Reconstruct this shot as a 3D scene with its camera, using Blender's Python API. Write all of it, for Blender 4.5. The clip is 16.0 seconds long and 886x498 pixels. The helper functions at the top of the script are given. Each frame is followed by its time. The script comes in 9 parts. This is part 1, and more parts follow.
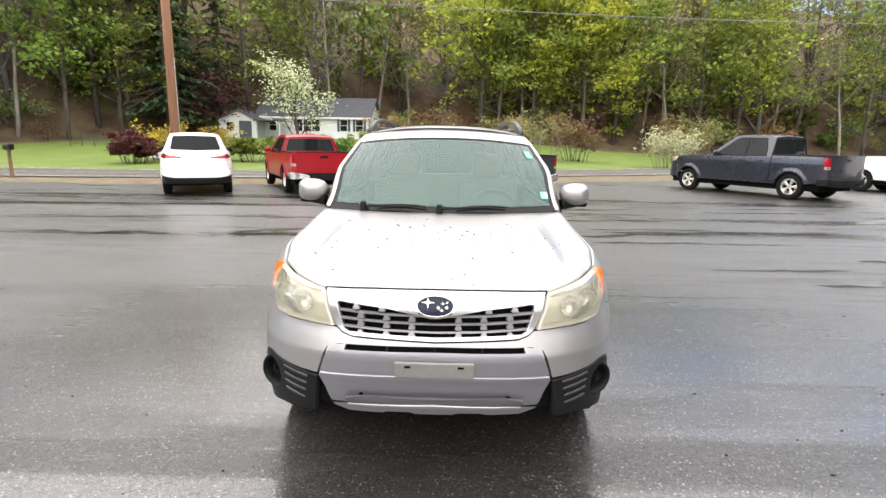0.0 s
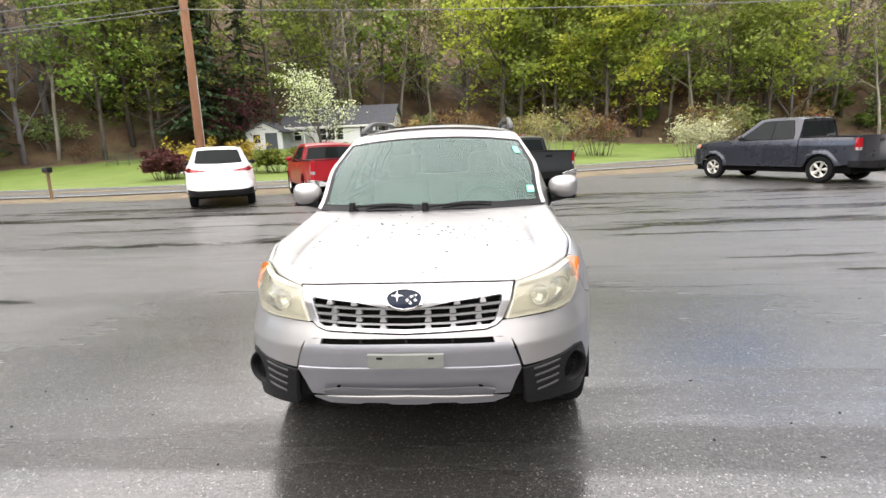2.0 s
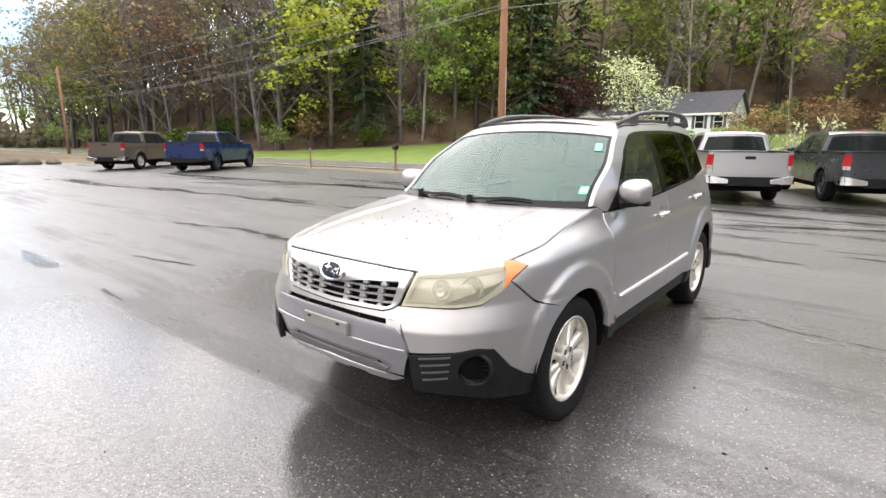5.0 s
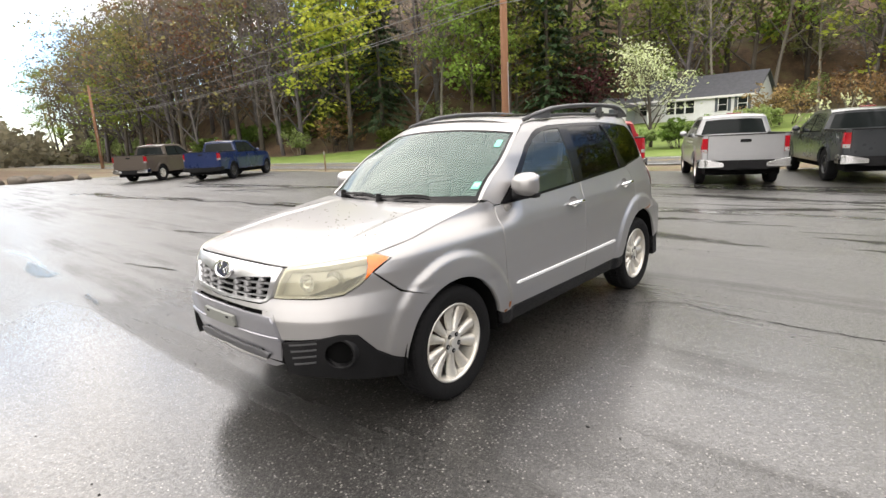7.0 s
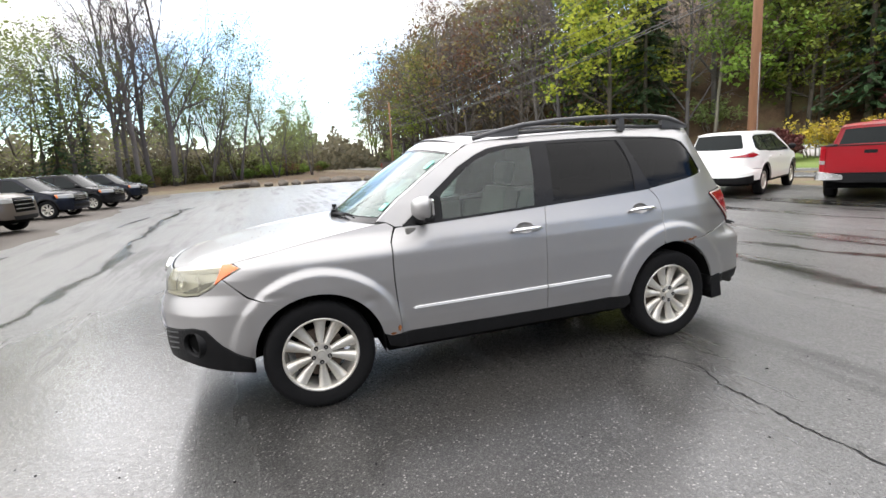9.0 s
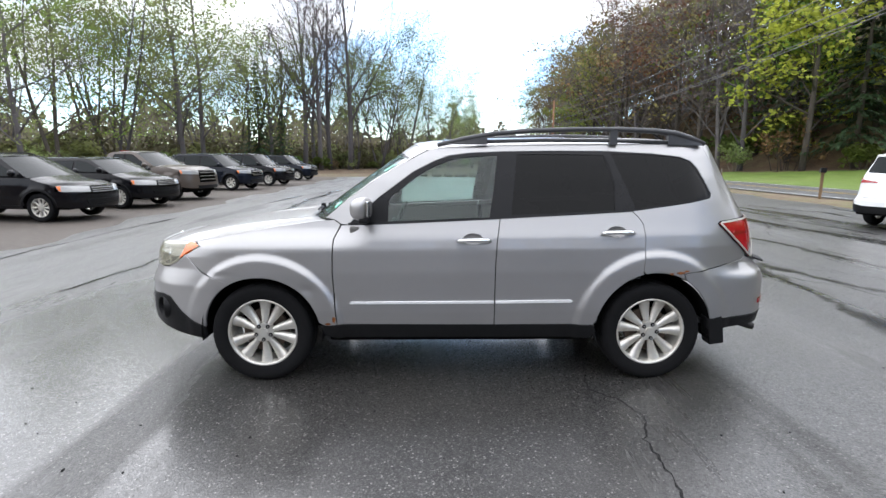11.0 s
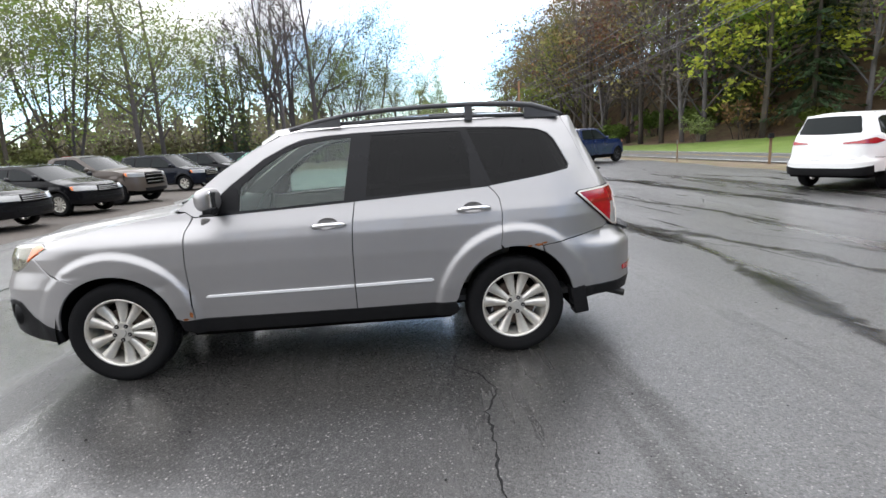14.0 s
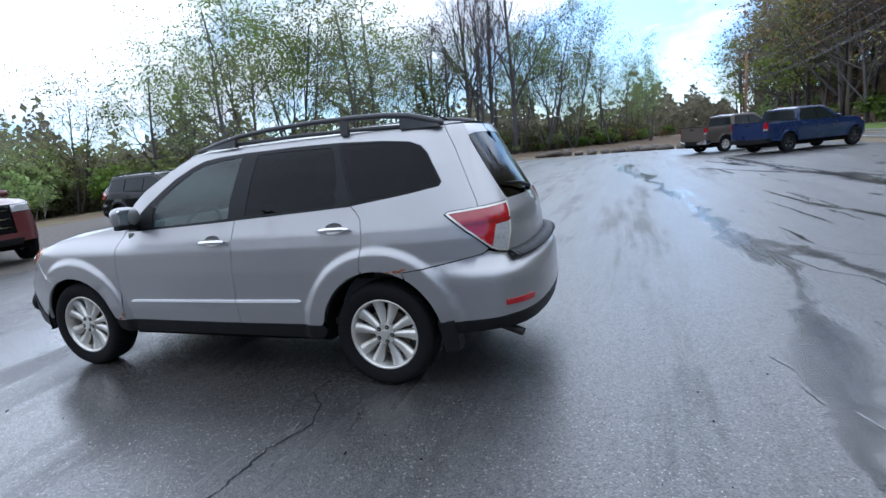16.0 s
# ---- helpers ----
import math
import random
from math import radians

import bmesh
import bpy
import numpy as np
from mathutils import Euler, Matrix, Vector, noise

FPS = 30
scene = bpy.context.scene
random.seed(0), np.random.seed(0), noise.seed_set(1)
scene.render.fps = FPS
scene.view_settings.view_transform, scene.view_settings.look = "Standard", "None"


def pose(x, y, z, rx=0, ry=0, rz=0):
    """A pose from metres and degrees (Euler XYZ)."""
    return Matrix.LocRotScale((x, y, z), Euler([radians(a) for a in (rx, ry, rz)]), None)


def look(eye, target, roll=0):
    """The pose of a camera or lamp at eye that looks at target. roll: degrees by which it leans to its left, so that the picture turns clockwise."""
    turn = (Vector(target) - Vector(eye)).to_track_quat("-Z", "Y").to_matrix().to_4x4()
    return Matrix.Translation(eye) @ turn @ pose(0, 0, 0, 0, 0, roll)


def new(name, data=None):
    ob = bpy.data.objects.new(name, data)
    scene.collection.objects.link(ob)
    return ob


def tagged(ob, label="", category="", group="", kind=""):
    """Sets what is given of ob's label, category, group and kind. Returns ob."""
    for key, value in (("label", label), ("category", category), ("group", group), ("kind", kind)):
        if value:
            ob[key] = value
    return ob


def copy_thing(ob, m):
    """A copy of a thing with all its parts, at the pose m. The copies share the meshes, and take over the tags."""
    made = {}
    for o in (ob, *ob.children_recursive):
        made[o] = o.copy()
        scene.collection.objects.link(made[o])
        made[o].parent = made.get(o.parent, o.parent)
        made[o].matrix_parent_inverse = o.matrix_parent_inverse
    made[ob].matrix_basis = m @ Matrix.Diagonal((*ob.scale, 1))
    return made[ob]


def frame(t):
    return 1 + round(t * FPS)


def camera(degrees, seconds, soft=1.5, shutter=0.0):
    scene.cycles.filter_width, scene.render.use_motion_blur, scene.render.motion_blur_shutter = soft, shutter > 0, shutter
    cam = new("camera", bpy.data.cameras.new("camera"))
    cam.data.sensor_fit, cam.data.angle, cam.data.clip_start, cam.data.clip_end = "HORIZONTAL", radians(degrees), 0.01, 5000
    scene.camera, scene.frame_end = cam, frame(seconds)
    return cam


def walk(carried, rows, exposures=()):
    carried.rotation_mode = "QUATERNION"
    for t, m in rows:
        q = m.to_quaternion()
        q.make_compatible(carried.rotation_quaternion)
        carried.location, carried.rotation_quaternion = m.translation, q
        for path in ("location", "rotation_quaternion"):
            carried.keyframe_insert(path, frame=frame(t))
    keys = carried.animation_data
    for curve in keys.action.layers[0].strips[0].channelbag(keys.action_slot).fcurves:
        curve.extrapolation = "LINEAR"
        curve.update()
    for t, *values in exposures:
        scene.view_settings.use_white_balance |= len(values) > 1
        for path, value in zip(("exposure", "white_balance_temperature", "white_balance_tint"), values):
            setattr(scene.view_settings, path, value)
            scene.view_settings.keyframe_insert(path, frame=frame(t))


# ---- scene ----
cam = camera(80.6, 16.0)
PATH = [
    (0, (0.054, -4.183, 1.499), (0.027, -2.223, 1.101), 1.0),
    (0.5, (0.129, -4.192, 1.488), (0.059, -2.229, 1.115), 1.5),
    (1, (0.124, -4.191, 1.485), (0.004, -2.233, 1.1), 1.7),
    (1.5, (0.149, -4.191, 1.486), (0.009, -2.234, 1.096), 0.4),
    (2, (0.312, -4.24, 1.475), (0.173, -2.283, 1.085), -2.1),
    (2.5, (0.678, -4.181, 1.455), (0.506, -2.238, 1.015), -4.2),
    (3, (1.049, -4.101, 1.48), (0.638, -2.187, 1.075), -0.0),
    (3.5, (1.453, -4.083, 1.494), (0.685, -2.272, 1.131), 1.2),
    (4, (1.719, -3.88, 1.464), (0.726, -2.193, 1.054), 1.6),
    (4.5, (1.895, -3.782, 1.493), (0.766, -2.188, 1.069), 1.6),
    (4.7, (1.918, -3.773, 1.488), (0.727, -2.221, 1.07), 1.4),
    (6.8, (2.548, -3.487, 1.438), (1.279, -1.993, 1.038), -3.6),
    (7, (2.697, -3.419, 1.49), (1.385, -1.968, 1.07), -3.0),
    (7.5, (3.134, -3.056, 1.476), (1.732, -1.686, 1.077), -3.8),
    (8, (3.435, -2.62, 1.459), (1.912, -1.398, 1.024), -5.0),
    (8.5, (3.728, -2.123, 1.47), (2.068, -1.094, 1.037), -4.4),
    (9, (3.948, -1.545, 1.474), (2.082, -0.912, 1.126), -3.5),
    (9.2, (3.997, -1.412, 1.504), (2.091, -0.936, 1.129), -2.6),
    (11.3, (4.225, -0.131, 1.492), (2.253, -0.107, 1.158), -0.1),
    (11.5, (4.229, -0.137, 1.494), (2.256, -0.124, 1.167), -0.4),
    (12, (4.24, -0.147, 1.49), (2.264, -0.138, 1.181), -0.5),
    (12.5, (4.232, -0.143, 1.49), (2.258, -0.137, 1.173), -0.6),
    (13, (4.188, -0.105, 1.481), (2.216, -0.088, 1.15), -2.7),
    (13.5, (4.172, 0.172, 1.429), (2.206, 0.234, 1.069), -3.6),
    (14, (4.228, 0.63, 1.434), (2.271, 0.745, 1.042), -3.1),
    (14.5, (4.11, 1.124, 1.442), (2.143, 1.195, 1.086), -4.4),
    (15, (4.041, 1.743, 1.455), (2.072, 1.604, 1.133), -5.9),
    (15.5, (3.821, 2.245, 1.447), (1.9, 1.815, 1.093), -5.8),
    (16, (3.646, 2.766, 1.444), (1.798, 2.098, 1.07), -5.3),
]
walk(cam, [(t, look(eye, target, roll)) for t, eye, target, roll in PATH],
     [(0.0, 0.02, 6850, 14), (4.5, 0.05, 6850, 14), (7.0, -0.14, 7050, 13), (9.0, -0.2, 6600, 12), (12.5, -0.46, 6080, 12), (13.5, -0.43, 6130, 12), (14.5, -0.38, 6500, 12), (15.5, -0.69, 5570, 11), (16.0, -0.89, 5400, 11)])

# ---- light and sky ----
world = bpy.data.worlds.new("overcast_sky")
scene.world = world
world.use_nodes = True
wn, wl = world.node_tree.nodes, world.node_tree.links
sky = wn.new("ShaderNodeTexSky")
sky.sky_type, sky.sun_disc = "NISHITA", False
sky.sun_elevation, sky.sun_rotation = radians(38), radians(255)
sky.air_density, sky.dust_density, sky.ozone_density = 1.0, 0.7, 1.5
co = wn.new("ShaderNodeTexCoord")
mp = wn.new("ShaderNodeMapping")
mp.inputs["Scale"].default_value = (1.0, 1.0, 2.6)
mp.inputs["Location"].default_value = (0.35, 0.2, 0.0)
cl = wn.new("ShaderNodeTexNoise")
cl.inputs["Scale"].default_value, cl.inputs["Detail"].default_value, cl.inputs["Roughness"].default_value = 2.1, 6, 0.55
ramp = wn.new("ShaderNodeValToRGB")
ramp.color_ramp.elements[0].position, ramp.color_ramp.elements[1].position = 0.555, 0.70
hue = wn.new("ShaderNodeMix")
hue.data_type = "RGBA"
bg = wn["Background"]
wl.new(co.outputs["Generated"], mp.inputs["Vector"])
wl.new(mp.outputs["Vector"], cl.inputs["Vector"])
sep = wn.new("ShaderNodeSeparateXYZ")
thick = wn.new("ShaderNodeMath")
thick.operation, thick.inputs[1].default_value = "MULTIPLY_ADD", 0.6
wl.new(co.outputs["Generated"], sep.inputs[0])
wl.new(sep.outputs["Z"], thick.inputs[0])
wl.new(cl.outputs["Fac"], thick.inputs[2])
# the cover thins out towards the hill
north = wn.new("ShaderNodeMath")
north.operation, north.inputs[1].default_value = "MULTIPLY_ADD", -0.12
wl.new(sep.outputs["Y"], north.inputs[0])
wl.new(thick.outputs[0], north.inputs[2])
wl.new(north.outputs[0], ramp.inputs["Fac"])
wl.new(ramp.outputs["Color"], hue.inputs["Factor"])
blue = wn.new("ShaderNodeVectorMath")
blue.operation, blue.inputs[1].default_value = "MULTIPLY", (2.3, 2.9, 3.5)
wl.new(sky.outputs["Color"], blue.inputs[0])
wl.new(blue.outputs[0], hue.inputs["A"])
# cloud is brightest towards the hidden sun
toward = wn.new("ShaderNodeVectorMath")
toward.operation, toward.inputs[1].default_value = "DOT_PRODUCT", (-0.75, -0.2, 0.63)
wl.new(co.outputs["Generated"], toward.inputs[0])
glow = wn.new("ShaderNodeMapRange")
glow.inputs["From Min"].default_value, glow.inputs["From Max"].default_value = -0.7, 1.0
glow.inputs["To Min"].default_value, glow.inputs["To Max"].default_value = 27.0, 43.0
wl.new(toward.outputs["Value"], glow.inputs["Value"])
white = wn.new("ShaderNodeVectorMath")
white.operation, white.inputs[0].default_value = "SCALE", (1.0, 1.01, 1.03)
wl.new(glow.outputs[0], white.inputs["Scale"])
wl.new(white.outputs[0], hue.inputs["B"])
wl.new(hue.outputs["Result"], bg.inputs["Color"])
bg.inputs["Strength"].default_value = 0.1
sun = new("sun", bpy.data.lights.new("sun", "SUN"))
sun.data.energy, sun.data.angle, sun.data.color = 0.5, radians(50), (1.0, 0.95, 0.88)
sun.matrix_world = look((-25, -6.7, 21), (0, 0, 0))
tagged(sun, kind="structure")

# ---- materials ----


def ramp_node(nt, fac, stops):
    r = nt.nodes.new("ShaderNodeValToRGB")
    e = r.color_ramp.elements
    while len(e) < len(stops):
        e.new(0.5)
    for k, (p, c) in zip(e, stops):
        k.position, k.color = p, (*c, 1) if len(c) == 3 else c
    nt.links.new(fac, r.inputs["Fac"])
    return r.outputs["Color"]


def noise_node(nt, vec, scale, detail=4, rough=0.5, stretch=None):
    n = nt.nodes.new("ShaderNodeTexNoise")
    n.inputs["Scale"].default_value, n.inputs["Detail"].default_value, n.inputs["Roughness"].default_value = scale, detail, rough
    if stretch:
        m = nt.nodes.new("ShaderNodeMapping")
        m.inputs["Scale"].default_value = stretch
        nt.links.new(vec, m.inputs["Vector"])
        vec = m.outputs["Vector"]
    nt.links.new(vec, n.inputs["Vector"])
    return n.outputs["Fac"]


def math_node(nt, op, a, b):
    n = nt.nodes.new("ShaderNodeMath")
    n.operation = op
    for i, v in enumerate((a, b)):
        if isinstance(v, (int, float)):
            n.inputs[i].default_value = v
        else:
            nt.links.new(v, n.inputs[i])
    return n.outputs[0]


def mix_col(nt, fac, a, b):
    n = nt.nodes.new("ShaderNodeMix")
    n.data_type = "RGBA"
    for k, v in (("Factor", fac), ("A", a), ("B", b)):
        if isinstance(v, (int, float)):
            n.inputs[k].default_value = v
        elif isinstance(v, tuple):
            n.inputs[k].default_value = (*v, 1)
        else:
            nt.links.new(v, n.inputs[k])
    return n.outputs["Result"]


def mat(name, col, rough=0.5, metal=0.0, var=0.12, scale=6.0, bump=0.0, bscale=150.0, coat=0.0, spec=0.5,
        dirt=None, island=0.0, stretch=None, trans=0.0, ior=1.45, rvar=0.1, objrand=0.0, subsurf=0.0):
    """A plain surface with two scales of mottling, fine relief and, if wanted, dirt or a change from piece to piece."""
    m = bpy.data.materials.new(name)
    m.use_nodes = True
    nt = m.node_tree
    b = nt.nodes["Principled BSDF"]
    tc = nt.nodes.new("ShaderNodeTexCoord").outputs["Object"]
    big = noise_node(nt, tc, scale, 4, 0.55, stretch)
    fine = noise_node(nt, tc, scale * 9, 3, 0.6, stretch)
    f = math_node(nt, "ADD", math_node(nt, "MULTIPLY", big, 0.65), math_node(nt, "MULTIPLY", fine, 0.35))
    lo, hi = tuple(max(c * (1 - var * 1.6), 0) for c in col), tuple(min(c * (1 + var * 1.6), 1) for c in col)
    c = ramp_node(nt, f, [(0.25, lo), (0.75, hi)])
    if dirt:
        d = ramp_node(nt, noise_node(nt, tc, scale * 0.5, 6, 0.65), [(0.5, (0, 0, 0)), (0.72, (1, 1, 1))])
        c = mix_col(nt, math_node(nt, "MULTIPLY", d, dirt[1]), c, dirt[0])
    if island or objrand:
        if island:
            r = nt.nodes.new("ShaderNodeNewGeometry").outputs["Random Per Island"]
            amt = island
        else:
            r = nt.nodes.new("ShaderNodeObjectInfo").outputs["Random"]
            amt = objrand
        hs = nt.nodes.new("ShaderNodeHueSaturation")
        nt.links.new(c, hs.inputs["Color"])
        nt.links.new(math_node(nt, "ADD", math_node(nt, "MULTIPLY", r, 2 * amt), 1 - amt), hs.inputs["Value"])
        nt.links.new(math_node(nt, "ADD", math_node(nt, "MULTIPLY", r, 0.05 * amt), 0.5 - 0.025 * amt), hs.inputs["Hue"])
        c = hs.outputs["Color"]
    nt.links.new(c, b.inputs["Base Color"])
    nt.links.new(math_node(nt, "ADD", math_node(nt, "MULTIPLY", f, 2 * rvar), rough - rvar), b.inputs["Roughness"])
    b.inputs["Metallic"].default_value, b.inputs["Coat Weight"].default_value = metal, coat
    b.inputs["Coat Roughness"].default_value = 0.04
    b.inputs["Specular IOR Level"].default_value = spec
    b.inputs["Transmission Weight"].default_value, b.inputs["IOR"].default_value = trans, ior
    b.inputs["Subsurface Weight"].default_value = subsurf
    if bump:
        bp = nt.nodes.new("ShaderNodeBump")
        bp.inputs["Strength"].default_value, bp.inputs["Distance"].default_value = bump, 0.02
        nt.links.new(noise_node(nt, tc, bscale, 3, 0.6, stretch), bp.inputs["Height"])
        nt.links.new(bp.outputs["Normal"], b.inputs["Normal"])
    return m


def glass_mat(name, tint, keep, haze=0.0, film=(0.5, 0.56, 0.52), ior=1.5):
    """Thin pane: mirror gloss by Fresnel over a tinted clear sheet, with a matt veil of colour mixed in if wanted."""
    m = bpy.data.materials.new(name)
    m.use_nodes = True
    nt = m.node_tree
    nt.nodes.remove(nt.nodes["Principled BSDF"])
    out = nt.nodes["Material Output"]
    clear = nt.nodes.new("ShaderNodeBsdfTransparent")
    clear.inputs["Color"].default_value = (*(c * keep for c in tint), 1)
    body = clear
    if haze:
        veil = nt.nodes.new("ShaderNodeBsdfDiffuse")
        veil.inputs["Color"].default_value = (*film, 1)
        body = nt.nodes.new("ShaderNodeMixShader")
        body.inputs[0].default_value = haze
        nt.links.new(clear.outputs[0], body.inputs[1])
        nt.links.new(veil.outputs[0], body.inputs[2])
    gloss = nt.nodes.new("ShaderNodeBsdfGlossy")
    gloss.inputs["Roughness"].default_value = 0.02
    fr = nt.nodes.new("ShaderNodeFresnel")
    fr.inputs["IOR"].default_value = ior
    mx = nt.nodes.new("ShaderNodeMixShader")
    nt.links.new(fr.outputs[0], mx.inputs[0])
    nt.links.new(body.outputs[0], mx.inputs[1])
    nt.links.new(gloss.outputs[0], mx.inputs[2])
    nt.links.new(mx.outputs[0], out.inputs["Surface"])
    return m


def paint(name, col, metal=0.0, rough=0.3, dirt=None, coat=0.6, flake=0.0, spec=0.5):
    return mat(name, col, rough, metal, spec=spec, var=0.03, scale=1.3, coat=coat, dirt=dirt, rvar=0.05, bump=flake, bscale=900)


def asphalt(name, base, wet, seed, gloss=1.0, strips=()):
    """Damp asphalt: single stones in dark binder under a thin film of water. Standing water gathers in long strips along the lot;
    strips: (y, slope, half width, x from, x to, depth) of the low lines where it always stands."""
    m = bpy.data.materials.new(name)
    m.use_nodes = True
    nt = m.node_tree
    b = nt.nodes["Principled BSDF"]
    tc0 = nt.nodes.new("ShaderNodeTexCoord").outputs["Object"]
    mv = nt.nodes.new("ShaderNodeMapping")
    mv.inputs["Location"].default_value = (seed, seed * 0.7, 0)
    nt.links.new(tc0, mv.inputs["Vector"])
    tc = mv.outputs["Vector"]

    def stones(scale):
        v = nt.nodes.new("ShaderNodeTexVoronoi")
        v.inputs["Scale"].default_value = scale
        nt.links.new(tc, v.inputs["Vector"])
        sp = nt.nodes.new("ShaderNodeSeparateColor")
        nt.links.new(v.outputs["Color"], sp.inputs[0])
        return v.outputs["Distance"], sp.outputs[0], sp.outputs[1]

    d1, r1, r1b = stones(105)
    d2, r2 = stones(48)[:2]
    grain = noise_node(nt, tc, 160, 3, 0.7)
    # water: long strips, broken at their edges by the unevenness of the surface
    blot = noise_node(nt, tc, 0.8, 5, 0.6, (0.7, 1.0, 1))
    streak = noise_node(nt, tc, 0.62, 7, 0.68, (0.13, 1.0, 1))
    streak2 = noise_node(nt, tc, 1.7, 6, 0.66, (0.12, 1.0, 1))
    band = noise_node(nt, tc, 1.1, 4, 0.7, (0.045, 1.0, 1))
    w = math_node(nt, "ADD", math_node(nt, "MULTIPLY", streak, 0.4), math_node(nt, "ADD", math_node(nt, "MULTIPLY", blot, 0.12), math_node(nt, "ADD", math_node(nt, "MULTIPLY", streak2, 0.2), math_node(nt, "MULTIPLY", band, 0.28))))
    if strips:
        xyz = nt.nodes.new("ShaderNodeSeparateXYZ")
        nt.links.new(tc0, xyz.inputs[0])
        wander = math_node(nt, "MULTIPLY", math_node(nt, "SUBTRACT", noise_node(nt, tc0, 0.35, 4, 0.6, (0.6, 0.2, 1)), 0.5), 0.8)
        # the slab under the parked wagon stands proud and holds no water
        away = math_node(nt, "POWER", math_node(nt, "ADD", math_node(nt, "POWER", math_node(nt, "MULTIPLY", xyz.outputs["X"], 0.22), 2.0), math_node(nt, "POWER", math_node(nt, "MULTIPLY", math_node(nt, "ADD", xyz.outputs["Y"], 1.5), 0.27), 2.0)), 0.5)
        flat = ramp_node(nt, away, [(0.55, (1, 1, 1)), (1.0, (0, 0, 0))])
        w = math_node(nt, "SUBTRACT", w, math_node(nt, "MULTIPLY", flat, 0.02))
        # the lot falls a little towards the road, so more water stands there
        fall = ramp_node(nt, math_node(nt, "MULTIPLY", xyz.outputs["Y"], 0.1), [(0.25, (0, 0, 0)), (0.6, (1, 1, 1))])
        w = math_node(nt, "ADD", w, math_node(nt, "MULTIPLY", fall, 0.045))
        for y0, slope, half, x0, x1, depth in strips:
            line = math_node(nt, "ADD", math_node(nt, "MULTIPLY", xyz.outputs["X"], -slope), xyz.outputs["Y"])
            off = math_node(nt, "ABSOLUTE", math_node(nt, "ADD", line, math_node(nt, "SUBTRACT", wander, y0)), 0.0)
            k = ramp_node(nt, math_node(nt, "MULTIPLY", off, 0.5 / half), [(0.0, (1, 1, 1)), (1.0, (0, 0, 0))])
            ends = math_node(nt, "ABSOLUTE", math_node(nt, "SUBTRACT", xyz.outputs["X"], (x0 + x1) / 2), 0.0)
            k2 = ramp_node(nt, math_node(nt, "MULTIPLY", ends, 1.0 / (x1 - x0)), [(0.38, (1, 1, 1)), (0.52, (0, 0, 0))])
            w = math_node(nt, "ADD", w, math_node(nt, "MULTIPLY", math_node(nt, "MULTIPLY", k, k2), depth))
    dry = ramp_node(nt, w, [(wet - 0.075, (1, 1, 1)), (wet - 0.02, (0, 0, 0))])
    film = ramp_node(nt, w, [(wet - 0.02, (0, 0, 0)), (wet + 0.05, (1, 1, 1))])
    pool = ramp_node(nt, math_node(nt, "ADD", w, math_node(nt, "MULTIPLY", math_node(nt, "SUBTRACT", grain, 0.5), 0.03)), [(wet + 0.09, (0, 0, 0)), (wet + 0.14, (1, 1, 1))])
    tone = ramp_node(nt, r1, [(0.0, tuple(c * 0.35 for c in base)), (0.45, base), (0.8, tuple(c * 1.8 for c in base)), (0.95, tuple(c * 2.8 for c in base)), (0.985, tuple(min(c * 8, 0.4) for c in base))])
    gap1 = ramp_node(nt, d1, [(0.35, (1, 1, 1)), (0.62, (0.35, 0.35, 0.35))])
    body = nt.nodes.new("ShaderNodeMix")
    body.data_type, body.blend_type = "RGBA", "MULTIPLY"
    body.inputs["Factor"].default_value = 1.0
    nt.links.new(tone, body.inputs["A"])
    nt.links.new(gap1, body.inputs["B"])
    chip = math_node(nt, "MULTIPLY", ramp_node(nt, r2, [(0.965, (0, 0, 0)), (0.98, (1, 1, 1))]), ramp_node(nt, d2, [(0.12, (1, 1, 1)), (0.22, (0, 0, 0))]))
    body = mix_col(nt, math_node(nt, "MULTIPLY", chip, 0.55), body.outputs["Result"], (0.42, 0.41, 0.38))
    soiled = mix_col(nt, math_node(nt, "MULTIPLY", ramp_node(nt, blot, [(0.4, (0, 0, 0)), (0.65, (1, 1, 1))]), 0.3), body, (0.04, 0.036, 0.03))
    nt.links.new(mix_col(nt, math_node(nt, "MULTIPLY", pool, 0.6), soiled, (0.008, 0.008, 0.007)), b.inputs["Base Color"])
    b.inputs["Roughness"].default_value = 0.55
    b.inputs["Specular IOR Level"].default_value = 0.35
    # each stone carries its own share of the water film
    shine = math_node(nt, "ADD", math_node(nt, "MULTIPLY", r1b, 0.75), math_node(nt, "MULTIPLY", grain, 0.5))
    sparkle = ramp_node(nt, math_node(nt, "SUBTRACT", shine, math_node(nt, "MULTIPLY", d1, 0.35)), [(0.05, (0.5, 0.5, 0.5)), (0.55, (1, 1, 1))])
    sparkle = mix_col(nt, pool, sparkle, (1.0, 1.0, 1.0))
    cover = math_node(nt, "SUBTRACT", gloss, math_node(nt, "MULTIPLY", dry, 0.5 * gloss))
    nt.links.new(math_node(nt, "MULTIPLY", cover, sparkle), b.inputs["Coat Weight"])
    b.inputs["Coat IOR"].default_value = 1.8
    r = math_node(nt, "ADD", 0.37, math_node(nt, "MULTIPLY", blot, 0.08))
    r = math_node(nt, "ADD", r, math_node(nt, "MULTIPLY", dry, 0.12))
    r = math_node(nt, "SUBTRACT", r, math_node(nt, "MULTIPLY", film, 0.08))
    if strips:
        # the finer, closed surface there lies under an even film
        r = math_node(nt, "SUBTRACT", r, math_node(nt, "MULTIPLY", flat, 0.24))
    r = math_node(nt, "SUBTRACT", r, math_node(nt, "MULTIPLY", pool, 0.15))
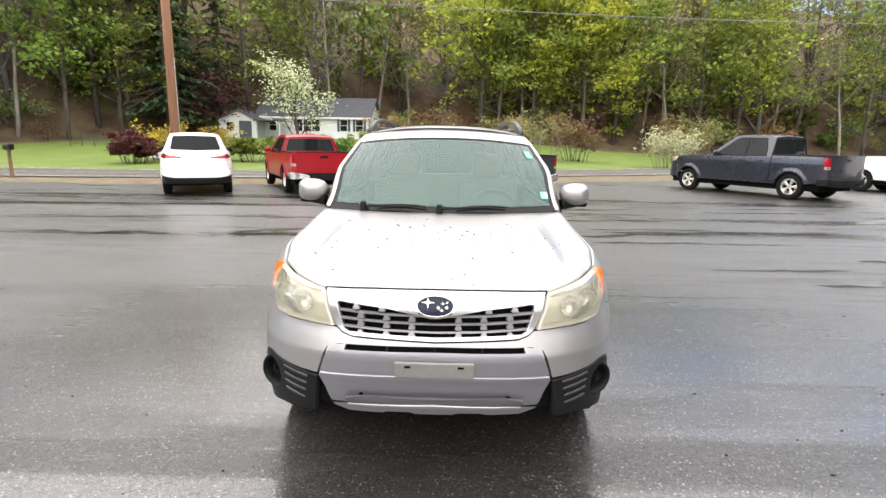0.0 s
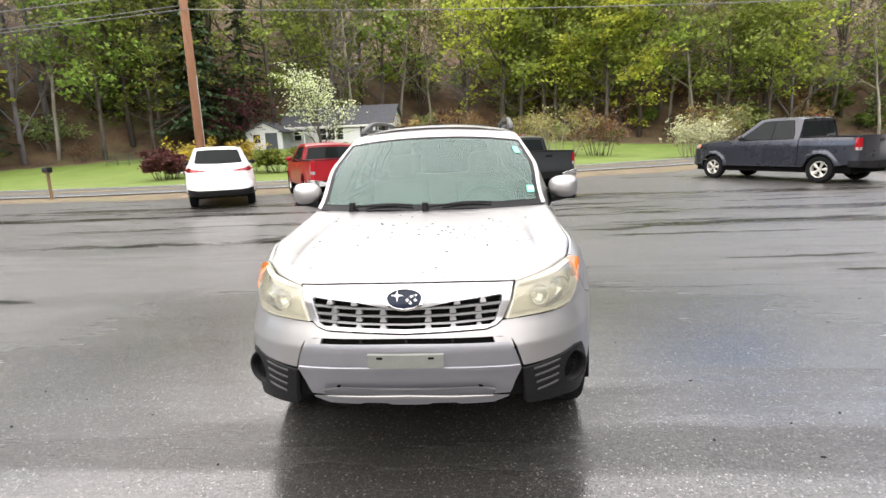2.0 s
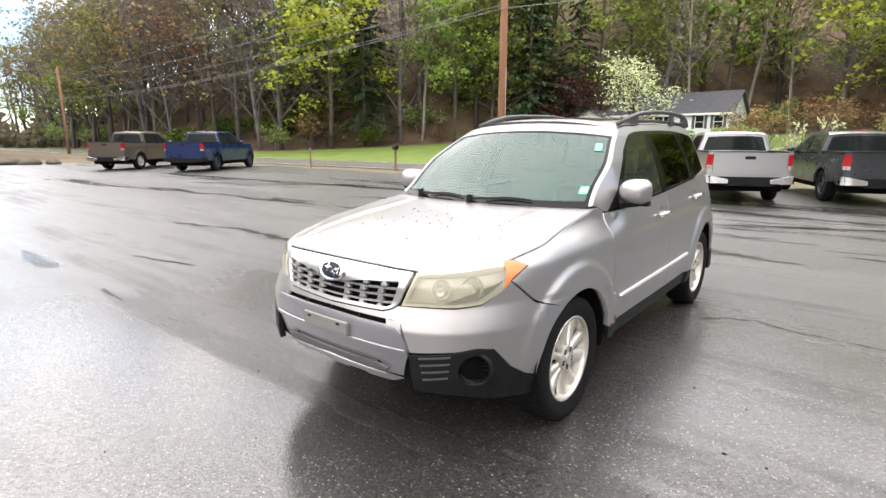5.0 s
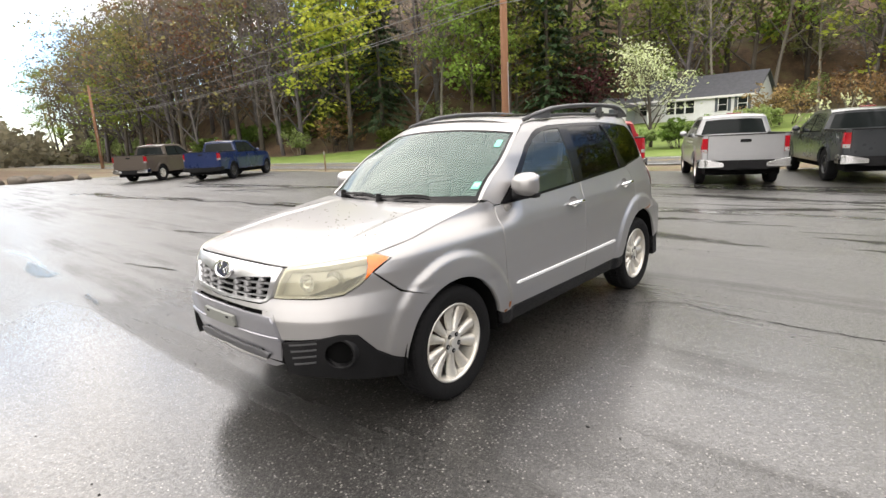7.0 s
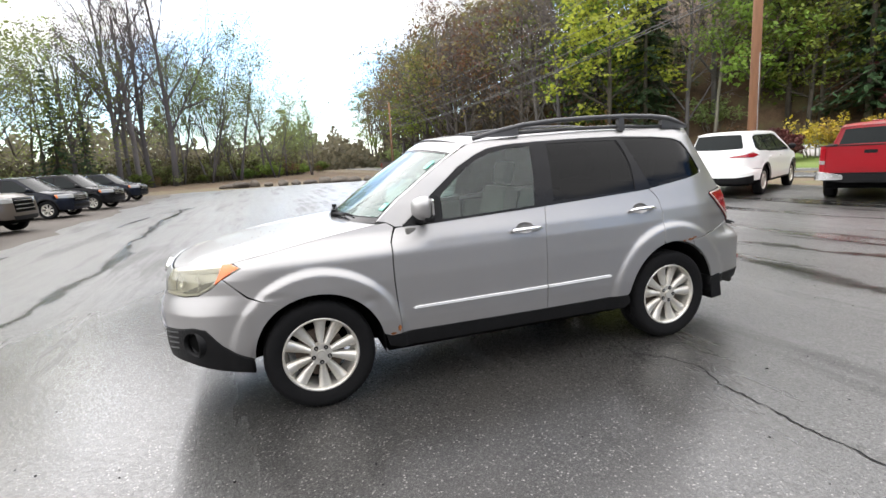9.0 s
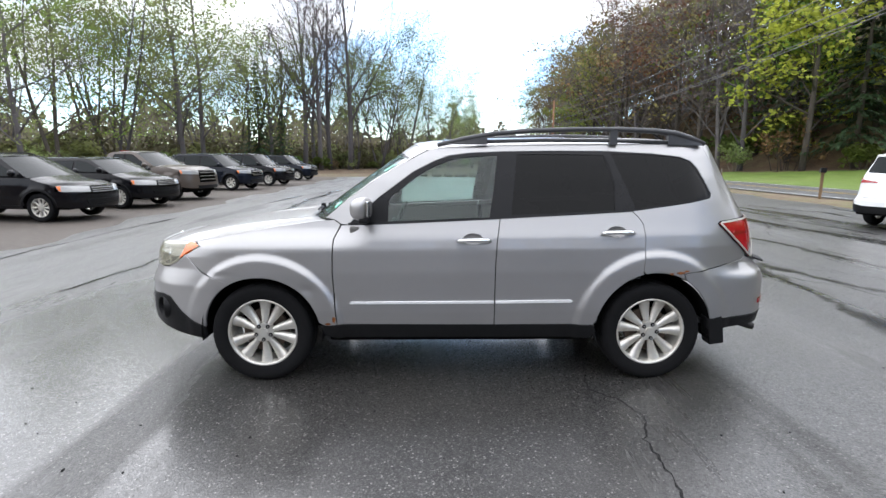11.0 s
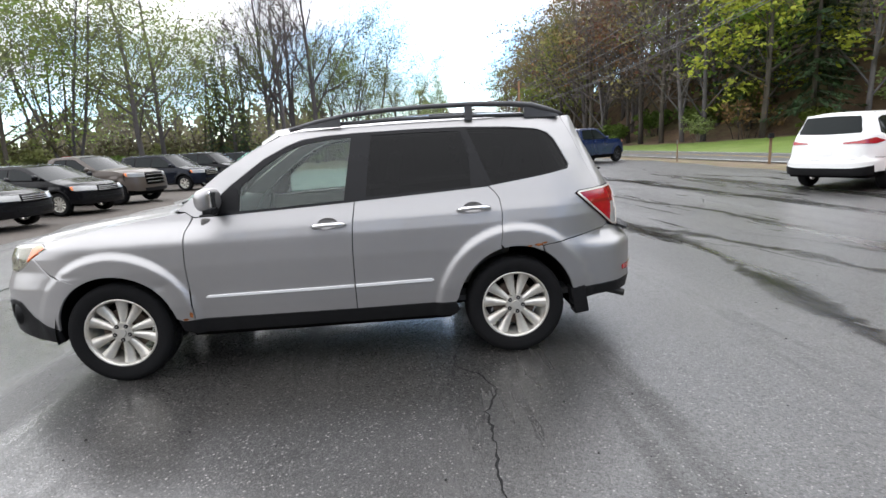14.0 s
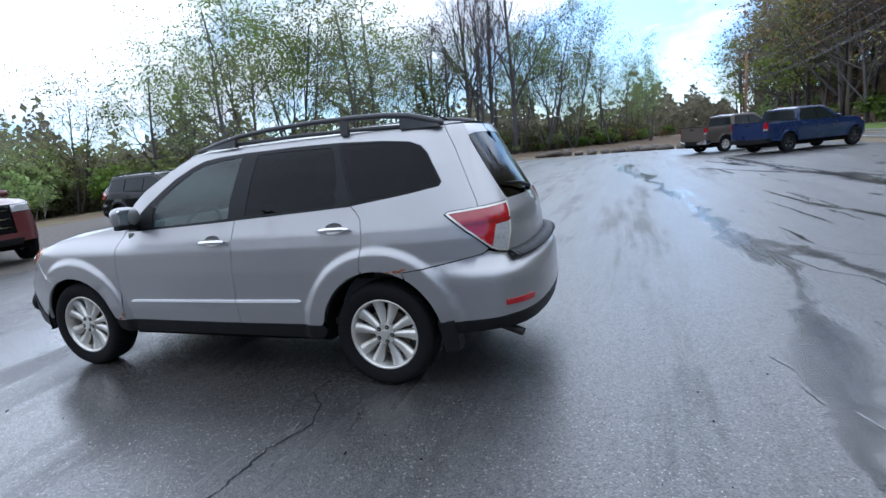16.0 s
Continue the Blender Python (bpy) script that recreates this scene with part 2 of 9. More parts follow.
    nt.links.new(math_node(nt, "MAXIMUM", r, 0.045), b.inputs["Coat Roughness"])
    height = math_node(nt, "SUBTRACT", math_node(nt, "ADD", math_node(nt, "MULTIPLY", grain, 0.6), math_node(nt, "MULTIPLY", r1, 0.5)), math_node(nt, "MULTIPLY", d1, 0.7))
    calm = math_node(nt, "SUBTRACT", 1.0, math_node(nt, "MAXIMUM", math_node(nt, "MULTIPLY", pool, 0.93), math_node(nt, "MULTIPLY", flat, 0.45) if strips else 0.0))
    for socket, strength, dist in (("Normal", 0.9, 0.006), ("Coat Normal", 0.38, 0.0022)):
        bp = nt.nodes.new("ShaderNodeBump")
        bp.inputs["Distance"].default_value = dist
        nt.links.new(math_node(nt, "MULTIPLY", calm, strength), bp.inputs["Strength"])
        nt.links.new(height, bp.inputs["Height"])
        nt.links.new(bp.outputs["Normal"], b.inputs[socket])
    return m


def leaf_mat(name, col, spread=0.35, trans=0.35):
    """Leaves that differ from one to the next and let some light through."""
    m = bpy.data.materials.new(name)
    m.use_nodes = True
    nt = m.node_tree
    b = nt.nodes["Principled BSDF"]
    geo = nt.nodes.new("ShaderNodeNewGeometry").outputs["Random Per Island"]
    obr = nt.nodes.new("ShaderNodeObjectInfo").outputs["Random"]
    hs = nt.nodes.new("ShaderNodeHueSaturation")
    tc = nt.nodes.new("ShaderNodeTexCoord").outputs["Object"]
    c = ramp_node(nt, noise_node(nt, tc, 0.6, 3), [(0.3, tuple(v * 0.7 for v in col)), (0.7, tuple(min(v * 1.3, 1) for v in col))])
    nt.links.new(c, hs.inputs["Color"])
    v = math_node(nt, "ADD", math_node(nt, "MULTIPLY", geo, 2 * spread), 1 - spread)
    v = math_node(nt, "MULTIPLY", v, math_node(nt, "ADD", math_node(nt, "MULTIPLY", obr, 0.5), 0.75))
    nt.links.new(v, hs.inputs["Value"])
    nt.links.new(math_node(nt, "ADD", math_node(nt, "MULTIPLY", obr, 0.05), 0.475), hs.inputs["Hue"])
    nt.links.new(hs.outputs["Color"], b.inputs["Base Color"])
    b.inputs["Roughness"].default_value = 0.6
    b.inputs["Specular IOR Level"].default_value = 0.25
    tr = nt.nodes.new("ShaderNodeBsdfTranslucent")
    nt.links.new(hs.outputs["Color"], tr.inputs["Color"])
    mx = nt.nodes.new("ShaderNodeMixShader")
    mx.inputs[0].default_value = trans
    nt.links.new(b.outputs[0], mx.inputs[1])
    nt.links.new(tr.outputs[0], mx.inputs[2])
    nt.links.new(mx.outputs[0], nt.nodes["Material Output"].inputs["Surface"])
    return m


LOW_LINES = [(4.1, 0.0, 0.34, -6.5, 3.0, 0.06), (8.7, 0.09, 0.3, -24.0, -1.5, 0.10), (4.75, 0.11, 0.26, -24.0, -5.0, 0.085), (-4.25, 0.012, 0.2, -22.0, -0.6, 0.12), (0.75, -0.03, 0.4, -5.5, 4.5, 0.04), (-6.2, 0.0, 0.16, -20.0, 2.0, 0.07),
             (6.3, 0.06, 0.3, -11.0, 14.0, 0.075), (10.0, 0.03, 0.35, -16.0, 16.0, 0.09), (-1.9, 0.0, 0.07, -9.0, -3.2, 0.11), (8.2, 0.0, 0.35, 0.0, 14.0, 0.08), (5.0, 0.0, 0.3, 2.5, 14.0, 0.08), (2.75, 0.0, 0.22, -24.0, -8.0, 0.07)]
M_LOT = asphalt("lot_asphalt", (0.030, 0.0287, 0.0268), 0.50, 3.0, strips=LOW_LINES)
M_ROAD = asphalt("road_asphalt", (0.075, 0.075, 0.076), 0.6, 11.0, 0.5)
M_GRAVEL = mat("gravel", (0.085, 0.072, 0.06), 0.75, var=0.35, scale=7, bump=0.8, bscale=40)
M_VERGE = mat("verge", (0.14, 0.105, 0.065), 0.9, var=0.4, scale=1.6, bump=0.9, bscale=25, dirt=((0.10, 0.13, 0.03), 0.8))
M_LAWN = mat("lawn", (0.105, 0.16, 0.022), 0.8, var=0.25, scale=0.5, bump=0.9, bscale=18, dirt=((0.15, 0.16, 0.05), 0.6))
M_FOREST_FLOOR = mat("forest_floor", (0.105, 0.066, 0.038), 0.95, var=0.5, scale=0.6, bump=1.0, bscale=6, dirt=((0.09, 0.11, 0.04), 0.7))
M_BARK = mat("bark", (0.075, 0.062, 0.05), 0.9, var=0.4, scale=3, bump=0.6, bscale=18, stretch=(1, 1, 0.25), objrand=0.35)
M_BARK_PALE = mat("pale_bark", (0.19, 0.17, 0.14), 0.9, var=0.35, scale=3, bump=0.5, bscale=18, stretch=(1, 1, 0.25), objrand=0.3)
M_BARK_GREY = mat("grey_bark", (0.11, 0.098, 0.098), 0.9, var=0.3, scale=3, bump=0.5, bscale=18, stretch=(1, 1, 0.25), objrand=0.3)
L_LIME = leaf_mat("lime_leaves", (0.37, 0.42, 0.06), trans=0.5)
L_GREEN = leaf_mat("spring_leaves", (0.20, 0.26, 0.05), trans=0.45)
L_OLIVE = leaf_mat("olive_buds", (0.25, 0.22, 0.08), trans=0.4)
L_RUST = leaf_mat("rusty_buds", (0.20, 0.115, 0.055))
L_DARK = leaf_mat("hemlock_needles", (0.035, 0.065, 0.025), trans=0.1)
L_WHITE = leaf_mat("white_blossom", (0.52, 0.55, 0.33), 0.15)
L_PALE = leaf_mat("pale_spring_leaves", (0.27, 0.33, 0.12), trans=0.5)
L_SHRUB = leaf_mat("shrub_leaves", (0.12, 0.17, 0.035))
L_TWIG = leaf_mat("twig_haze", (0.17, 0.14, 0.125), 0.3, 0.15)
L_HAZE = leaf_mat("far_foliage", (0.165, 0.148, 0.098), 0.3, 0.45)
L_PLUM = leaf_mat("plum_leaves", (0.115, 0.042, 0.036))
L_BRUSH = leaf_mat("brush_leaves", (0.20, 0.22, 0.08), trans=0.45)
L_UNDER = leaf_mat("undergrowth_leaves", (0.125, 0.12, 0.055), 0.4, 0.3)
L_YELLOW = leaf_mat("yellow_blossom", (0.42, 0.34, 0.04))

# ---- small builders ----


def part(name, bm, material, parent=None, label=""):
    """Link a bmesh, or a mesh, as one object, under a parent if there is one."""
    if isinstance(bm, bmesh.types.BMesh):
        me = bpy.data.meshes.new(name)
        bm.to_mesh(me)
        bm.free()
    else:
        me = bm
    if material and not me.materials:
        me.materials.append(material)
    ob = new(name, me)
    if parent:
        ob.parent = parent
    if label:
        tagged(ob, label)
    return ob


def mesh_of(name, verts, faces, smooth=True):
    me = bpy.data.meshes.new(name)
    me.from_pydata([tuple(v) for v in verts], [], [tuple(f) for f in faces])
    me.update()
    if smooth:
        me.polygons.foreach_set("use_smooth", [True] * len(me.polygons))
    return me


def box(bm, lo, hi, bev=0.0, m=None):
    """A bevelled block between two corners, added to a bmesh."""
    r = bmesh.ops.create_cube(bm, size=1.0)
    vs = r["verts"]
    for v in vs:
        v.co = Vector((lo[i] + (v.co[i] + 0.5) * (hi[i] - lo[i]) for i in range(3)))
    if bev:
        es = list({e for v in vs for e in v.link_edges})
        r2 = bmesh.ops.bevel(bm, geom=es, offset=bev, segments=2, affect="EDGES", profile=0.6)
        vs = list({v for f in r2["faces"] for v in f.verts} | {v for v in vs if v.is_valid})
    if m:
        bmesh.ops.transform(bm, matrix=m, verts=[v for v in vs if v.is_valid])
    return bm


def cyl(bm, a, b, r1, r2=None, n=16, caps=True):
    a, b = Vector(a), Vector(b)
    r2 = r1 if r2 is None else r2
    q = (b - a).to_track_quat("Z", "Y").to_matrix().to_4x4()
    bmesh.ops.create_cone(bm, cap_ends=caps, segments=n, radius1=r1, radius2=r2, depth=(b - a).length, matrix=Matrix.Translation((a + b) / 2) @ q)
    return bm


def smooth_all(bm):
    for f in bm.faces:
        f.smooth = True
    return bm


def sweep(points, radii, n=8, closed=False, squash=None):
    """A tube along points: vertices and faces."""
    pts = [Vector(p) for p in points]
    vs, fs = [], []
    up = Vector((0.13, 0.21, 1)).normalized()
    for i, p in enumerate(pts):
        d = (pts[min(i + 1, len(pts) - 1)] - pts[max(i - 1, 0)]).normalized()
        s = d.cross(up)
        if s.length < 0.05:
            s = d.cross(Vector((1, 0, 0)))
        s.normalize()
        u = s.cross(d)
        r = radii[i] if hasattr(radii, "__len__") else radii
        ra, rb = (r * squash[0], r * squash[1]) if squash else (r, r)
        for k in range(n):
            a = 2 * math.pi * k / n
            vs.append(p + s * ra * math.cos(a) + u * rb * math.sin(a))
    for i in range(len(pts) - 1):
        for k in range(n):
            k2 = (k + 1) % n
            fs.append((i * n + k, i * n + k2, (i + 1) * n + k2, (i + 1) * n + k))
    fs.append(tuple(range(n))[::-1])
    fs.append(tuple(range((len(pts) - 1) * n, len(pts) * n)))
    return vs, fs


# ---- ground ----
ROAD_X = [-400, -60, -30, -16, -3, 10, 18, 28, 45, 120]
ROAD_Y = [30, 18.2, 18.6, 18.8, 21.5, 28.0, 33.5, 39, 46, 66]
WOOD_X = [-400, -140, -70, -50, -36, -22, -5, 8, 18, 32, 60, 160]
WOOD_Y = [42, 27, 27.5, 33, 45, 60, 68, 63, 59, 60, 66, 92]
EDGE_X = [-60, -40, -22, -12, -3, 8, 16, 40]
EDGE_Y = [12.8, 13.2, 13.6, 12.9, 14.6, 19.0, 24.0, 46]


def soft(v):
    return v - 2.5 * np.tanh(v / 2.5)


def lot_z(x, y):
    return 0.0 * soft(x) - 0.001 * soft(y)


def step01(v):
    v = np.clip(v, 0, 1)
    return v * v * (3 - 2 * v)


def ground_z(x, y):
    """Height of the ground: near-level lot and road, a lawn that rises to a wooded hill."""
    x, y = np.asarray(x, float), np.asarray(y, float)
    z = lot_z(np.clip(x, -70, 70), np.clip(y, -30, 60))
    d = y - np.interp(x, ROAD_X, ROAD_Y) - 3.6
    z = z + 2.1 * step01(d / 42)
    h = y - np.interp(x, WOOD_X, WOOD_Y)
    z = z + 48 * np.tanh(np.maximum(h, 0) * 0.63 / 48) * step01(h / 12) * step01((x + 175) / 70)
    b = -(y + 17)
    z = z - 0.8 * step01(b / 25)
    return z


def gz(x, y):
    return float(ground_z(x, y))


def sheet(name, xs, rows, lift, material, label, parent=None, wobble=0.0):
    """A draped strip: for every x, the y's from one edge to the other."""
    vs, fs, n = [], [], len(rows[0])
    for x, ys in zip(xs, rows):
        for y in ys:
            xx = x if np.isscalar(x) else x
            vs.append((xx, y, gz(xx, y) + lift))
    for i in range(len(xs) - 1):
        for j in range(n - 1):
            fs.append((i * n + j, (i + 1) * n + j, (i + 1) * n + j + 1, i * n + j + 1))
    me = mesh_of(name, vs, fs)
    ob = part(name, me, material, parent)
    return tagged(ob, label, kind="structure")


gx = np.concatenate([np.linspace(-900, -160, 14), np.linspace(-150, -62, 23), np.linspace(-60, 60, 81), np.linspace(64, 150, 22), np.linspace(170, 900, 14)])
gy = np.concatenate([np.linspace(-900, -120, 13), np.linspace(-110, -30, 17), np.linspace(-28, 100, 97), np.linspace(103, 180, 26), np.linspace(200, 1200, 12)])
GX, GY = np.meshgrid(gx, gy, indexing="ij")
GZ = ground_z(GX, GY) - 0.06
ny = len(gy)
verts = np.stack([GX, GY, GZ], -1).reshape(-1, 3).tolist()
faces = [(i * ny + j, (i + 1) * ny + j, (i + 1) * ny + j + 1, i * ny + j + 1) for i in range(len(gx) - 1) for j in range(ny - 1)]
ground_me = mesh_of("ground", verts, faces)
for m_ in (M_LAWN, M_FOREST_FLOOR, M_VERGE):
    ground_me.materials.append(m_)
for p in ground_me.polygons:
    c = p.center
    if c.y > float(np.interp(c.x, WOOD_X, WOOD_Y)) - 1.5 or c.y < -17 or c.x < -48 and c.y < 12:
        p.material_index = 1
    elif c.y < float(np.interp(c.x, ROAD_X, ROAD_Y)) - 2.0:
        p.material_index = 2
ground = tagged(part("ground", ground_me, None), "spring lawn, bare verge and leaf-strewn wooded hillside", kind="structure")

lx = np.concatenate([np.linspace(-38, -12, 27), np.linspace(-11.5, 12, 48), np.linspace(13, 34, 22)])
lot = sheet("pavement", lx, [np.linspace(-7.2 + 0.25 * math.sin(x * 0.9) + 0.15 * math.sin(x * 2.3), float(np.interp(x, EDGE_X, EDGE_Y)) + 0.2 * math.sin(x * 1.3), 40) for x in lx], 0.0, M_LOT, "wet dark asphalt parking lot with puddles and cracks")
gravel = sheet("gravel_strip", lx, [np.linspace(-17.5 + 0.5 * math.sin(x * 0.5), -6.6, 14) for x in lx], -0.012, M_GRAVEL, "damp gravel strip under the parked cars")
rx_ = np.concatenate([np.linspace(-300, -62, 30), np.linspace(-60, 60, 81)])


def along(off):
    out = []
    for x in rx_:
        y0, y1 = np.interp(x - 0.5, ROAD_X, ROAD_Y), np.interp(x + 0.5, ROAD_X, ROAD_Y)
        out.append(float(np.interp(x, ROAD_X, ROAD_Y)) + off * math.hypot(1, y1 - y0))
    return out


def lane(name, o1, o2, lift, material, label, n=5):
    a, b = along(o1), along(o2)
    return sheet(name, rx_, [np.linspace(p, q, n) for p, q in zip(a, b)], lift, material, label)


lane("road", -2.9, 2.9, -0.02, M_ROAD, "two-lane asphalt road, damp and grey")
M_LINE_W = mat("white_road_paint", (0.6, 0.6, 0.57), 0.6, var=0.3, scale=2)
M_LINE_Y = mat("yellow_road_paint", (0.45, 0.30, 0.04), 0.6, var=0.3, scale=2)
lane("road_line", -2.55, -2.43, -0.014, M_LINE_W, "worn white edge line", 2)
lane("road_line", 2.43, 2.55, -0.014, M_LINE_W, "worn white edge line", 2)
lane("road_line", -0.18, -0.08, -0.014, M_LINE_Y, "worn double yellow centre line", 2)
lane("road_line", 0.08, 0.18, -0.014, M_LINE_Y, "worn double yellow centre line", 2)

from mathutils.geometry import delaunay_2d_cdt as cdt

# ---- vehicle bodies: panels cut out of one curved shell ----


def catmull(points, n=24):
    """A smooth half plan outline that meets its mirror image squarely at both ends."""
    p = np.array(points, float)
    q = np.vstack([(-p[1][0], p[1][1]), p, (-p[-2][0], p[-2][1])])
    t = np.linspace(0, 1, n, endpoint=False)[:, None]
    out = []
    for i in range(1, len(q) - 2):
        a, b, c, d = q[i - 1], q[i], q[i + 1], q[i + 2]
        out.append(0.5 * (2 * b + (c - a) * t + (2 * a - 5 * b + 4 * c - d) * t ** 2 + (3 * b - a - 3 * c + d) * t ** 3))
    return np.vstack(out + [p[-1:]])


def table(z, rows):
    return np.interp(z, [r[0] for r in rows], [r[1] for r in rows])


class Shell:
    """A body skin: a plan outline followed by s from the middle of the nose to the middle of the tail, drawn in by tables over the height z."""

    def __init__(self, plan, side, nose, tail, axles, hub, arch, flare=0.026, flare_r=0.5, nose_y=(-2.05, 0.55), tail_y=(1.55, 0.55), shoulder=None, flare_w=0.09, rake=0.0, blunt=0.0):
        self.line = catmull(plan)
        self.s = np.concatenate([[0], np.cumsum(np.hypot(*np.diff(self.line, axis=0).T))])
        self.end = float(self.s[-1])
        self.side, self.nose, self.tail = side, nose, tail
        self.axles, self.hub, self.arch, self.flare, self.flare_r = axles, hub, arch, flare, flare_r
        self.nose_y, self.tail_y, self.shoulder, self.flare_w = nose_y, tail_y, shoulder, flare_w
        self.rake, self.blunt = rake, blunt

    def sy(self, y):
        return float(np.interp(y, self.line[:, 1], self.s))

    def sxf(self, x):
        k = np.searchsorted(self.line[:, 1], 0.0)
        return float(np.interp(x, self.line[:k, 0], self.s[:k]))

    def sxr(self, x):
        k = np.searchsorted(self.line[:, 1], 0.0)
        return float(np.interp(-x, -self.line[k:, 0], self.s[k:]))

    def points(self, s, z):
        s, z = np.asarray(s, float), np.asarray(z, float)
        sg, a = np.where(s < 0, -1.0, 1.0), np.abs(s)
        over = a > self.end
        sg = np.where(over, -sg, sg)
        a = np.where(over, 2 * self.end - a, a)
        x, y = np.interp(a, self.s, self.line[:, 0]), np.interp(a, self.s, self.line[:, 1])
        e = 0.02 + 0.19 * step01((y - 1.4) / 0.5) if self.shoulder else 0.02
        lo, hi = np.maximum(a - e, 0), np.minimum(a + e, self.end)
        dx = np.interp(hi, self.s, self.line[:, 0]) - np.interp(lo, self.s, self.line[:, 0])
        dy = np.interp(hi, self.s, self.line[:, 1]) - np.interp(lo, self.s, self.line[:, 1])
        n = np.hypot(dx, dy)
        nx, ny = dy / n, -dx / n
        wf = (1 - step01((y - self.nose_y[0]) / self.nose_y[1])) * (y < 0)
        wr = step01((y - self.tail_y[0]) / self.tail_y[1]) * (y > 0)
        ins = (1 - wf - wr) * table(z, self.side) + wf * table(z, self.nose) + wr * table(z, self.tail)
        for yc in self.axles:
            r = np.hypot(y - yc, z - self.hub)
            ins = ins - self.flare * (1 - step01((r - self.flare_r) / self.flare_w)) * (1 - wf - wr)
        if self.shoulder:
            z0, y0, d = self.shoulder
            ins = ins + d * step01((z - z0) / 0.13) * step01((y0 - y) / 0.3)
        yy = y - ny * ins
        # the body stands a little nose down on its wheels, and its nose is blunt
        zz = z + self.rake * yy * step01((z - 0.55) / 0.3)
        yy = yy + self.blunt * step01((-yy - 1.4) / 0.7)
        return np.stack([(x - nx * ins) * sg, yy, zz], -1)

    def normals(self, s, z):
        e = 0.012
        a = self.points(s + e, z) - self.points(s - e, z)
        b = self.points(s, z + e) - self.points(s, z - e)
        n = np.cross(a, b)
        return n / np.maximum(np.linalg.norm(n, axis=-1, keepdims=True), 1e-9)

    def at(self, s, z, off=0.0):
        s, z = np.array([s]), np.array([z])
        return Vector(self.points(s, z)[0] + off * self.normals(s, z)[0])

    def arc(self, axle, a0, a1, r=None, n=14, lift=0.0):
        """Points of a wheel opening, by angle in degrees from the rear, upwards."""
        r = r or self.arch
        sc = self.sy(self.axles[axle])
        return [(sc + r * math.cos(radians(a)), self.hub + lift + r * math.sin(radians(a))) for a in np.linspace(a0, a1, n)]


def inside(poly, x, y):
    poly = np.asarray(poly)
    x0, y0 = poly[:, 0], poly[:, 1]
    x1, y1 = np.roll(x0, -1), np.roll(y0, -1)
    c = np.zeros(len(x), bool)
    for a, b, p, q in zip(x0, y0, x1, y1):
        if b != q:
            c ^= ((b > y) != (q > y)) & (x < (p - a) * (y - b) / (q - b) + a)
    return c


def area2(poly):
    p = np.asarray(poly)
    q = np.roll(p, -1, 0)
    return float(np.sum(p[:, 0] * q[:, 1] - q[:, 0] * p[:, 1]))


def resample(poly, step):
    out = []
    for a, b in zip(poly, list(poly[1:]) + [poly[0]]):
        n = max(1, int(math.ceil(math.hypot(b[0] - a[0], b[1] - a[1]) / step)))
        out += [(a[0] + (b[0] - a[0]) * k / n, a[1] + (b[1] - a[1]) * k / n) for k in range(n)]
    return out


def rounded(poly, r=0.02, n=4):
    """Round a polygon's corners."""
    out, m = [], len(poly)
    for i in range(m):
        a, b, c = (np.array(poly[(i + k) % m], float) for k in (-1, 0, 1))
        la, lc = np.linalg.norm(a - b), np.linalg.norm(c - b)
        d = min(r, la * 0.45, lc * 0.45)
        p, q = b + (a - b) / max(la, 1e-9) * d, b + (c - b) / max(lc, 1e-9) * d
        for k in range(n + 1):
            t = k / n
            out.append(tuple((1 - t) ** 2 * p + 2 * t * (1 - t) * b + t * t * q))
    return out


def shrink(poly, d):
    """Move an outline inwards by d."""
    p = np.array(poly, float)
    if area2(p) < 0:
        p = p[::-1]
    a, c = np.roll(p, 1, 0), np.roll(p, -1, 0)
    e1, e2 = p - a, c - p
    n1 = np.stack([-e1[:, 1], e1[:, 0]], 1) / np.maximum(np.linalg.norm(e1, axis=1, keepdims=True), 1e-9)
    n2 = np.stack([-e2[:, 1], e2[:, 0]], 1) / np.maximum(np.linalg.norm(e2, axis=1, keepdims=True), 1e-9)
    n = n1 + n2
    n = n / np.maximum(np.sum(n * n, axis=1, keepdims=True) / 2, 0.6)
    return [tuple(v) for v in p + n * d]


def both(half):
    """A half outline that starts and ends on the middle line, made whole."""
    return list(half) + [(-s, z) for s, z in reversed(half) if abs(s) > 1e-6]


def both_tail(shell, half):
    e = shell.end
    return list(half) + [(2 * e - s, z) for s, z in reversed(half) if abs(s - e) > 1e-6]


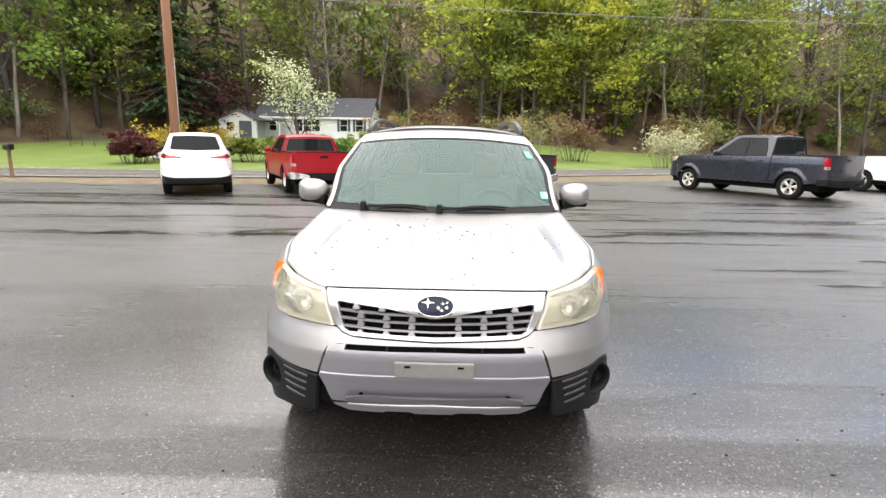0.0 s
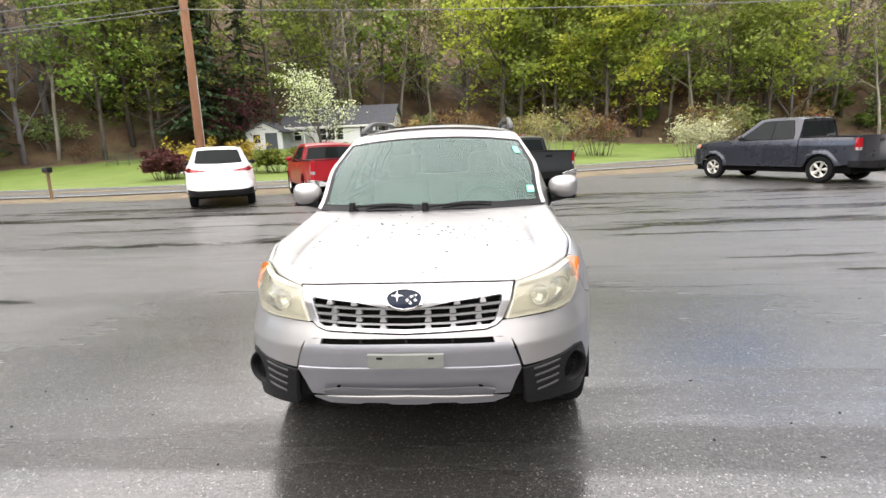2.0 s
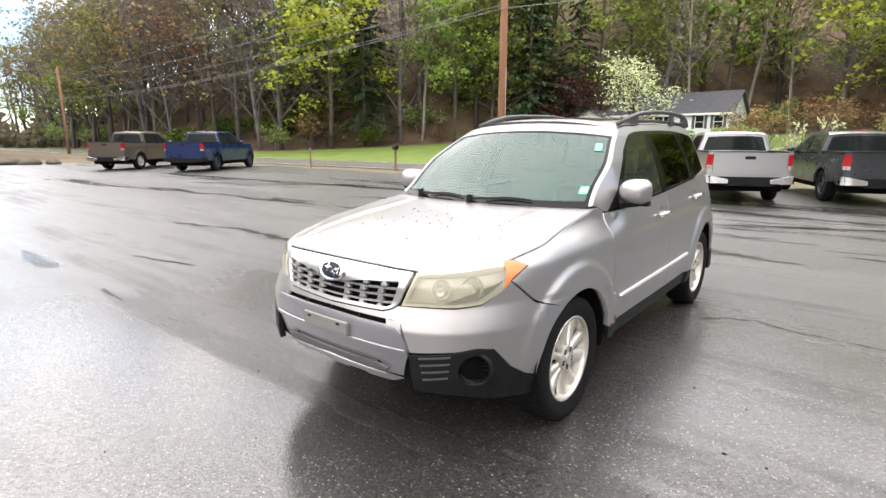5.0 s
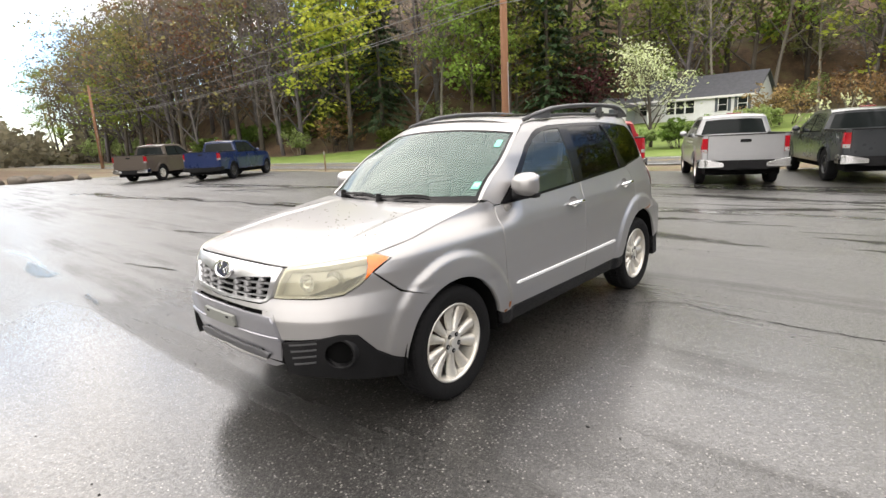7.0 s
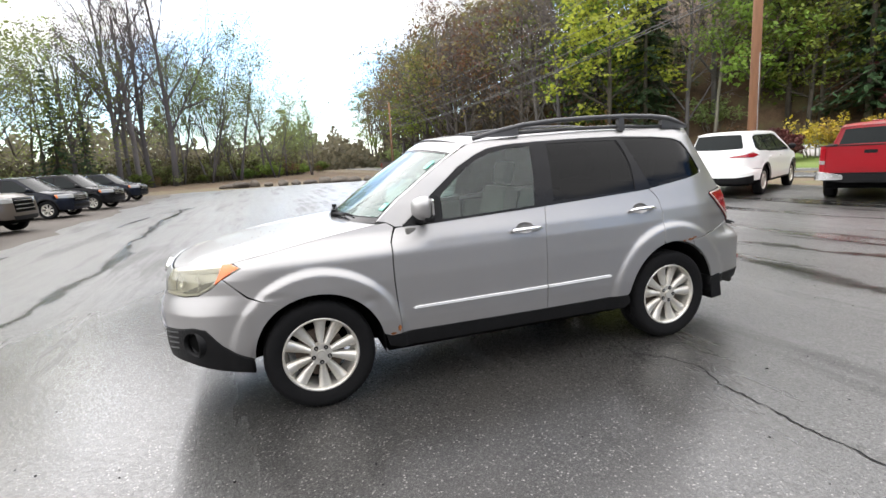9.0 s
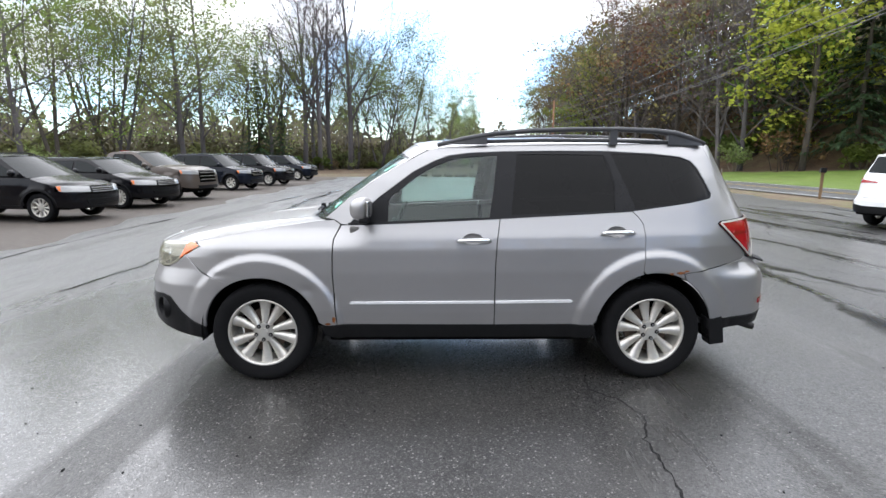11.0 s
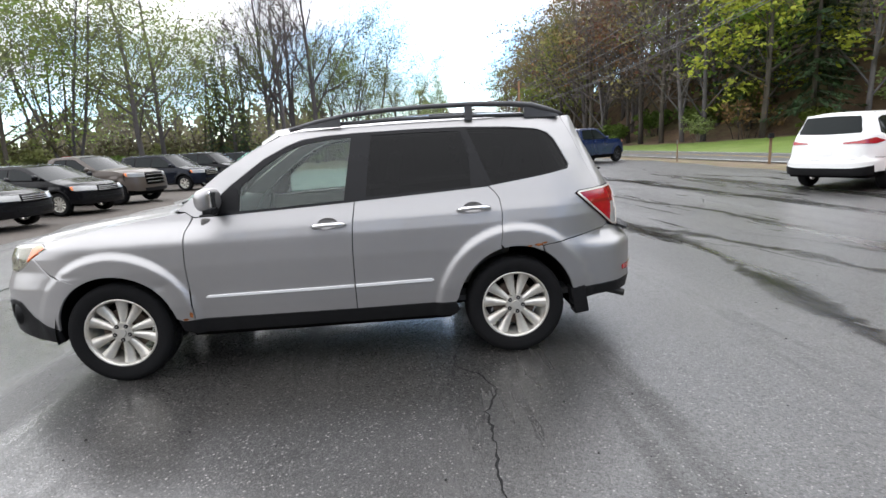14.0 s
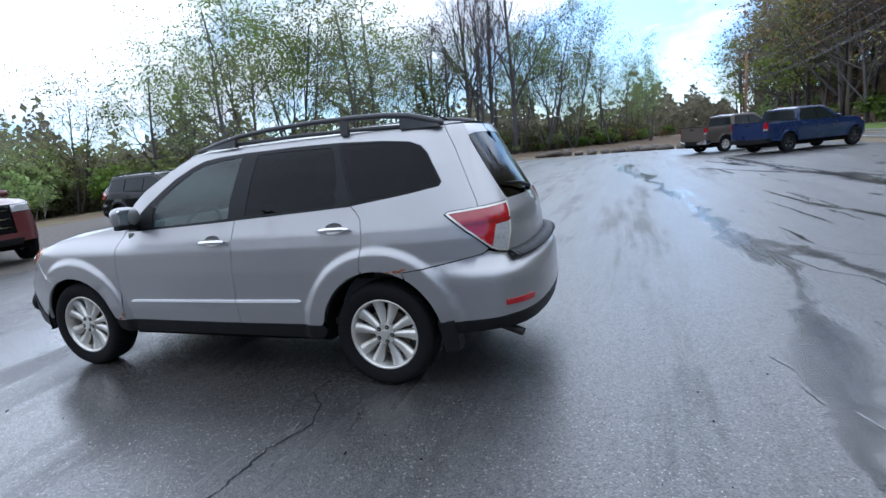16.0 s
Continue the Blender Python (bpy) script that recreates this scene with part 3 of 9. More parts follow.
def panel_mesh(name, points, normals, outer, holes=(), off=0.0, thick=0.012, grid=0.05, gap=0.0025, edge=0.03, mirror=False):
    """Cut a panel with holes out of a surface: skin with true normals and a turned-in rim."""
    outer = resample(shrink(outer, gap) if gap else outer, edge)
    if area2(outer) < 0:
        outer = outer[::-1]
    holes = [resample(h, edge) for h in holes]
    loops = [outer] + holes
    pts, edges = [], []
    for l in loops:
        k = len(pts)
        pts += l
        edges += [(k + i, k + (i + 1) % len(l)) for i in range(len(l))]
    o = np.array(outer)
    if grid:
        xs, ys = np.arange(o[:, 0].min() + grid / 2, o[:, 0].max(), grid), np.arange(o[:, 1].min() + grid / 2, o[:, 1].max(), grid)
        X, Y = (v.ravel() for v in np.meshgrid(xs, ys))
        ok = inside(shrink(outer, grid * 0.4), X, Y) if len(X) else np.zeros(0, bool)
        for h in holes:
            ok &= ~inside(shrink(h, -grid * 0.4), X, Y)
        pts += list(zip(X[ok], Y[ok]))
    from_cdt = cdt([Vector(p) for p in pts], edges, [], 0, 1e-5)
    v2, tris = np.array([tuple(v) for v in from_cdt[0]]), [tuple(f) for f in from_cdt[2]]
    T = np.array(tris)
    cen = v2[T].mean(1)
    ok = inside(outer, cen[:, 0], cen[:, 1])
    for h in holes:
        ok &= ~inside(h, cen[:, 0], cen[:, 1])
    T = T[ok]
    s, z = v2[:, 0], v2[:, 1]
    N = normals(s, z)
    P = points(s, z) + N * off
    if mirror:
        P, N = P * (-1, 1, 1), N * (-1, 1, 1)
        T = T[:, ::-1]
    count = {}
    for t in T:
        for a, b in ((t[0], t[1]), (t[1], t[2]), (t[2], t[0])):
            count[(a, b)] = 1
    rim = [e for e in count if (e[1], e[0]) not in count]
    verts, norms, fs = P.tolist(), N.tolist(), T.tolist()
    if thick:
        for a, b in rim:
            k = len(verts)
            n = np.cross(P[b] - P[a], N[a])
            n = n / max(np.linalg.norm(n), 1e-9)
            na, nb = N[a] * 0.75 + n * 0.6, N[b] * 0.75 + n * 0.6
            verts += [P[a].tolist(), P[b].tolist(), (P[b] - N[b] * thick).tolist(), (P[a] - N[a] * thick).tolist()]
            norms += [na.tolist(), nb.tolist(), n.tolist(), n.tolist()]
            fs.append((k + 1, k, k + 3, k + 2))
    used = sorted({i for f in fs for i in f})
    idx = {u: i for i, u in enumerate(used)}
    me = bpy.data.meshes.new(name)
    me.from_pydata([verts[u] for u in used], [], [[idx[i] for i in f] for f in fs])
    me.polygons.foreach_set("use_smooth", [True] * len(me.polygons))
    me.update()
    me.normals_split_custom_set_from_vertices([Vector(norms[u]).normalized() for u in used])
    return me


def grid_mesh(name, fn, us, vs, thick=0.0):
    """A patch fn(u, v), with normals from the patch itself."""
    P = [fn(u, v) for u in us for v in vs]
    n = len(vs)
    fs = [(i * n + j, (i + 1) * n + j, (i + 1) * n + j + 1, i * n + j + 1) for i in range(len(us) - 1) for j in range(n - 1)]
    return mesh_of(name, P, fs)


def lathe(profile, n=48, axis="X"):
    """Turn a profile of (radius, offset) about the x axis."""
    vs, fs, m = [], [], len(profile)
    for k in range(n):
        a = 2 * math.pi * k / n
        for r, o in profile:
            vs.append((o, r * math.cos(a), r * math.sin(a)))
    for k in range(n):
        k2 = (k + 1) % n
        for j in range(m - 1):
            fs.append((k * m + j, k * m + j + 1, k2 * m + j + 1, k2 * m + j))
    return vs, fs


M_TYRE = mat("tyre_rubber", (0.006, 0.006, 0.0065), 0.8, spec=0.2, var=0.2, scale=20, bump=0.3, bscale=120)
M_RIM = mat("cast_alloy", (0.62, 0.60, 0.55), 0.38, 0.7, var=0.1, scale=9, dirt=((0.25, 0.19, 0.12), 0.5))
M_RIM_DARK = mat("dark_alloy", (0.06, 0.06, 0.062), 0.35, 0.7, var=0.1, scale=9)
M_STEEL = mat("steel", (0.4, 0.39, 0.38), 0.35, 1.0, var=0.15, scale=12)
M_RUSTY = mat("brake_iron", (0.12, 0.09, 0.07), 0.6, 0.6, var=0.3, scale=20)
M_DARK_STEEL = mat("sooty_steel", (0.05, 0.048, 0.046), 0.5, 0.8, var=0.2, scale=20)
M_BLACK = mat("black_plastic", (0.007, 0.007, 0.0075), 0.5, spec=0.2, var=0.2, scale=12, bump=0.15, bscale=300)
# near black for slots, gaps and undersides: their shade is put into the colour
M_VOID = mat("cavity_shade_black", (0.004, 0.004, 0.004), 0.9, spec=0.1, var=0.1)
M_CHROME = mat("chrome", (0.8, 0.8, 0.8), 0.1, 1.0, var=0.03, scale=5, rvar=0.03)
M_GLOSS_BLACK = mat("gloss_black_trim", (0.005, 0.005, 0.006), 0.2, spec=0.22, var=0.1, scale=3)
G_CLEAR = glass_mat("clear_glass", (0.70, 0.85, 0.78), 0.84, 0.035, (0.42, 0.56, 0.5))
# the windscreen's pale green veil is glare on the glass, mixed in as colour
G_WIND = glass_mat("windscreen_glass", (0.64, 0.90, 0.80), 0.84, 0.11, (0.34, 0.62, 0.54))
G_DARK = glass_mat("privacy_glass", (0.5, 0.5, 0.5), 0.04, ior=1.29)
M_LENS_RED = mat("red_lens", (0.29, 0.006, 0.012), 0.12, var=0.15, scale=30, coat=1.0, rvar=0.03)
M_LENS_AMBER = mat("amber_lens", (0.75, 0.17, 0.02), 0.15, var=0.1, scale=30, coat=1.0, rvar=0.03)
M_LENS_CLEAR = mat("clear_lens", (0.30, 0.30, 0.29), 0.12, var=0.15, scale=40, coat=1.0, rvar=0.03)
M_WHITE_TEXT = mat("white_print", (0.8, 0.8, 0.78), 0.5, var=0.04)
M_SEAT = mat("grey_seat_cloth", (0.17, 0.165, 0.155), 0.85, var=0.1, scale=5)
M_DASH = mat("dash_plastic", (0.045, 0.046, 0.048), 0.6, var=0.1, scale=4)


def wheel(parent, x, y, z, r, rim_r, width, side, spokes=10, twin=False, rim_mat=None, fine=True, turn=0.0):
    """Tyre, rim with spokes, hub, nuts and brake; side is +1 for a wheel that faces +x."""
    rim_mat = rim_mat or M_RIM
    w = width / 2
    n = 56 if fine else 28
    prof = [(rim_r - 0.01, -w * 0.75), (rim_r + 0.012, -w * 0.85), (r * 0.86, -w), (r * 0.95, -w * 0.93), (r * 0.985, -w * 0.78), (r, -w * 0.55), (r * 1.002, 0),
            (r, w * 0.55), (r * 0.985, w * 0.78), (r * 0.95, w * 0.93), (r * 0.86, w), (rim_r + 0.012, w * 0.85), (rim_r - 0.01, w * 0.75)]
    vs, fs = lathe(prof, n)
    if fine:
        # tread blocks along both shoulders
        for k in range(54):
            a = 2 * math.pi * k / 54
            for o0, o1 in ((-0.8, -0.6), (-0.5, -0.1), (0.1, 0.5), (0.6, 0.8)):
                b = len(vs)
                ra = r * (0.985 if abs(o0 + o1) > 1 else 1.0)
                for da in (-0.035, 0.035):
                    for oo, rr in ((o0 * w, ra - 0.012), (o0 * w, ra + 0.001), (o1 * w, ra + 0.001), (o1 * w, ra - 0.012)):
                        vs.append((oo, rr * math.cos(a + da), rr * math.sin(a + da)))
                fs += [(b + 1, b + 5, b + 6, b + 2), (b, b + 4, b + 5, b + 1), (b + 2, b + 6, b + 7, b + 3), (b, b + 1, b + 2, b + 3), (b + 7, b + 6, b + 5, b + 4)]
    hold = part("wheel", mesh_of("tyre", vs, fs), M_TYRE, parent, "black treaded tyre on a spoked alloy rim")
    hold.location = (x, y, z)
    hold.rotation_euler = (turn, 0, 0 if side > 0 else math.pi)
    o = w * 0.8
    prof = [(rim_r, -w * 0.8), (rim_r + 0.004, o * 0.92), (rim_r + 0.007, o), (rim_r + 0.002, o + 0.006), (rim_r - 0.008, o + 0.003), (rim_r - 0.013, o - 0.02), (rim_r - 0.03, -w * 0.7)]
    vs, fs = lathe(prof, n)
    part("rim", mesh_of("rim", vs, fs), rim_mat, hold)
    sp_v, sp_f = [], []
    for k in range(spokes):
        a = 2 * math.pi * k / spokes + (0.045 if twin and k % 2 else 0) - (0.045 if twin and not k % 2 else 0)
        ca, sa = math.cos(a), math.sin(a)
        secs = []
        m = 6
        wid = (0.5 * 2 * math.pi / spokes) * (0.92 if fine else 0.75)
        for j in range(m):
            t = j / (m - 1)
            rr = 0.05 + (rim_r - 0.062) * t
            hw = 0.013 + (rim_r * wid * 0.62 - 0.013) * t ** 0.8
            dep = o - 0.02 - 0.022 * math.sin(math.pi * t * 0.7) + 0.018 * t
            secs.append((rr, hw, dep))
        for rr, hw, dep in secs:
            for tx, dz in ((-1, -0.026), (-0.82, -0.004), (0, 0.004), (0.82, -0.004), (1, -0.026)):
                yy, zz = rr, tx * hw
                sp_v.append((dep + dz, yy * ca - zz * sa, yy * sa + zz * ca))
        b = len(sp_v) - 5 * m
        for j in range(m - 1):
            for i in range(4):
                sp_f.append((b + j * 5 + i, b + j * 5 + i + 1, b + j * 5 + 5 + i + 1, b + j * 5 + 5 + i))
    part("spoke_ring", mesh_of("spoke_ring", sp_v, sp_f), rim_mat, hold)
    bm = bmesh.new()
    cyl(bm, (o - 0.05, 0, 0), (o - 0.012, 0, 0), 0.07, 0.066, 24)
    cyl(bm, (o - 0.02, 0, 0), (o - 0.002, 0, 0), 0.03, 0.027, 20)
    part("hub", bm, rim_mat, hold)
    if fine:
        for k in range(5):
            a = 2 * math.pi * (k + 0.5) / 5
            bm = bmesh.new()
            cyl(bm, (o - 0.035, 0.05 * math.cos(a), 0.05 * math.sin(a)), (o - 0.006, 0.05 * math.cos(a), 0.05 * math.sin(a)), 0.008, 0.007, 6)
            part("lug_nut", bm, M_STEEL, hold)
            bm = bmesh.new()
            cyl(bm, (o - 0.03, 0.05 * math.cos(a), 0.05 * math.sin(a)), (o - 0.009, 0.05 * math.cos(a), 0.05 * math.sin(a)), 0.0135, 0.0135, 12)
            part("lug_recess", bm, M_VOID, hold)
    bm = bmesh.new()
    cyl(bm, (-w * 0.2, 0, 0), (w * 0.1, 0, 0), rim_r * 0.66, None, 28)
    part("brake_disc", bm, M_RUSTY if fine else M_VOID, hold)
    return hold

# ---- the silver wagon in the middle of the lot ----
M_SILVER = mat("silver_paint", (0.355, 0.348, 0.345), 0.42, 0.85, var=0.03, scale=1.1, coat=0.6, rvar=0.04, dirt=((0.33, 0.32, 0.31), 0.35))
M_SILVER_LOW = mat("silver_bumper_paint", (0.27, 0.27, 0.295), 0.4, 0.75, var=0.05, scale=2, coat=0.7, rvar=0.05, dirt=((0.28, 0.27, 0.26), 0.4))
M_HAZE = mat("hazed_lens", (0.70, 0.68, 0.58), 0.3, var=0.12, scale=9, coat=1.0, rvar=0.05)
M_BOWL = mat("lamp_reflector", (0.72, 0.73, 0.70), 0.18, 0.8, var=0.1, scale=20)
M_MOULD = mat("bright_moulding", (0.78, 0.78, 0.78), 0.35, 0.4, var=0.04)
M_RUST = mat("rust", (0.24, 0.085, 0.025), 0.9, var=0.5, scale=40, bump=0.6, bscale=200)
M_SLOT_SHADE = mat("slot_shade_grey", (0.07, 0.07, 0.075), 0.5, var=0.1)
M_STICKER = mat("green_sticker", (0.17, 0.62, 0.45), 0.5, var=0.05)
M_AMBER = mat("orange_lamp_corner", (0.80, 0.15, 0.015), 0.15, var=0.12, scale=30, coat=1.0, rvar=0.03)
M_RAIL = mat("roof_rail_plastic", (0.045, 0.045, 0.047), 0.4, var=0.15, scale=12, bump=0.1, bscale=300)
M_GRILLE = mat("satin_grille_metal", (0.48, 0.48, 0.49), 0.32, 0.9, var=0.06, scale=6)
M_BARS = mat("dull_grille_bar", (0.26, 0.26, 0.265), 0.4, 0.7, var=0.1, scale=12)
M_PLATE = mat("bare_plate_bracket", (0.17, 0.175, 0.16), 0.5, var=0.12, scale=12)

CAR_PLAN = [(0, -2.272), (0.25, -2.262), (0.45, -2.228), (0.60, -2.16), (0.735, -2.03), (0.815, -1.84), (0.853, -1.6), (0.870, -1.3), (0.876, -0.8), (0.88, 0), (0.88, 0.8),
            (0.872, 1.3), (0.85, 1.7), (0.81, 1.95), (0.75, 2.08), (0.6, 2.19), (0.35, 2.25), (0, 2.27)]
CAR = Shell(CAR_PLAN,
            side=[(0.18, 0.07), (0.25, 0.045), (0.35, 0.02), (0.5, 0), (0.75, 0), (0.9, 0.012), (0.98, 0.03), (1.05, 0.055), (1.2, 0.105), (1.35, 0.165), (1.5, 0.245), (1.58, 0.30), (1.62, 0.36)],
            nose=[(0.18, 0.12), (0.25, 0.06), (0.32, 0.02), (0.45, 0), (0.66, 0), (0.72, 0.02), (0.78, 0.042), (0.865, 0.05), (0.93, 0.085), (0.965, 0.14), (1.02, 0.25)],
            tail=[(0.25, 0.08), (0.32, 0.03), (0.42, 0), (0.68, 0), (0.72, 0.02), (0.77, 0.09), (0.9, 0.10), (1.02, 0.13), (1.1, 0.17), (1.3, 0.28), (1.55, 0.42), (1.6, 0.46)],
            axles=(-1.3075, 1.3075), hub=0.335, arch=0.395, flare=0.024, flare_r=0.505, flare_w=0.055, shoulder=(0.92, -0.55, 0.06), rake=0.0105, blunt=0.04)
car = tagged(new("suv"), "silver wagon with dented fender and dark roof rails on asphalt", "car")
car.empty_display_size = 0.3


def cpanel(name, outer, material, holes=(), sides=(1, -1), label="", parent=None, **kw):
    obs = []
    for sd in sides:
        me = panel_mesh(name, CAR.points, CAR.normals, outer, holes, mirror=sd < 0, **kw)
        obs.append(part(name, me, material, parent or car, label))
    return obs if len(obs) > 1 else obs[0]


# openings and outlines, as (distance round the body, height)
HEADLAMP = [(0.495, 0.926), (0.56, 0.934), (0.70, 0.943), (0.9, 0.951), (1.06, 0.957), (1.128, 0.934), (1.0, 0.880), (0.93, 0.83), (0.83, 0.787), (0.70, 0.777), (0.56, 0.78), (0.43, 0.775)]
CORNER = [(0.486, 0.550), (0.70, 0.572), (0.79, 0.585), (0.875, 0.572), (0.925, 0.520), (0.975, 0.470), (1.07, 0.415), (1.150, 0.380), (1.152, 0.292), (0.95, 0.318), (0.72, 0.365), (0.505, 0.385)]
WINDOW_BAND = [(2.125, 1.066), (2.333, 1.246), (2.554, 1.406), (2.70, 1.478), (2.80, 1.513), (2.95, 1.530), (3.173, 1.537), (3.55, 1.539), (3.881, 1.534), (4.20, 1.515), (4.389, 1.493), (4.47, 1.462), (4.515, 1.415), (4.605, 1.24), (4.59, 1.215), (4.389, 1.184), (4.014, 1.139), (3.5, 1.117), (3.129, 1.101), (2.6, 1.082)]
GLASS_FRONT = [(2.39, 1.088), (2.40, 1.236), (2.576, 1.375), (2.70, 1.445), (2.81, 1.486), (2.95, 1.506), (3.125, 1.512), (3.062, 1.110)]
GLASS_REAR = [(3.205, 1.122), (3.255, 1.518), (3.55, 1.518), (3.845, 1.510), (3.885, 1.40), (3.9, 1.30), (3.895, 1.145)]
GLASS_QUARTER = [(4.04, 1.151), (3.975, 1.32), (3.905, 1.520), (4.20, 1.508), (4.385, 1.488), (4.43, 1.475), (4.468, 1.452), (4.508, 1.405), (4.585, 1.255), (4.590, 1.238), (4.578, 1.224), (4.55, 1.216), (4.385, 1.193)]
TAIL_LAMP = [(4.645, 1.026), (4.625, 1.045), (4.645, 1.057), (4.85, 1.066), (5.02, 1.073), (5.195, 1.078), (5.16, 0.99), (5.125, 0.90), (5.068, 0.792), (4.97, 0.806), (4.915, 0.829), (4.75, 0.94)]

# nose
cpanel("front_bumper", both([(0, 0.728), (0.34, 0.740), (0.385, 0.755), (0.415, 0.776), (0.56, 0.779), (0.70, 0.775), (0.83, 0.785), (0.93, 0.828), (1.0, 0.878), (1.035, 0.852), (1.15, 0.755)]
       + CAR.arc(0, 117, 174, n=10) + [(1.154, 0.383)] + CORNER[6:3:-1] + CORNER[3:0:-1] + [(0.490, 0.560), (0.46, 0.655), (0.445, 0.690), (0.40, 0.705), (0, 0.709)]), M_SILVER, sides=(1,), thick=0.02, grid=0.02, label="silver painted front bumper")


def leaned(s, z):
    """The bumper insert draws in towards its lower edge."""
    return CAR.points(s, z) - CAR.normals(s, z) * (0.24 * np.maximum(0.575 - z, 0) + 0.08 * np.clip(0.67 - z, 0, 0.095) + 0.018 * np.exp(-((z - 0.474) / 0.016) ** 4) * (1 - step01((np.abs(s) - 0.26) / 0.15)))[:, None]


def leaned_normals(s, z):
    e = 0.006
    n = np.cross(leaned(s + e, z) - leaned(s - e, z), leaned(s, z + e) - leaned(s, z - e))
    return n / np.maximum(np.linalg.norm(n, axis=-1, keepdims=True), 1e-9)


def lpanel(name, outer, material, label="", parent=None, **kw):
    return part(name, panel_mesh(name, leaned, leaned_normals, outer, **kw), material, parent or car, label)


lpanel("bumper_insert", both([(0, 0.690), (0.39, 0.684), (0.43, 0.680), (0.452, 0.65), (0.482, 0.565), (0.482, 0.545), (0.462, 0.494), (0.440, 0.405), (0.40, 0.390), (0.37, 0.378), (0.22, 0.378), (0.2, 0.387), (0.1, 0.387), (0.08, 0.378), (0, 0.378)]), M_SILVER_LOW,
       off=0.012, thick=0.07, grid=0.04, label="grey-silver lower bumper insert")
lpanel("bumper_crease", both([(0, 0.585), (0.47, 0.575), (0.478, 0.560), (0, 0.570)]), M_SILVER_LOW, off=0.022, thick=0.012, grid=0.03, gap=0)
# a raised dark grey strip: the shade of the lower recess, put into colour
lpanel("lower_slot", both([(0, 0.472), (0.375, 0.466), (0.36, 0.447), (0, 0.450)]), M_SLOT_SHADE, off=0.030, thick=0.03, gap=0, label="dark grey strip painted as the shade in the lower bumper slot")
lpanel("skid_lip", both([(0, 0.449), (0.36, 0.446), (0.355, 0.436), (0, 0.439)]), M_SILVER, off=0.034, thick=0.04, gap=0, label="bright lip under the lower slot")
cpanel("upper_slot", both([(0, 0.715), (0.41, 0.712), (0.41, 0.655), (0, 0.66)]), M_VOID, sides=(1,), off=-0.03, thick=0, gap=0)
cpanel("slot_end", [(0.365, 0.708), (0.44, 0.70), (0.45, 0.655), (0.375, 0.662)], M_SILVER, off=0.002, thick=0.02, gap=0)
for s_ in (-0.195, 0, 0.195):
    cpanel("slot_rib", [(s_ - 0.004, 0.712), (s_ + 0.004, 0.712), (s_ + 0.004, 0.668), (s_ - 0.004, 0.668)], M_BLACK, sides=(1,), off=-0.012, thick=0.02, gap=0)
fog_c = (0.785, 0.485)
fog_ring = [(fog_c[0] + 0.078 * math.cos(a), fog_c[1] + 0.070 * math.sin(a)) for a in np.linspace(0, 2 * math.pi, 26)[:-1]]
cpanel("corner_cladding", CORNER, M_BLACK, holes=[fog_ring], off=0.006, thick=0.03, grid=0.035, label="black plastic bumper corner")
for sd in (1, -1):
    ctr, n_ = CAR.at(*fog_c, -0.008), Vector(CAR.normals(np.array([fog_c[0]]), np.array([fog_c[1]]))[0])
    n_ = (n_ + Vector((0, -1.2, 0))).normalized()
    q = n_.to_track_quat("X", "Z").to_matrix().to_4x4()
    vs, fs = lathe([(0.08, -0.05), (0.08, -0.004), (0.074, 0.004), (0.066, 0.0), (0.06, -0.03), (0.055, -0.06), (0.0, -0.065)], 32)
    me = mesh_of("fog_bezel", [Matrix.Translation(ctr) @ q @ Vector(v) * 1.0 for v in vs], fs)
    ob = part("fog_bezel", me, M_BLACK, car, "black round blank fog lamp bezel")
    for k in range(5):
        bm = bmesh.new()
        w_ = 0.052 * math.cos(math.asin((k - 2) / 3.0))
        box(bm, (-0.075, -w_, (k - 2) * 0.019 - 0.003), (-0.045, w_, (k - 2) * 0.019 + 0.003), 0.002, Matrix.Translation(ctr) @ q)
        part("bezel_rib", bm, M_BLACK, ob)
    if sd < 0:
        for o in (ob, *ob.children):
            o.data.transform(Matrix.Diagonal((-1, 1, 1, 1)))
            o.data.flip_normals()
for k in range(4):
    z_ = 0.545 - k * 0.032
    cpanel("corner_louvre", [(0.535 + k * 0.006, z_), (0.675 - k * 0.004, z_ + 0.012), (0.675 - k * 0.004, z_ + 0.004), (0.535 + k * 0.006, z_ - 0.008)], M_RAIL, off=0.010, thick=0.012, gap=0, grid=0)
plate = lpanel("plate_bracket", rounded([(-0.158, 0.652), (0.158, 0.652), (0.158, 0.588), (-0.158, 0.588)], 0.008), M_PLATE, off=0.030, thick=0.018, gap=0, label="empty grey licence plate bracket")
for sx in (-0.105, 0.105):
    lpanel("bracket_slot", [(sx - 0.012, 0.642), (sx + 0.012, 0.642), (sx + 0.012, 0.632), (sx - 0.012, 0.632)], M_VOID, off=0.032, thick=0.004, gap=0, grid=0, parent=plate)
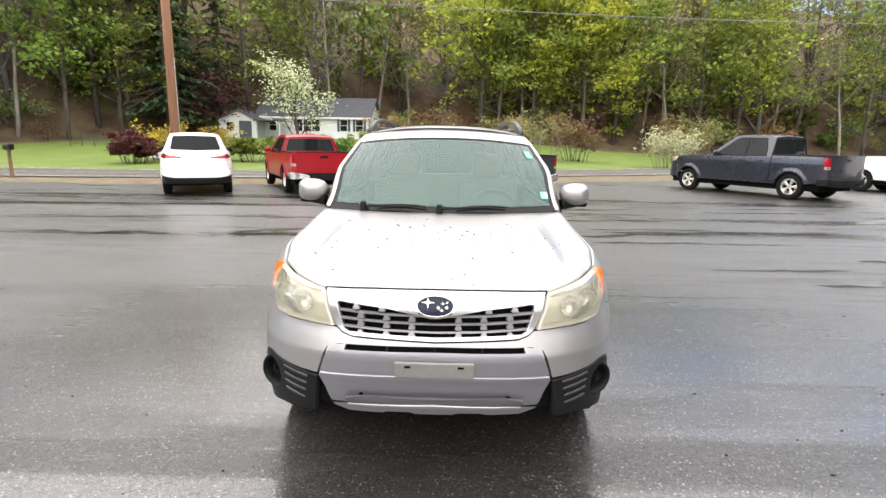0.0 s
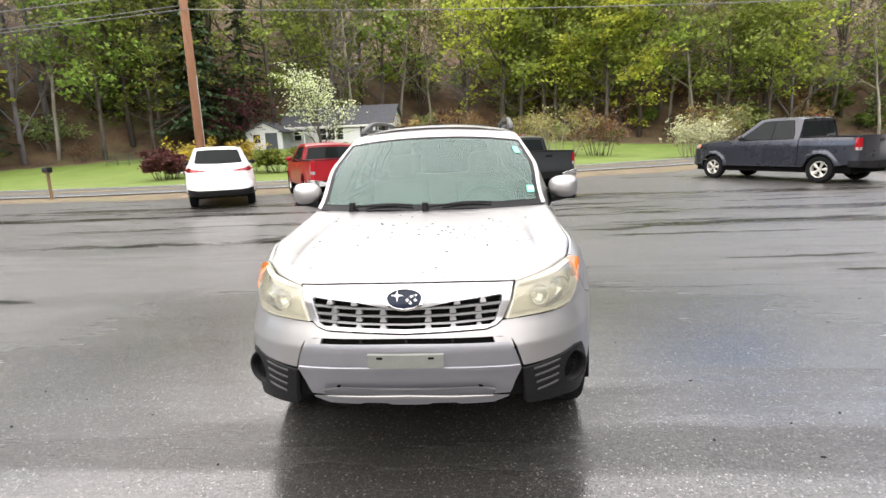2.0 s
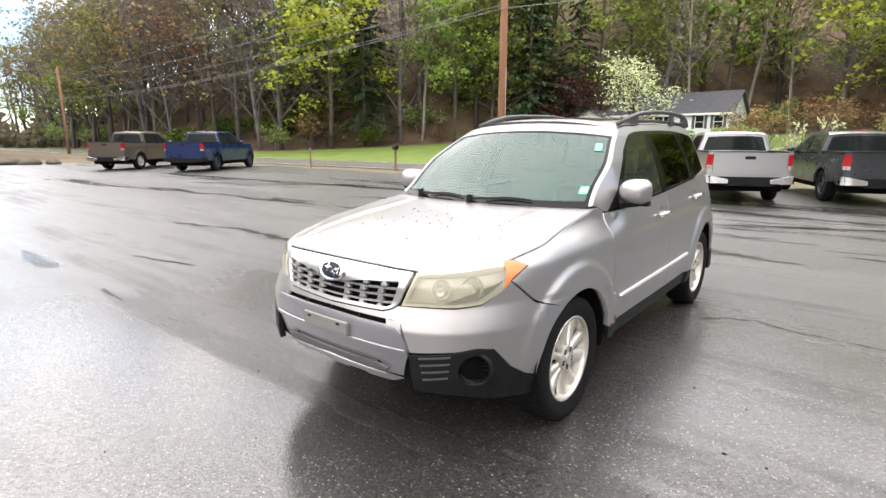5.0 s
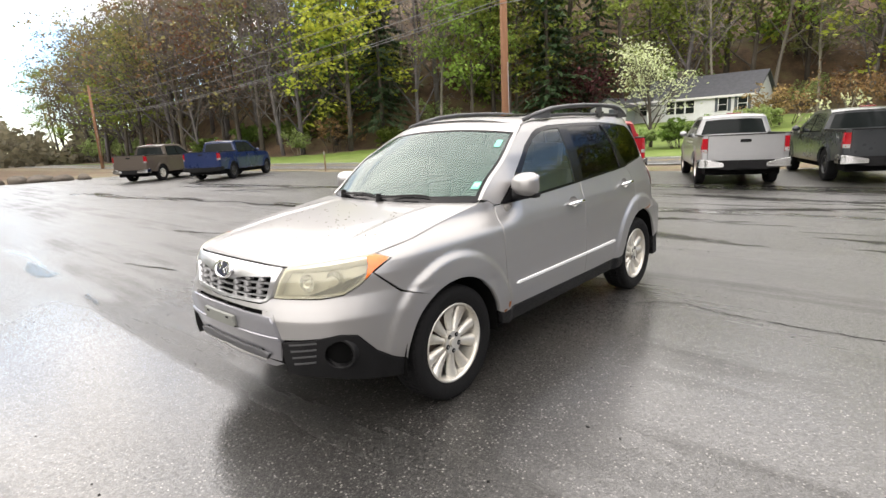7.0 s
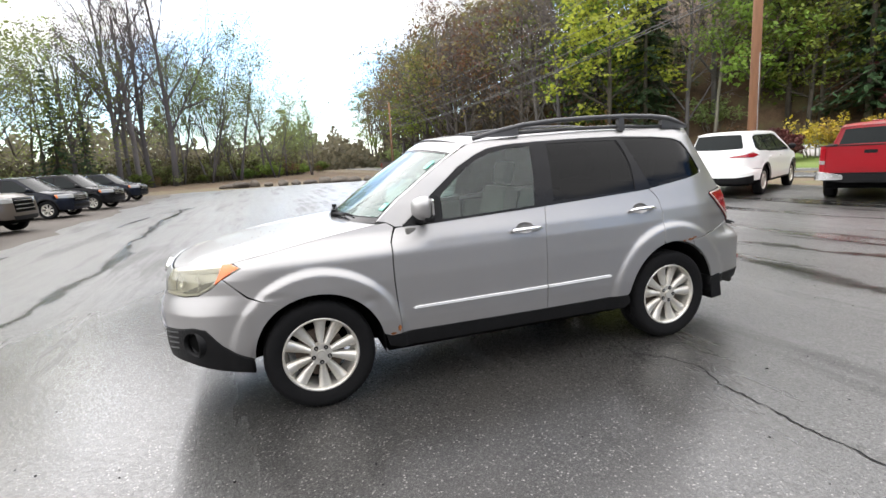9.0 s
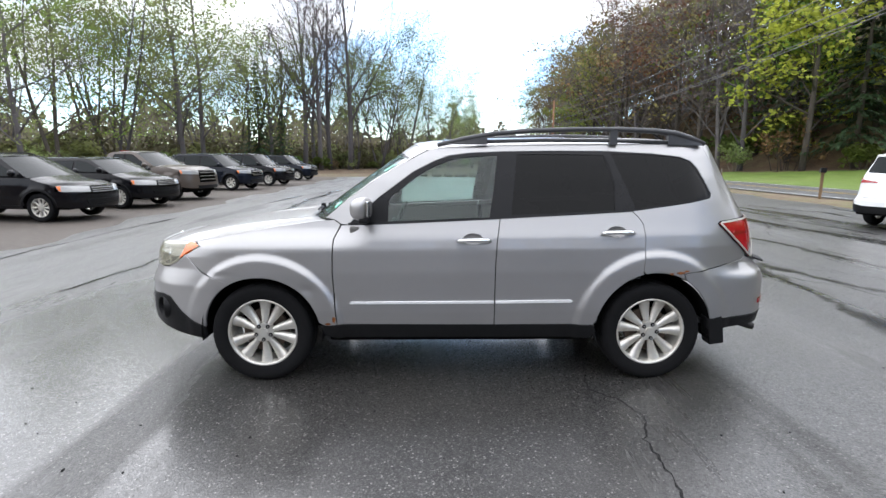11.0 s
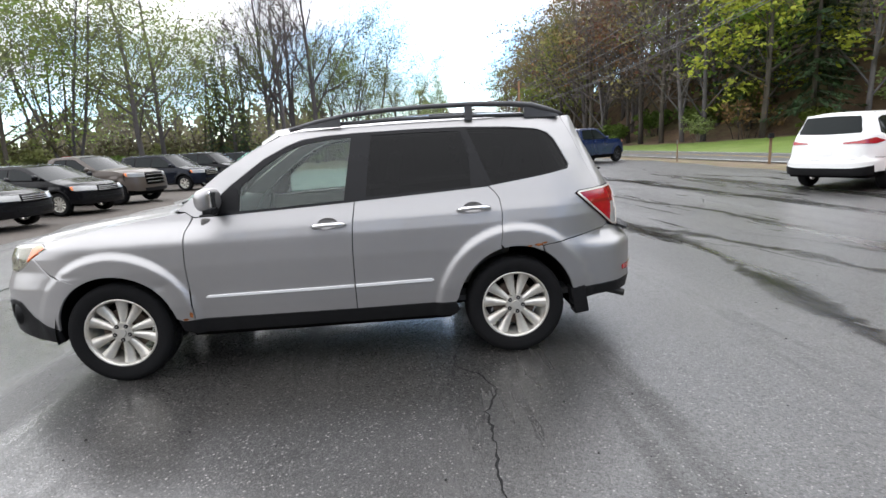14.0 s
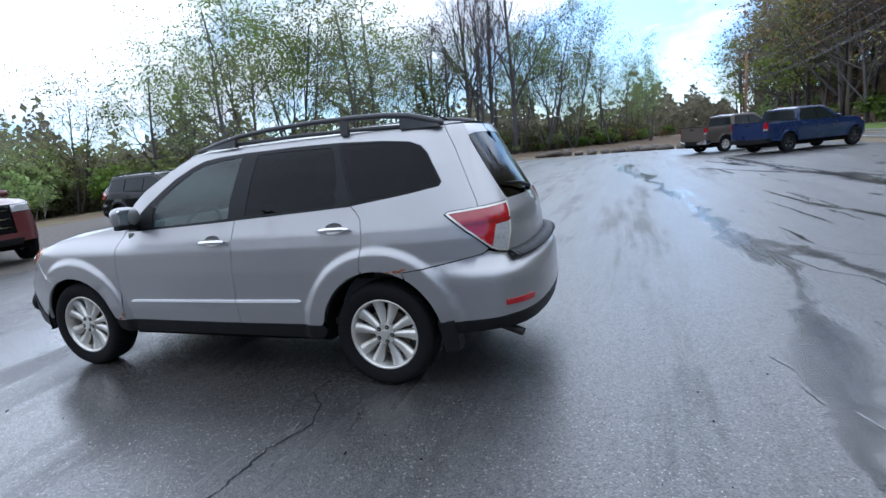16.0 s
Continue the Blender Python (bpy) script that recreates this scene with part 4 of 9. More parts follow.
# grille
OPEN = both([(0, 0.842), (0.09, 0.846), (0.20, 0.866), (0.41, 0.884), (0.418, 0.876), (0.382, 0.775), (0.36, 0.762), (0, 0.75)])
cpanel("grille_frame", both([(0, 0.934), (0.25, 0.933), (0.482, 0.926), (0.415, 0.782), (0.385, 0.757), (0.34, 0.742), (0, 0.730)]), M_GRILLE, holes=[OPEN], sides=(1,), off=0.006, thick=0.03, grid=0.035, label="bright chrome grille surround")
cpanel("grille_back", both([(0, 0.9), (0.44, 0.9), (0.39, 0.75), (0, 0.74)]), M_VOID, sides=(1,), off=-0.04, thick=0, gap=0)
for k, (zc, w_) in enumerate(((0.848, 0.41), (0.815, 0.4), (0.782, 0.388))):
    cpanel("grille_bar", both([(0, zc - 0.008 + 0.0), (w_ * 0.5, zc - 0.004), (w_, zc + 0.006), (w_ - 0.004, zc - 0.003), (w_ * 0.5, zc - 0.012), (0, zc - 0.015)]), M_BARS, sides=(1,), off=-0.004, thick=0.02, gap=0, grid=0.03, label="dull silver grille bar")
    for s_ in ((-0.31, -0.2, -0.095, 0.095, 0.2, 0.31) if k else (-0.33, -0.22, 0.22, 0.33)):
        zz = zc + (0.012 if k else 0.014) + 0.012 * abs(s_) / 0.4
        cpanel("grille_tooth", rounded([(s_ - 0.016, zz - 0.016), (s_ + 0.016, zz - 0.016), (s_ + 0.006, zz + 0.010), (s_ - 0.006, zz + 0.010)], 0.006, 2), M_BARS, sides=(1,), off=0.002, thick=0.03, gap=0, grid=0)
for k, s_ in enumerate((-0.31, -0.2, -0.095, 0.095, 0.2, 0.31)):
    cpanel("grille_tooth", rounded([(s_ - 0.016, 0.752), (s_ + 0.016, 0.752), (s_ + 0.006, 0.773), (s_ - 0.006, 0.773)], 0.006, 2), M_BARS, sides=(1,), off=0.002, thick=0.03, gap=0, grid=0)
oval = [(0.084 * math.cos(a), 0.878 + 0.042 * math.sin(a)) for a in np.linspace(0, 2 * math.pi, 33)[:-1]]
oval_in = [(0.073 * math.cos(a), 0.878 + 0.033 * math.sin(a)) for a in np.linspace(0, 2 * math.pi, 33)[:-1]]
emblem = cpanel("emblem", oval, M_CHROME, holes=[oval_in], sides=(1,), off=0.028, thick=0.022, gap=0, grid=0.02, label="dark oval badge in a chrome ring")
M_BADGE = mat("badge_enamel", (0.01, 0.014, 0.03), 0.3, var=0.1, spec=0.3)
cpanel("enamel", oval_in, M_BADGE, sides=(1,), off=0.020, thick=0.004, gap=-0.002, grid=0.02, parent=emblem)
for cx, cz, r_ in ((-0.03, 0.888, 0.026), (0.012, 0.872, 0.010), (0.03, 0.884, 0.010), (0.026, 0.864, 0.010), (0.046, 0.872, 0.010), (0.048, 0.888, 0.008)):
    st = [(cx + r_ * (1.0 if k % 2 == 0 else 0.22) * math.cos(k * math.pi / 4), cz + 0.75 * r_ * (1.0 if k % 2 == 0 else 0.22) * math.sin(k * math.pi / 4)) for k in range(8)]
    cpanel("emblem_mark", st, M_CHROME, sides=(1,), off=0.024, thick=0.004, gap=0, grid=0, parent=emblem)
cpanel("hood_seam", both([(0, 0.940), (0.25, 0.939), (0.497, 0.933), (0.494, 0.928), (0.25, 0.934), (0, 0.935)]), M_VOID, sides=(1,), off=-0.003, thick=0.02, gap=0, grid=0.03)
# headlamps
for sd in (1, -1):
    lens = cpanel("headlight", HEADLAMP, glass_mat("hazed_cover", (0.97, 0.96, 0.88), 0.9, 0.27, (0.62, 0.60, 0.48)) if sd > 0 else bpy.data.materials["hazed_cover"], sides=(sd,), off=0.004, thick=0.0, grid=0.03, label="yellowed clear headlight with an orange outer corner")
    cpanel("lamp_housing", shrink(HEADLAMP, 0.004), M_HAZE, sides=(sd,), off=-0.050, thick=0, gap=0, grid=0.03, parent=lens)
    cpanel("lamp_rim", HEADLAMP, M_HAZE, holes=[shrink(rounded(HEADLAMP, 0.02), 0.014)], sides=(sd,), off=0.002, thick=0.045, gap=0.003, grid=0.02, parent=lens)
    cpanel("turn_signal", [(0.985, 0.905), (1.0, 0.949), (1.058, 0.951), (1.118, 0.933), (1.015, 0.888), (0.955, 0.850)], M_AMBER, sides=(sd,), off=0.0055, thick=0.02, gap=0.0, grid=0.03, parent=lens, label="orange corner reflector")
    for (cs, cz, r_) in ((0.80, 0.868, 0.052), (0.635, 0.862, 0.045)):
        c_, n_ = CAR.at(cs, cz, -0.036), Vector((0.3, -0.94, 0.1)).normalized()
        q = n_.to_track_quat("X", "Z").to_matrix().to_4x4()
        vs, fs = lathe([(r_, 0.012), (r_ * 0.96, 0.006), (r_ * 0.75, -0.006), (r_ * 0.4, -0.014), (0.0, -0.017)], 28)
        me = mesh_of("lamp_bowl", [(Matrix.Diagonal((sd, 1, 1, 1)) @ Matrix.Translation(c_) @ q) @ Vector(v) for v in vs], fs if sd > 0 else [f[::-1] for f in fs])
        part("lamp_bowl", me, M_BOWL, lens)

# sides
fender = [(1.075, 0.958), (1.30, 0.995), (1.535, 1.032), (1.75, 1.063), (1.943, 1.088), (2.03, 1.098), (2.075, 1.066), (2.036, 0.98), (2.030, 0.86), (2.030, 0.742), (2.042, 0.553), (2.055, 0.402), (1.985, 0.395)] \
    + [p for p in CAR.arc(0, 12, 118, n=22)] + [(1.16, 0.760), (1.04, 0.854), (1.008, 0.877), (1.132, 0.931)]


def dented(s, z):
    """The left front fender, pushed in above the wheel opening and behind it."""
    p = CAR.points(s, z)
    for (ds, dz, rs, rz, amt) in ((1.28, 0.750, 0.10, 0.016, 0.005), (1.86, 0.645, 0.045, 0.03, 0.009), (1.90, 0.60, 0.03, 0.05, 0.004)):
        g_ = np.exp(-((s - ds) / rs) ** 2 - ((z - dz) / rz) ** 2)
        p = p - CAR.normals(s, z) * (amt * g_)[:, None]
    return p


def dented_normals(s, z):
    e = 0.008
    n = np.cross(dented(s + e, z) - dented(s - e, z), dented(s, z + e) - dented(s, z - e))
    return n / np.maximum(np.linalg.norm(n, axis=-1, keepdims=True), 1e-9)


part("front_fender", panel_mesh("front_fender", dented, dented_normals, fender, grid=0.015, thick=0.03), M_SILVER, car, "silver front fender with dents over the wheel")
cpanel("front_fender", fender, M_SILVER, sides=(-1,), thick=0.03, grid=0.025)
door_f = [(2.082, 1.062), (2.13, 1.064), (2.6, 1.079), (3.129, 1.098), (3.107, 0.945), (3.098, 0.8), (3.096, 0.6), (3.096, 0.397), (2.057, 0.402), (2.045, 0.553), (2.034, 0.742), (2.034, 0.86), (2.040, 0.98)]
door_r = [(3.131, 1.100), (3.5, 1.115), (4.012, 1.137), (4.05, 1.10), (4.08, 1.055), (4.091, 0.965), (4.083, 0.86), (4.070, 0.757)] + CAR.arc(1, 103, 168, n=14, r=0.40, lift=0.01) + [(3.755, 0.40), (3.098, 0.397), (3.098, 0.6), (3.100, 0.8), (3.109, 0.945)]
CUPS = ((2.950, 0.972), (3.900, 1.008))


def cup_rim(s0, z0, k=1.0):
    return [(s0 + 0.066 * k * math.cos(a), z0 + 0.037 * k * math.sin(a)) for a in np.linspace(0, 2 * math.pi, 25)[:-1]]


cpanel("door", door_f, M_SILVER, holes=[cup_rim(*CUPS[0])], grid=0.03, thick=0.02)
cpanel("door", door_r, M_SILVER, holes=[cup_rim(*CUPS[1])], grid=0.018, thick=0.02)
QUARTER = [(2.08, 1.068), (2.03, 1.100), (1.975, 1.110), (2.12, 1.225), (2.29, 1.345), (2.48, 1.46), (2.66, 1.548), (2.79, 1.568), (3.1, 1.578), (3.56, 1.585), (4.1, 1.582), (4.45, 1.578), (4.611, 1.576), (4.70, 1.42), (4.79, 1.25), (4.852, 1.108), (4.855, 1.070),
           (4.64, 1.061), (4.616, 1.046), (4.64, 1.024), (4.75, 0.936), (4.905, 0.826), (4.86, 0.802), (4.6, 0.768), (4.345, 0.736)] + CAR.arc(1, 62, 101, n=9, r=0.40, lift=0.01) + [(4.072, 0.757), (4.085, 0.86), (4.093, 0.965), (4.082, 1.057), (4.052, 1.102), (4.014, 1.139)]
# the body side runs round the window band: outer loop forward and back over the band's upper edge
cpanel("body_side", QUARTER + [(4.014, 1.139)] + WINDOW_BAND[15::-1], M_SILVER, grid=0.02, thick=0.02, gap=0.001, label="silver roof side and rear quarter panel")
for sd in (1, -1):
    wt = cpanel("window_trim", WINDOW_BAND, M_GLOSS_BLACK, holes=[GLASS_FRONT, GLASS_REAR, GLASS_QUARTER], sides=(sd,), off=-0.004, thick=0.02, grid=0.05, gap=0.001, label="black window surround")
    for gname, gp, gm in (("front_window", GLASS_FRONT, G_CLEAR), ("rear_window", GLASS_REAR, G_DARK), ("quarter_window", GLASS_QUARTER, G_DARK)):
        cpanel(gname, gp, gm, sides=(sd,), off=-0.007, thick=0, gap=-0.004, grid=0.06, label="clear side glass" if gm is G_CLEAR else "dark tinted side glass").visible_shadow = False
    cpanel("pillar_cover", [(3.895, 1.14), (3.905, 1.30), (3.885, 1.42), (3.85, 1.512), (3.895, 1.514), (3.965, 1.32), (4.025, 1.148)], M_GLOSS_BLACK, sides=(sd,), off=0.001, thick=0.006, gap=0.001, grid=0.05)
    cpanel("sail_panel", [(2.15, 1.070), (2.385, 1.080), (2.388, 1.225), (2.34, 1.245)], M_BLACK, sides=(sd,), off=0.001, thick=0.006, gap=0.002, grid=0.05)
    cpanel("belt_moulding", [(2.13, 1.062), (3.129, 1.098), (4.014, 1.136), (4.014, 1.150), (3.129, 1.112), (2.13, 1.076)], M_GLOSS_BLACK, sides=(sd,), off=0.004, thick=0.008, gap=0.0, grid=0.05)
cpanel("side_moulding", [(2.15, 0.545), (2.14, 0.549), (2.155, 0.560), (3.09, 0.566), (3.09, 0.549)], M_MOULD, off=0.012, thick=0.016, gap=0, grid=0.05, label="bright door moulding")
cpanel("side_moulding", [(3.102, 0.549), (3.102, 0.566), (3.60, 0.572), (3.615, 0.562), (3.60, 0.554)], M_MOULD, off=0.012, thick=0.016, gap=0, grid=0.05, label="bright door moulding")
cpanel("sill", [(1.95, 0.402), (3.76, 0.398), (3.78, 0.345), (3.74, 0.305), (2.05, 0.305), (1.97, 0.33)], M_BLACK, off=0.004, thick=0.03, grid=0.05, label="black plastic sill")
for sd in (1, -1):
    for s_, z_ in ((2.955, 0.960), (3.905, 0.996)):
        cs_, cz_ = CUPS[0] if s_ < 3.2 else CUPS[1]

        def cup(s, z):
            return CAR.points(s, z) - CAR.normals(s, z) * (0.03 * np.clip(1 - ((s - cs_) / 0.068) ** 2 - ((z - cz_) / 0.039) ** 2, 0, 1) ** 0.6 + 0.001)[:, None]

        def cup_normals(s, z):
            n = np.cross(cup(s + 0.004, z) - cup(s - 0.004, z), cup(s, z + 0.004) - cup(s, z - 0.004))
            return n / np.maximum(np.linalg.norm(n, axis=-1, keepdims=True), 1e-9)

        part("handle_recess", panel_mesh("handle_recess", cup, cup_normals, cup_rim(cs_, cz_, 1.03), thick=0, gap=0, grid=0.009, edge=0.012, mirror=sd < 0), M_SILVER, car, "hollow cup behind the handle")
        vs, fs = [], []
        pts = [CAR.at(s_ + d, z_ + 0.004 * d, o) for d, o in ((-0.108, 0.004), (-0.10, 0.022), (-0.07, 0.036), (0, 0.042), (0.07, 0.036), (0.10, 0.022), (0.108, 0.004))]
        vs, fs = sweep(pts, [0.010, 0.014, 0.016, 0.016, 0.016, 0.014, 0.010], 10, squash=(1.0, 0.9))
        me = mesh_of("door_handle", [(v.x * sd, v.y, v.z) for v in vs], fs if sd > 0 else [f[::-1] for f in fs])
        part("door_handle", me, M_CHROME, car, "chrome pull handle")
# rust
for cs, cz, rs, rz in ((2.035, 0.44, 0.012, 0.022), (1.995, 0.41, 0.02, 0.008), (4.325, 0.742, 0.035, 0.010), (4.36, 0.752, 0.02, 0.006), (4.262, 0.738, 0.02, 0.006)):
    rn = random.Random(int(cs * 1000))
    blob = [(cs + rs * (0.6 + 0.6 * rn.random()) * math.cos(a), cz + rz * (0.6 + 0.6 * rn.random()) * math.sin(a)) for a in np.linspace(0, 2 * math.pi, 15)[:-1]]
    cpanel("rust_patch", blob, M_RUST, sides=(1,), off=0.002, thick=0.001, gap=0, grid=0, label="brown rust spot")

# tail
E_ = CAR.end
cpanel("rear_bumper", both_tail(CAR, [(E_, 0.775), (5.3, 0.775), (5.08, 0.786), (4.97, 0.800), (4.905, 0.814), (4.86, 0.799), (4.6, 0.765), (4.35, 0.732)] + CAR.arc(1, 60, 15, n=9, r=0.40, lift=0.01) + [(4.56, 0.43), (4.7, 0.432), (5.0, 0.45), (E_, 0.45)]),
       M_SILVER, holes=[], sides=(1,), thick=0.02, grid=0.045, label="silver rear bumper")
cpanel("rear_valance", both_tail(CAR, [(E_, 0.447), (5.0, 0.447), (4.7, 0.429), (4.54, 0.427), (4.55, 0.36), (4.62, 0.35), (4.9, 0.37), (E_, 0.36)]), M_BLACK, sides=(1,), off=0.002, thick=0.03, grid=0.05, label="black lower rear valance")
for sd in (1, -1):
    cpanel("reflector", [(4.96, 0.546), (5.20, 0.538), (5.215, 0.520), (5.20, 0.502), (4.965, 0.512)], M_LENS_RED, sides=(sd,), off=0.006, thick=0.012, gap=0, grid=0.04, label="red bumper reflector")
    cpanel("lamp_gasket", shrink(TAIL_LAMP, -0.006), M_BLACK, sides=(sd,), off=0.003, thick=0.02, gap=0, grid=0.04)
    tl = cpanel("tail_light", TAIL_LAMP, M_LENS_RED, sides=(sd,), off=0.012, thick=0.04, grid=0.03, holes=[[(4.985, 0.960), (5.145, 0.965), (5.115, 0.895), (5.066, 0.802), (4.975, 0.815), (4.93, 0.835), (4.955, 0.90)]], label="red tail light with clear lower corner")
    cpanel("reverse_lens", [(4.987, 0.958), (5.143, 0.963), (5.113, 0.895), (5.064, 0.804), (4.977, 0.817), (4.932, 0.837), (4.957, 0.90)], M_LENS_CLEAR, sides=(sd,), off=0.010, thick=0.03, gap=0, grid=0.03, parent=tl, label="clear reversing lens")
    cpanel("lamp_rim", shrink(TAIL_LAMP, 0.001), M_RIM, holes=[shrink(TAIL_LAMP, 0.012)], sides=(sd,), off=0.0145, thick=0.004, gap=0, grid=0.04, parent=tl, label="thin bright edge of the lamp")
    cpanel("lamp_line", [(4.72, 0.972), (4.76, 0.99), (5.155, 0.985), (5.15, 0.970), (4.77, 0.968)], mat("dark_red_lens", (0.2, 0.008, 0.01), 0.15, coat=1.0) if sd > 0 else bpy.data.materials["dark_red_lens"], sides=(sd,), off=0.015, thick=0.006, gap=0, grid=0.04, parent=tl)
REAR_GLASS = [(E_, 1.52), (5.4, 1.515), (5.16, 1.500), (5.13, 1.475), (5.235, 1.105), (5.26, 1.092), (E_, 1.085)]
cpanel("tailgate", both_tail(CAR, [(E_, 1.578), (5.1, 1.577), (4.615, 1.574), (4.704, 1.42), (4.794, 1.25), (4.856, 1.108), (4.859, 1.072), (5.02, 1.078), (5.2, 1.082), (5.165, 0.99), (5.13, 0.90), (5.078, 0.79), (5.3, 0.782), (E_, 0.782)]),
       M_SILVER, holes=[both_tail(CAR, REAR_GLASS)], sides=(1,), thick=0.025, grid=0.045, label="silver tailgate")
cpanel("rear_glass", both_tail(CAR, REAR_GLASS), G_DARK, sides=(1,), off=-0.004, thick=0, gap=-0.004, grid=0.06, label="dark tinted rear glass")
cpanel("glass_border", both_tail(CAR, REAR_GLASS), M_GLOSS_BLACK, holes=[shrink(both_tail(CAR, REAR_GLASS), 0.03)], sides=(1,), off=-0.008, thick=0.004, gap=0, grid=0.04)
for dz, n_ in ((0.985, 5), (0.955, 3)):
    for k in range(n_):
        s_ = 5.215 + k * 0.026
        cpanel("badge_bar", [(s_, dz), (s_ + 0.018, dz), (s_ + 0.018, dz - 0.016), (s_, dz - 0.016)], M_STEEL, sides=(1,), off=0.003, thick=0.004, gap=0, grid=0)
# ribbed step along the top of the rear bumper
us = np.linspace(5.06, 2 * E_ - 5.06, 41)
me = grid_mesh("bumper_step", lambda u, v: (lambda a, b: a.lerp(b, v) + Vector((0, 0, 0.016 * math.sin(math.pi * min(v * 1.6, 1)) - 0.012 * (1 - v))))(CAR.at(u, 0.742, 0.034), CAR.at(u, 0.785, -0.004)), us, np.linspace(0, 1, 6))
me.flip_normals()
part("bumper_step", me, M_BLACK, car, "dark ribbed step on the rear bumper")
for u in us[1:-1:1]:
    a, b = CAR.at(u, 0.730, 0.040), CAR.at(u, 0.782, -0.002)
    vs, fs = sweep([a + Vector((0, 0, 0.012)), a.lerp(b, 0.5) + Vector((0, 0, 0.016)), b + Vector((0, 0, 0.014))], 0.008, 6)
    part("step_rib", mesh_of("step_rib", vs, fs), M_RAIL, car)
vs, fs = sweep([CAR.at(E_, 1.10, 0.012), CAR.at(E_ - 0.02, 1.11, 0.035), CAR.at(E_ - 0.2, 1.15, 0.03), CAR.at(E_ - 0.42, 1.17, 0.02)], [0.022, 0.016, 0.011, 0.008], 8)
part("rear_wiper", mesh_of("rear_wiper", vs, fs), M_BLACK, car)
bm = bmesh.new()
cyl(bm, (0.60, 2.00, 0.345), (0.62, 2.15, 0.30), 0.028, 0.026, 18, False)
cyl(bm, (0.60, 2.00, 0.345), (0.62, 2.15, 0.30), 0.022, 0.021, 18, False)
part("exhaust_tip", smooth_all(bm), M_DARK_STEEL, car, "dull dark exhaust tip")
for sd in (1, -1):
    bm = bmesh.new()
    box(bm, (sd * 0.83 - 0.08, 1.69, 0.25), (sd * 0.83 + 0.03, 1.79, 0.44), 0.01, Matrix.Translation((0, 1.74, 0.42)) @ pose(0, 0, 0, 8) @ Matrix.Translation((0, -1.74, -0.42)))
    part("mud_flap", bm, M_BLACK, car)

# top: bonnet, windscreen, roof
HOOD_EDGE = [(0.0, 0.938), (0.25, 0.937), (0.49, 0.931), (0.56, 0.938), (0.70, 0.947), (0.9, 0.955), (1.06, 0.961), (1.30, 0.997), (1.535, 1.034), (1.75, 1.065), (1.943, 1.090), (1.99, 1.094)]
he = np.array(HOOD_EDGE)


def hood(u, v):
    """u across, v from the nose (0) to the windscreen (1)."""
    w = abs(u)
    sv = 1.06 + (1.985 - 1.06) * v
    side = CAR.at(sv, float(np.interp(sv, he[:, 0], he[:, 1])), 0.0)
    side = Vector((side.x - 0.006, side.y, side.z + 0.0))
    nose_s = 1.06 * w
    nose = CAR.at(nose_s, float(np.interp(nose_s, he[:, 0], he[:, 1])), -0.003)
    rear_y = -1.05 + 0.13 * w ** 2.2
    y = nose.y + (rear_y - nose.y) * v
    x_side = side.x
    x = nose.x + (w * x_side - nose.x) * min(1, v * 1.35) if v < 0.74 else w * x_side
    zc = 0.915 + (1.082 - 0.915) * v + 0.030 * math.sin(math.pi * min(v * 1.0, 1)) * (1 - v) ** 0.5
    ze = side.z
    crown = (1 - w ** 2.4)
    z = ze + (zc - ze) * crown
    z = nose.z + (z - nose.z) * float(step01(v / 0.16)) if v < 0.16 else z
    y_side = side.y
    f = 60 * (1 - float(step01(v / 0.25)))
    x = x + (x_side - x) * w ** (8 + f)
    z = z + (ze - z) * w ** (12 + f)
    y = y + (y_side - y) * w ** (6 + f)
    # two shallow ridges run back from the lamps
    ridge = 0.015 * math.exp(-((w - 0.62 - 0.06 * v) / 0.04) ** 2) * math.sin(math.pi * min(max(v, 0), 1)) ** 0.7
    return Vector((math.copysign(x, u), y, z + ridge))


hu = np.concatenate([-np.linspace(1, 0.02, 26), [0], np.linspace(0.02, 1, 26)])
me = grid_mesh("hood", hood, hu, np.concatenate([[0, 0.012, 0.03, 0.06, 0.1], np.linspace(0.14, 1, 20)]))
ob = part("hood", me, M_SILVER, car, "silver hood with dark specks of fallen buds")
hm = ob.modifiers.new("thickness", "SOLIDIFY")
hm.thickness, hm.offset = 0.012, -1
bm = bmesh.new()
rnd = random.Random(5)
for k in range(95):
    u, v = rnd.uniform(-0.75, 0.75), rnd.betavariate(2.2, 2.4)
    p = hood(u, v)
    r_ = rnd.uniform(0.002, 0.0045)
    bmesh.ops.create_icosphere(bm, subdivisions=1, radius=r_, matrix=Matrix.Translation(p + Vector((0, 0, 0.002))) @ Matrix.Diagonal((rnd.uniform(0.8, 2.2), 1, 0.5, 1)))
tagged(part("debris", bm, M_RUSTY, None), "dark specks of fallen buds on the hood", "debris", kind="stuff")

WS_EDGE = [(1.985, 1.098), (2.12, 1.222), (2.29, 1.342), (2.48, 1.457), (2.645, 1.546)]
we = np.array(WS_EDGE)


def windscreen(u, v):
    t = v * (len(we) - 1)
    i = min(int(t), len(we) - 2)
    sz = we[i] + (we[i + 1] - we[i]) * (t - i)
    e = CAR.at(float(sz[0]), float(sz[1]), -0.004)
    c = Vector((0, -1.05 + (-0.29 + 1.05) * v, 1.074 + (1.606 - 1.074) * v ** 0.93))
    w = abs(u)
    k = 1 - w ** 2.2
    return Vector((math.copysign(w * e.x, u), e.y + (c.y - e.y) * k, e.z + (c.z - e.z) * k))


me = grid_mesh("windshield", lambda u, v: windscreen(u * 0.945, 0.05 + v * 0.79), np.linspace(-1, 1, 49), np.linspace(0, 1, 25))
part("windshield", me, G_WIND, car, "clear curved windshield").visible_shadow = False


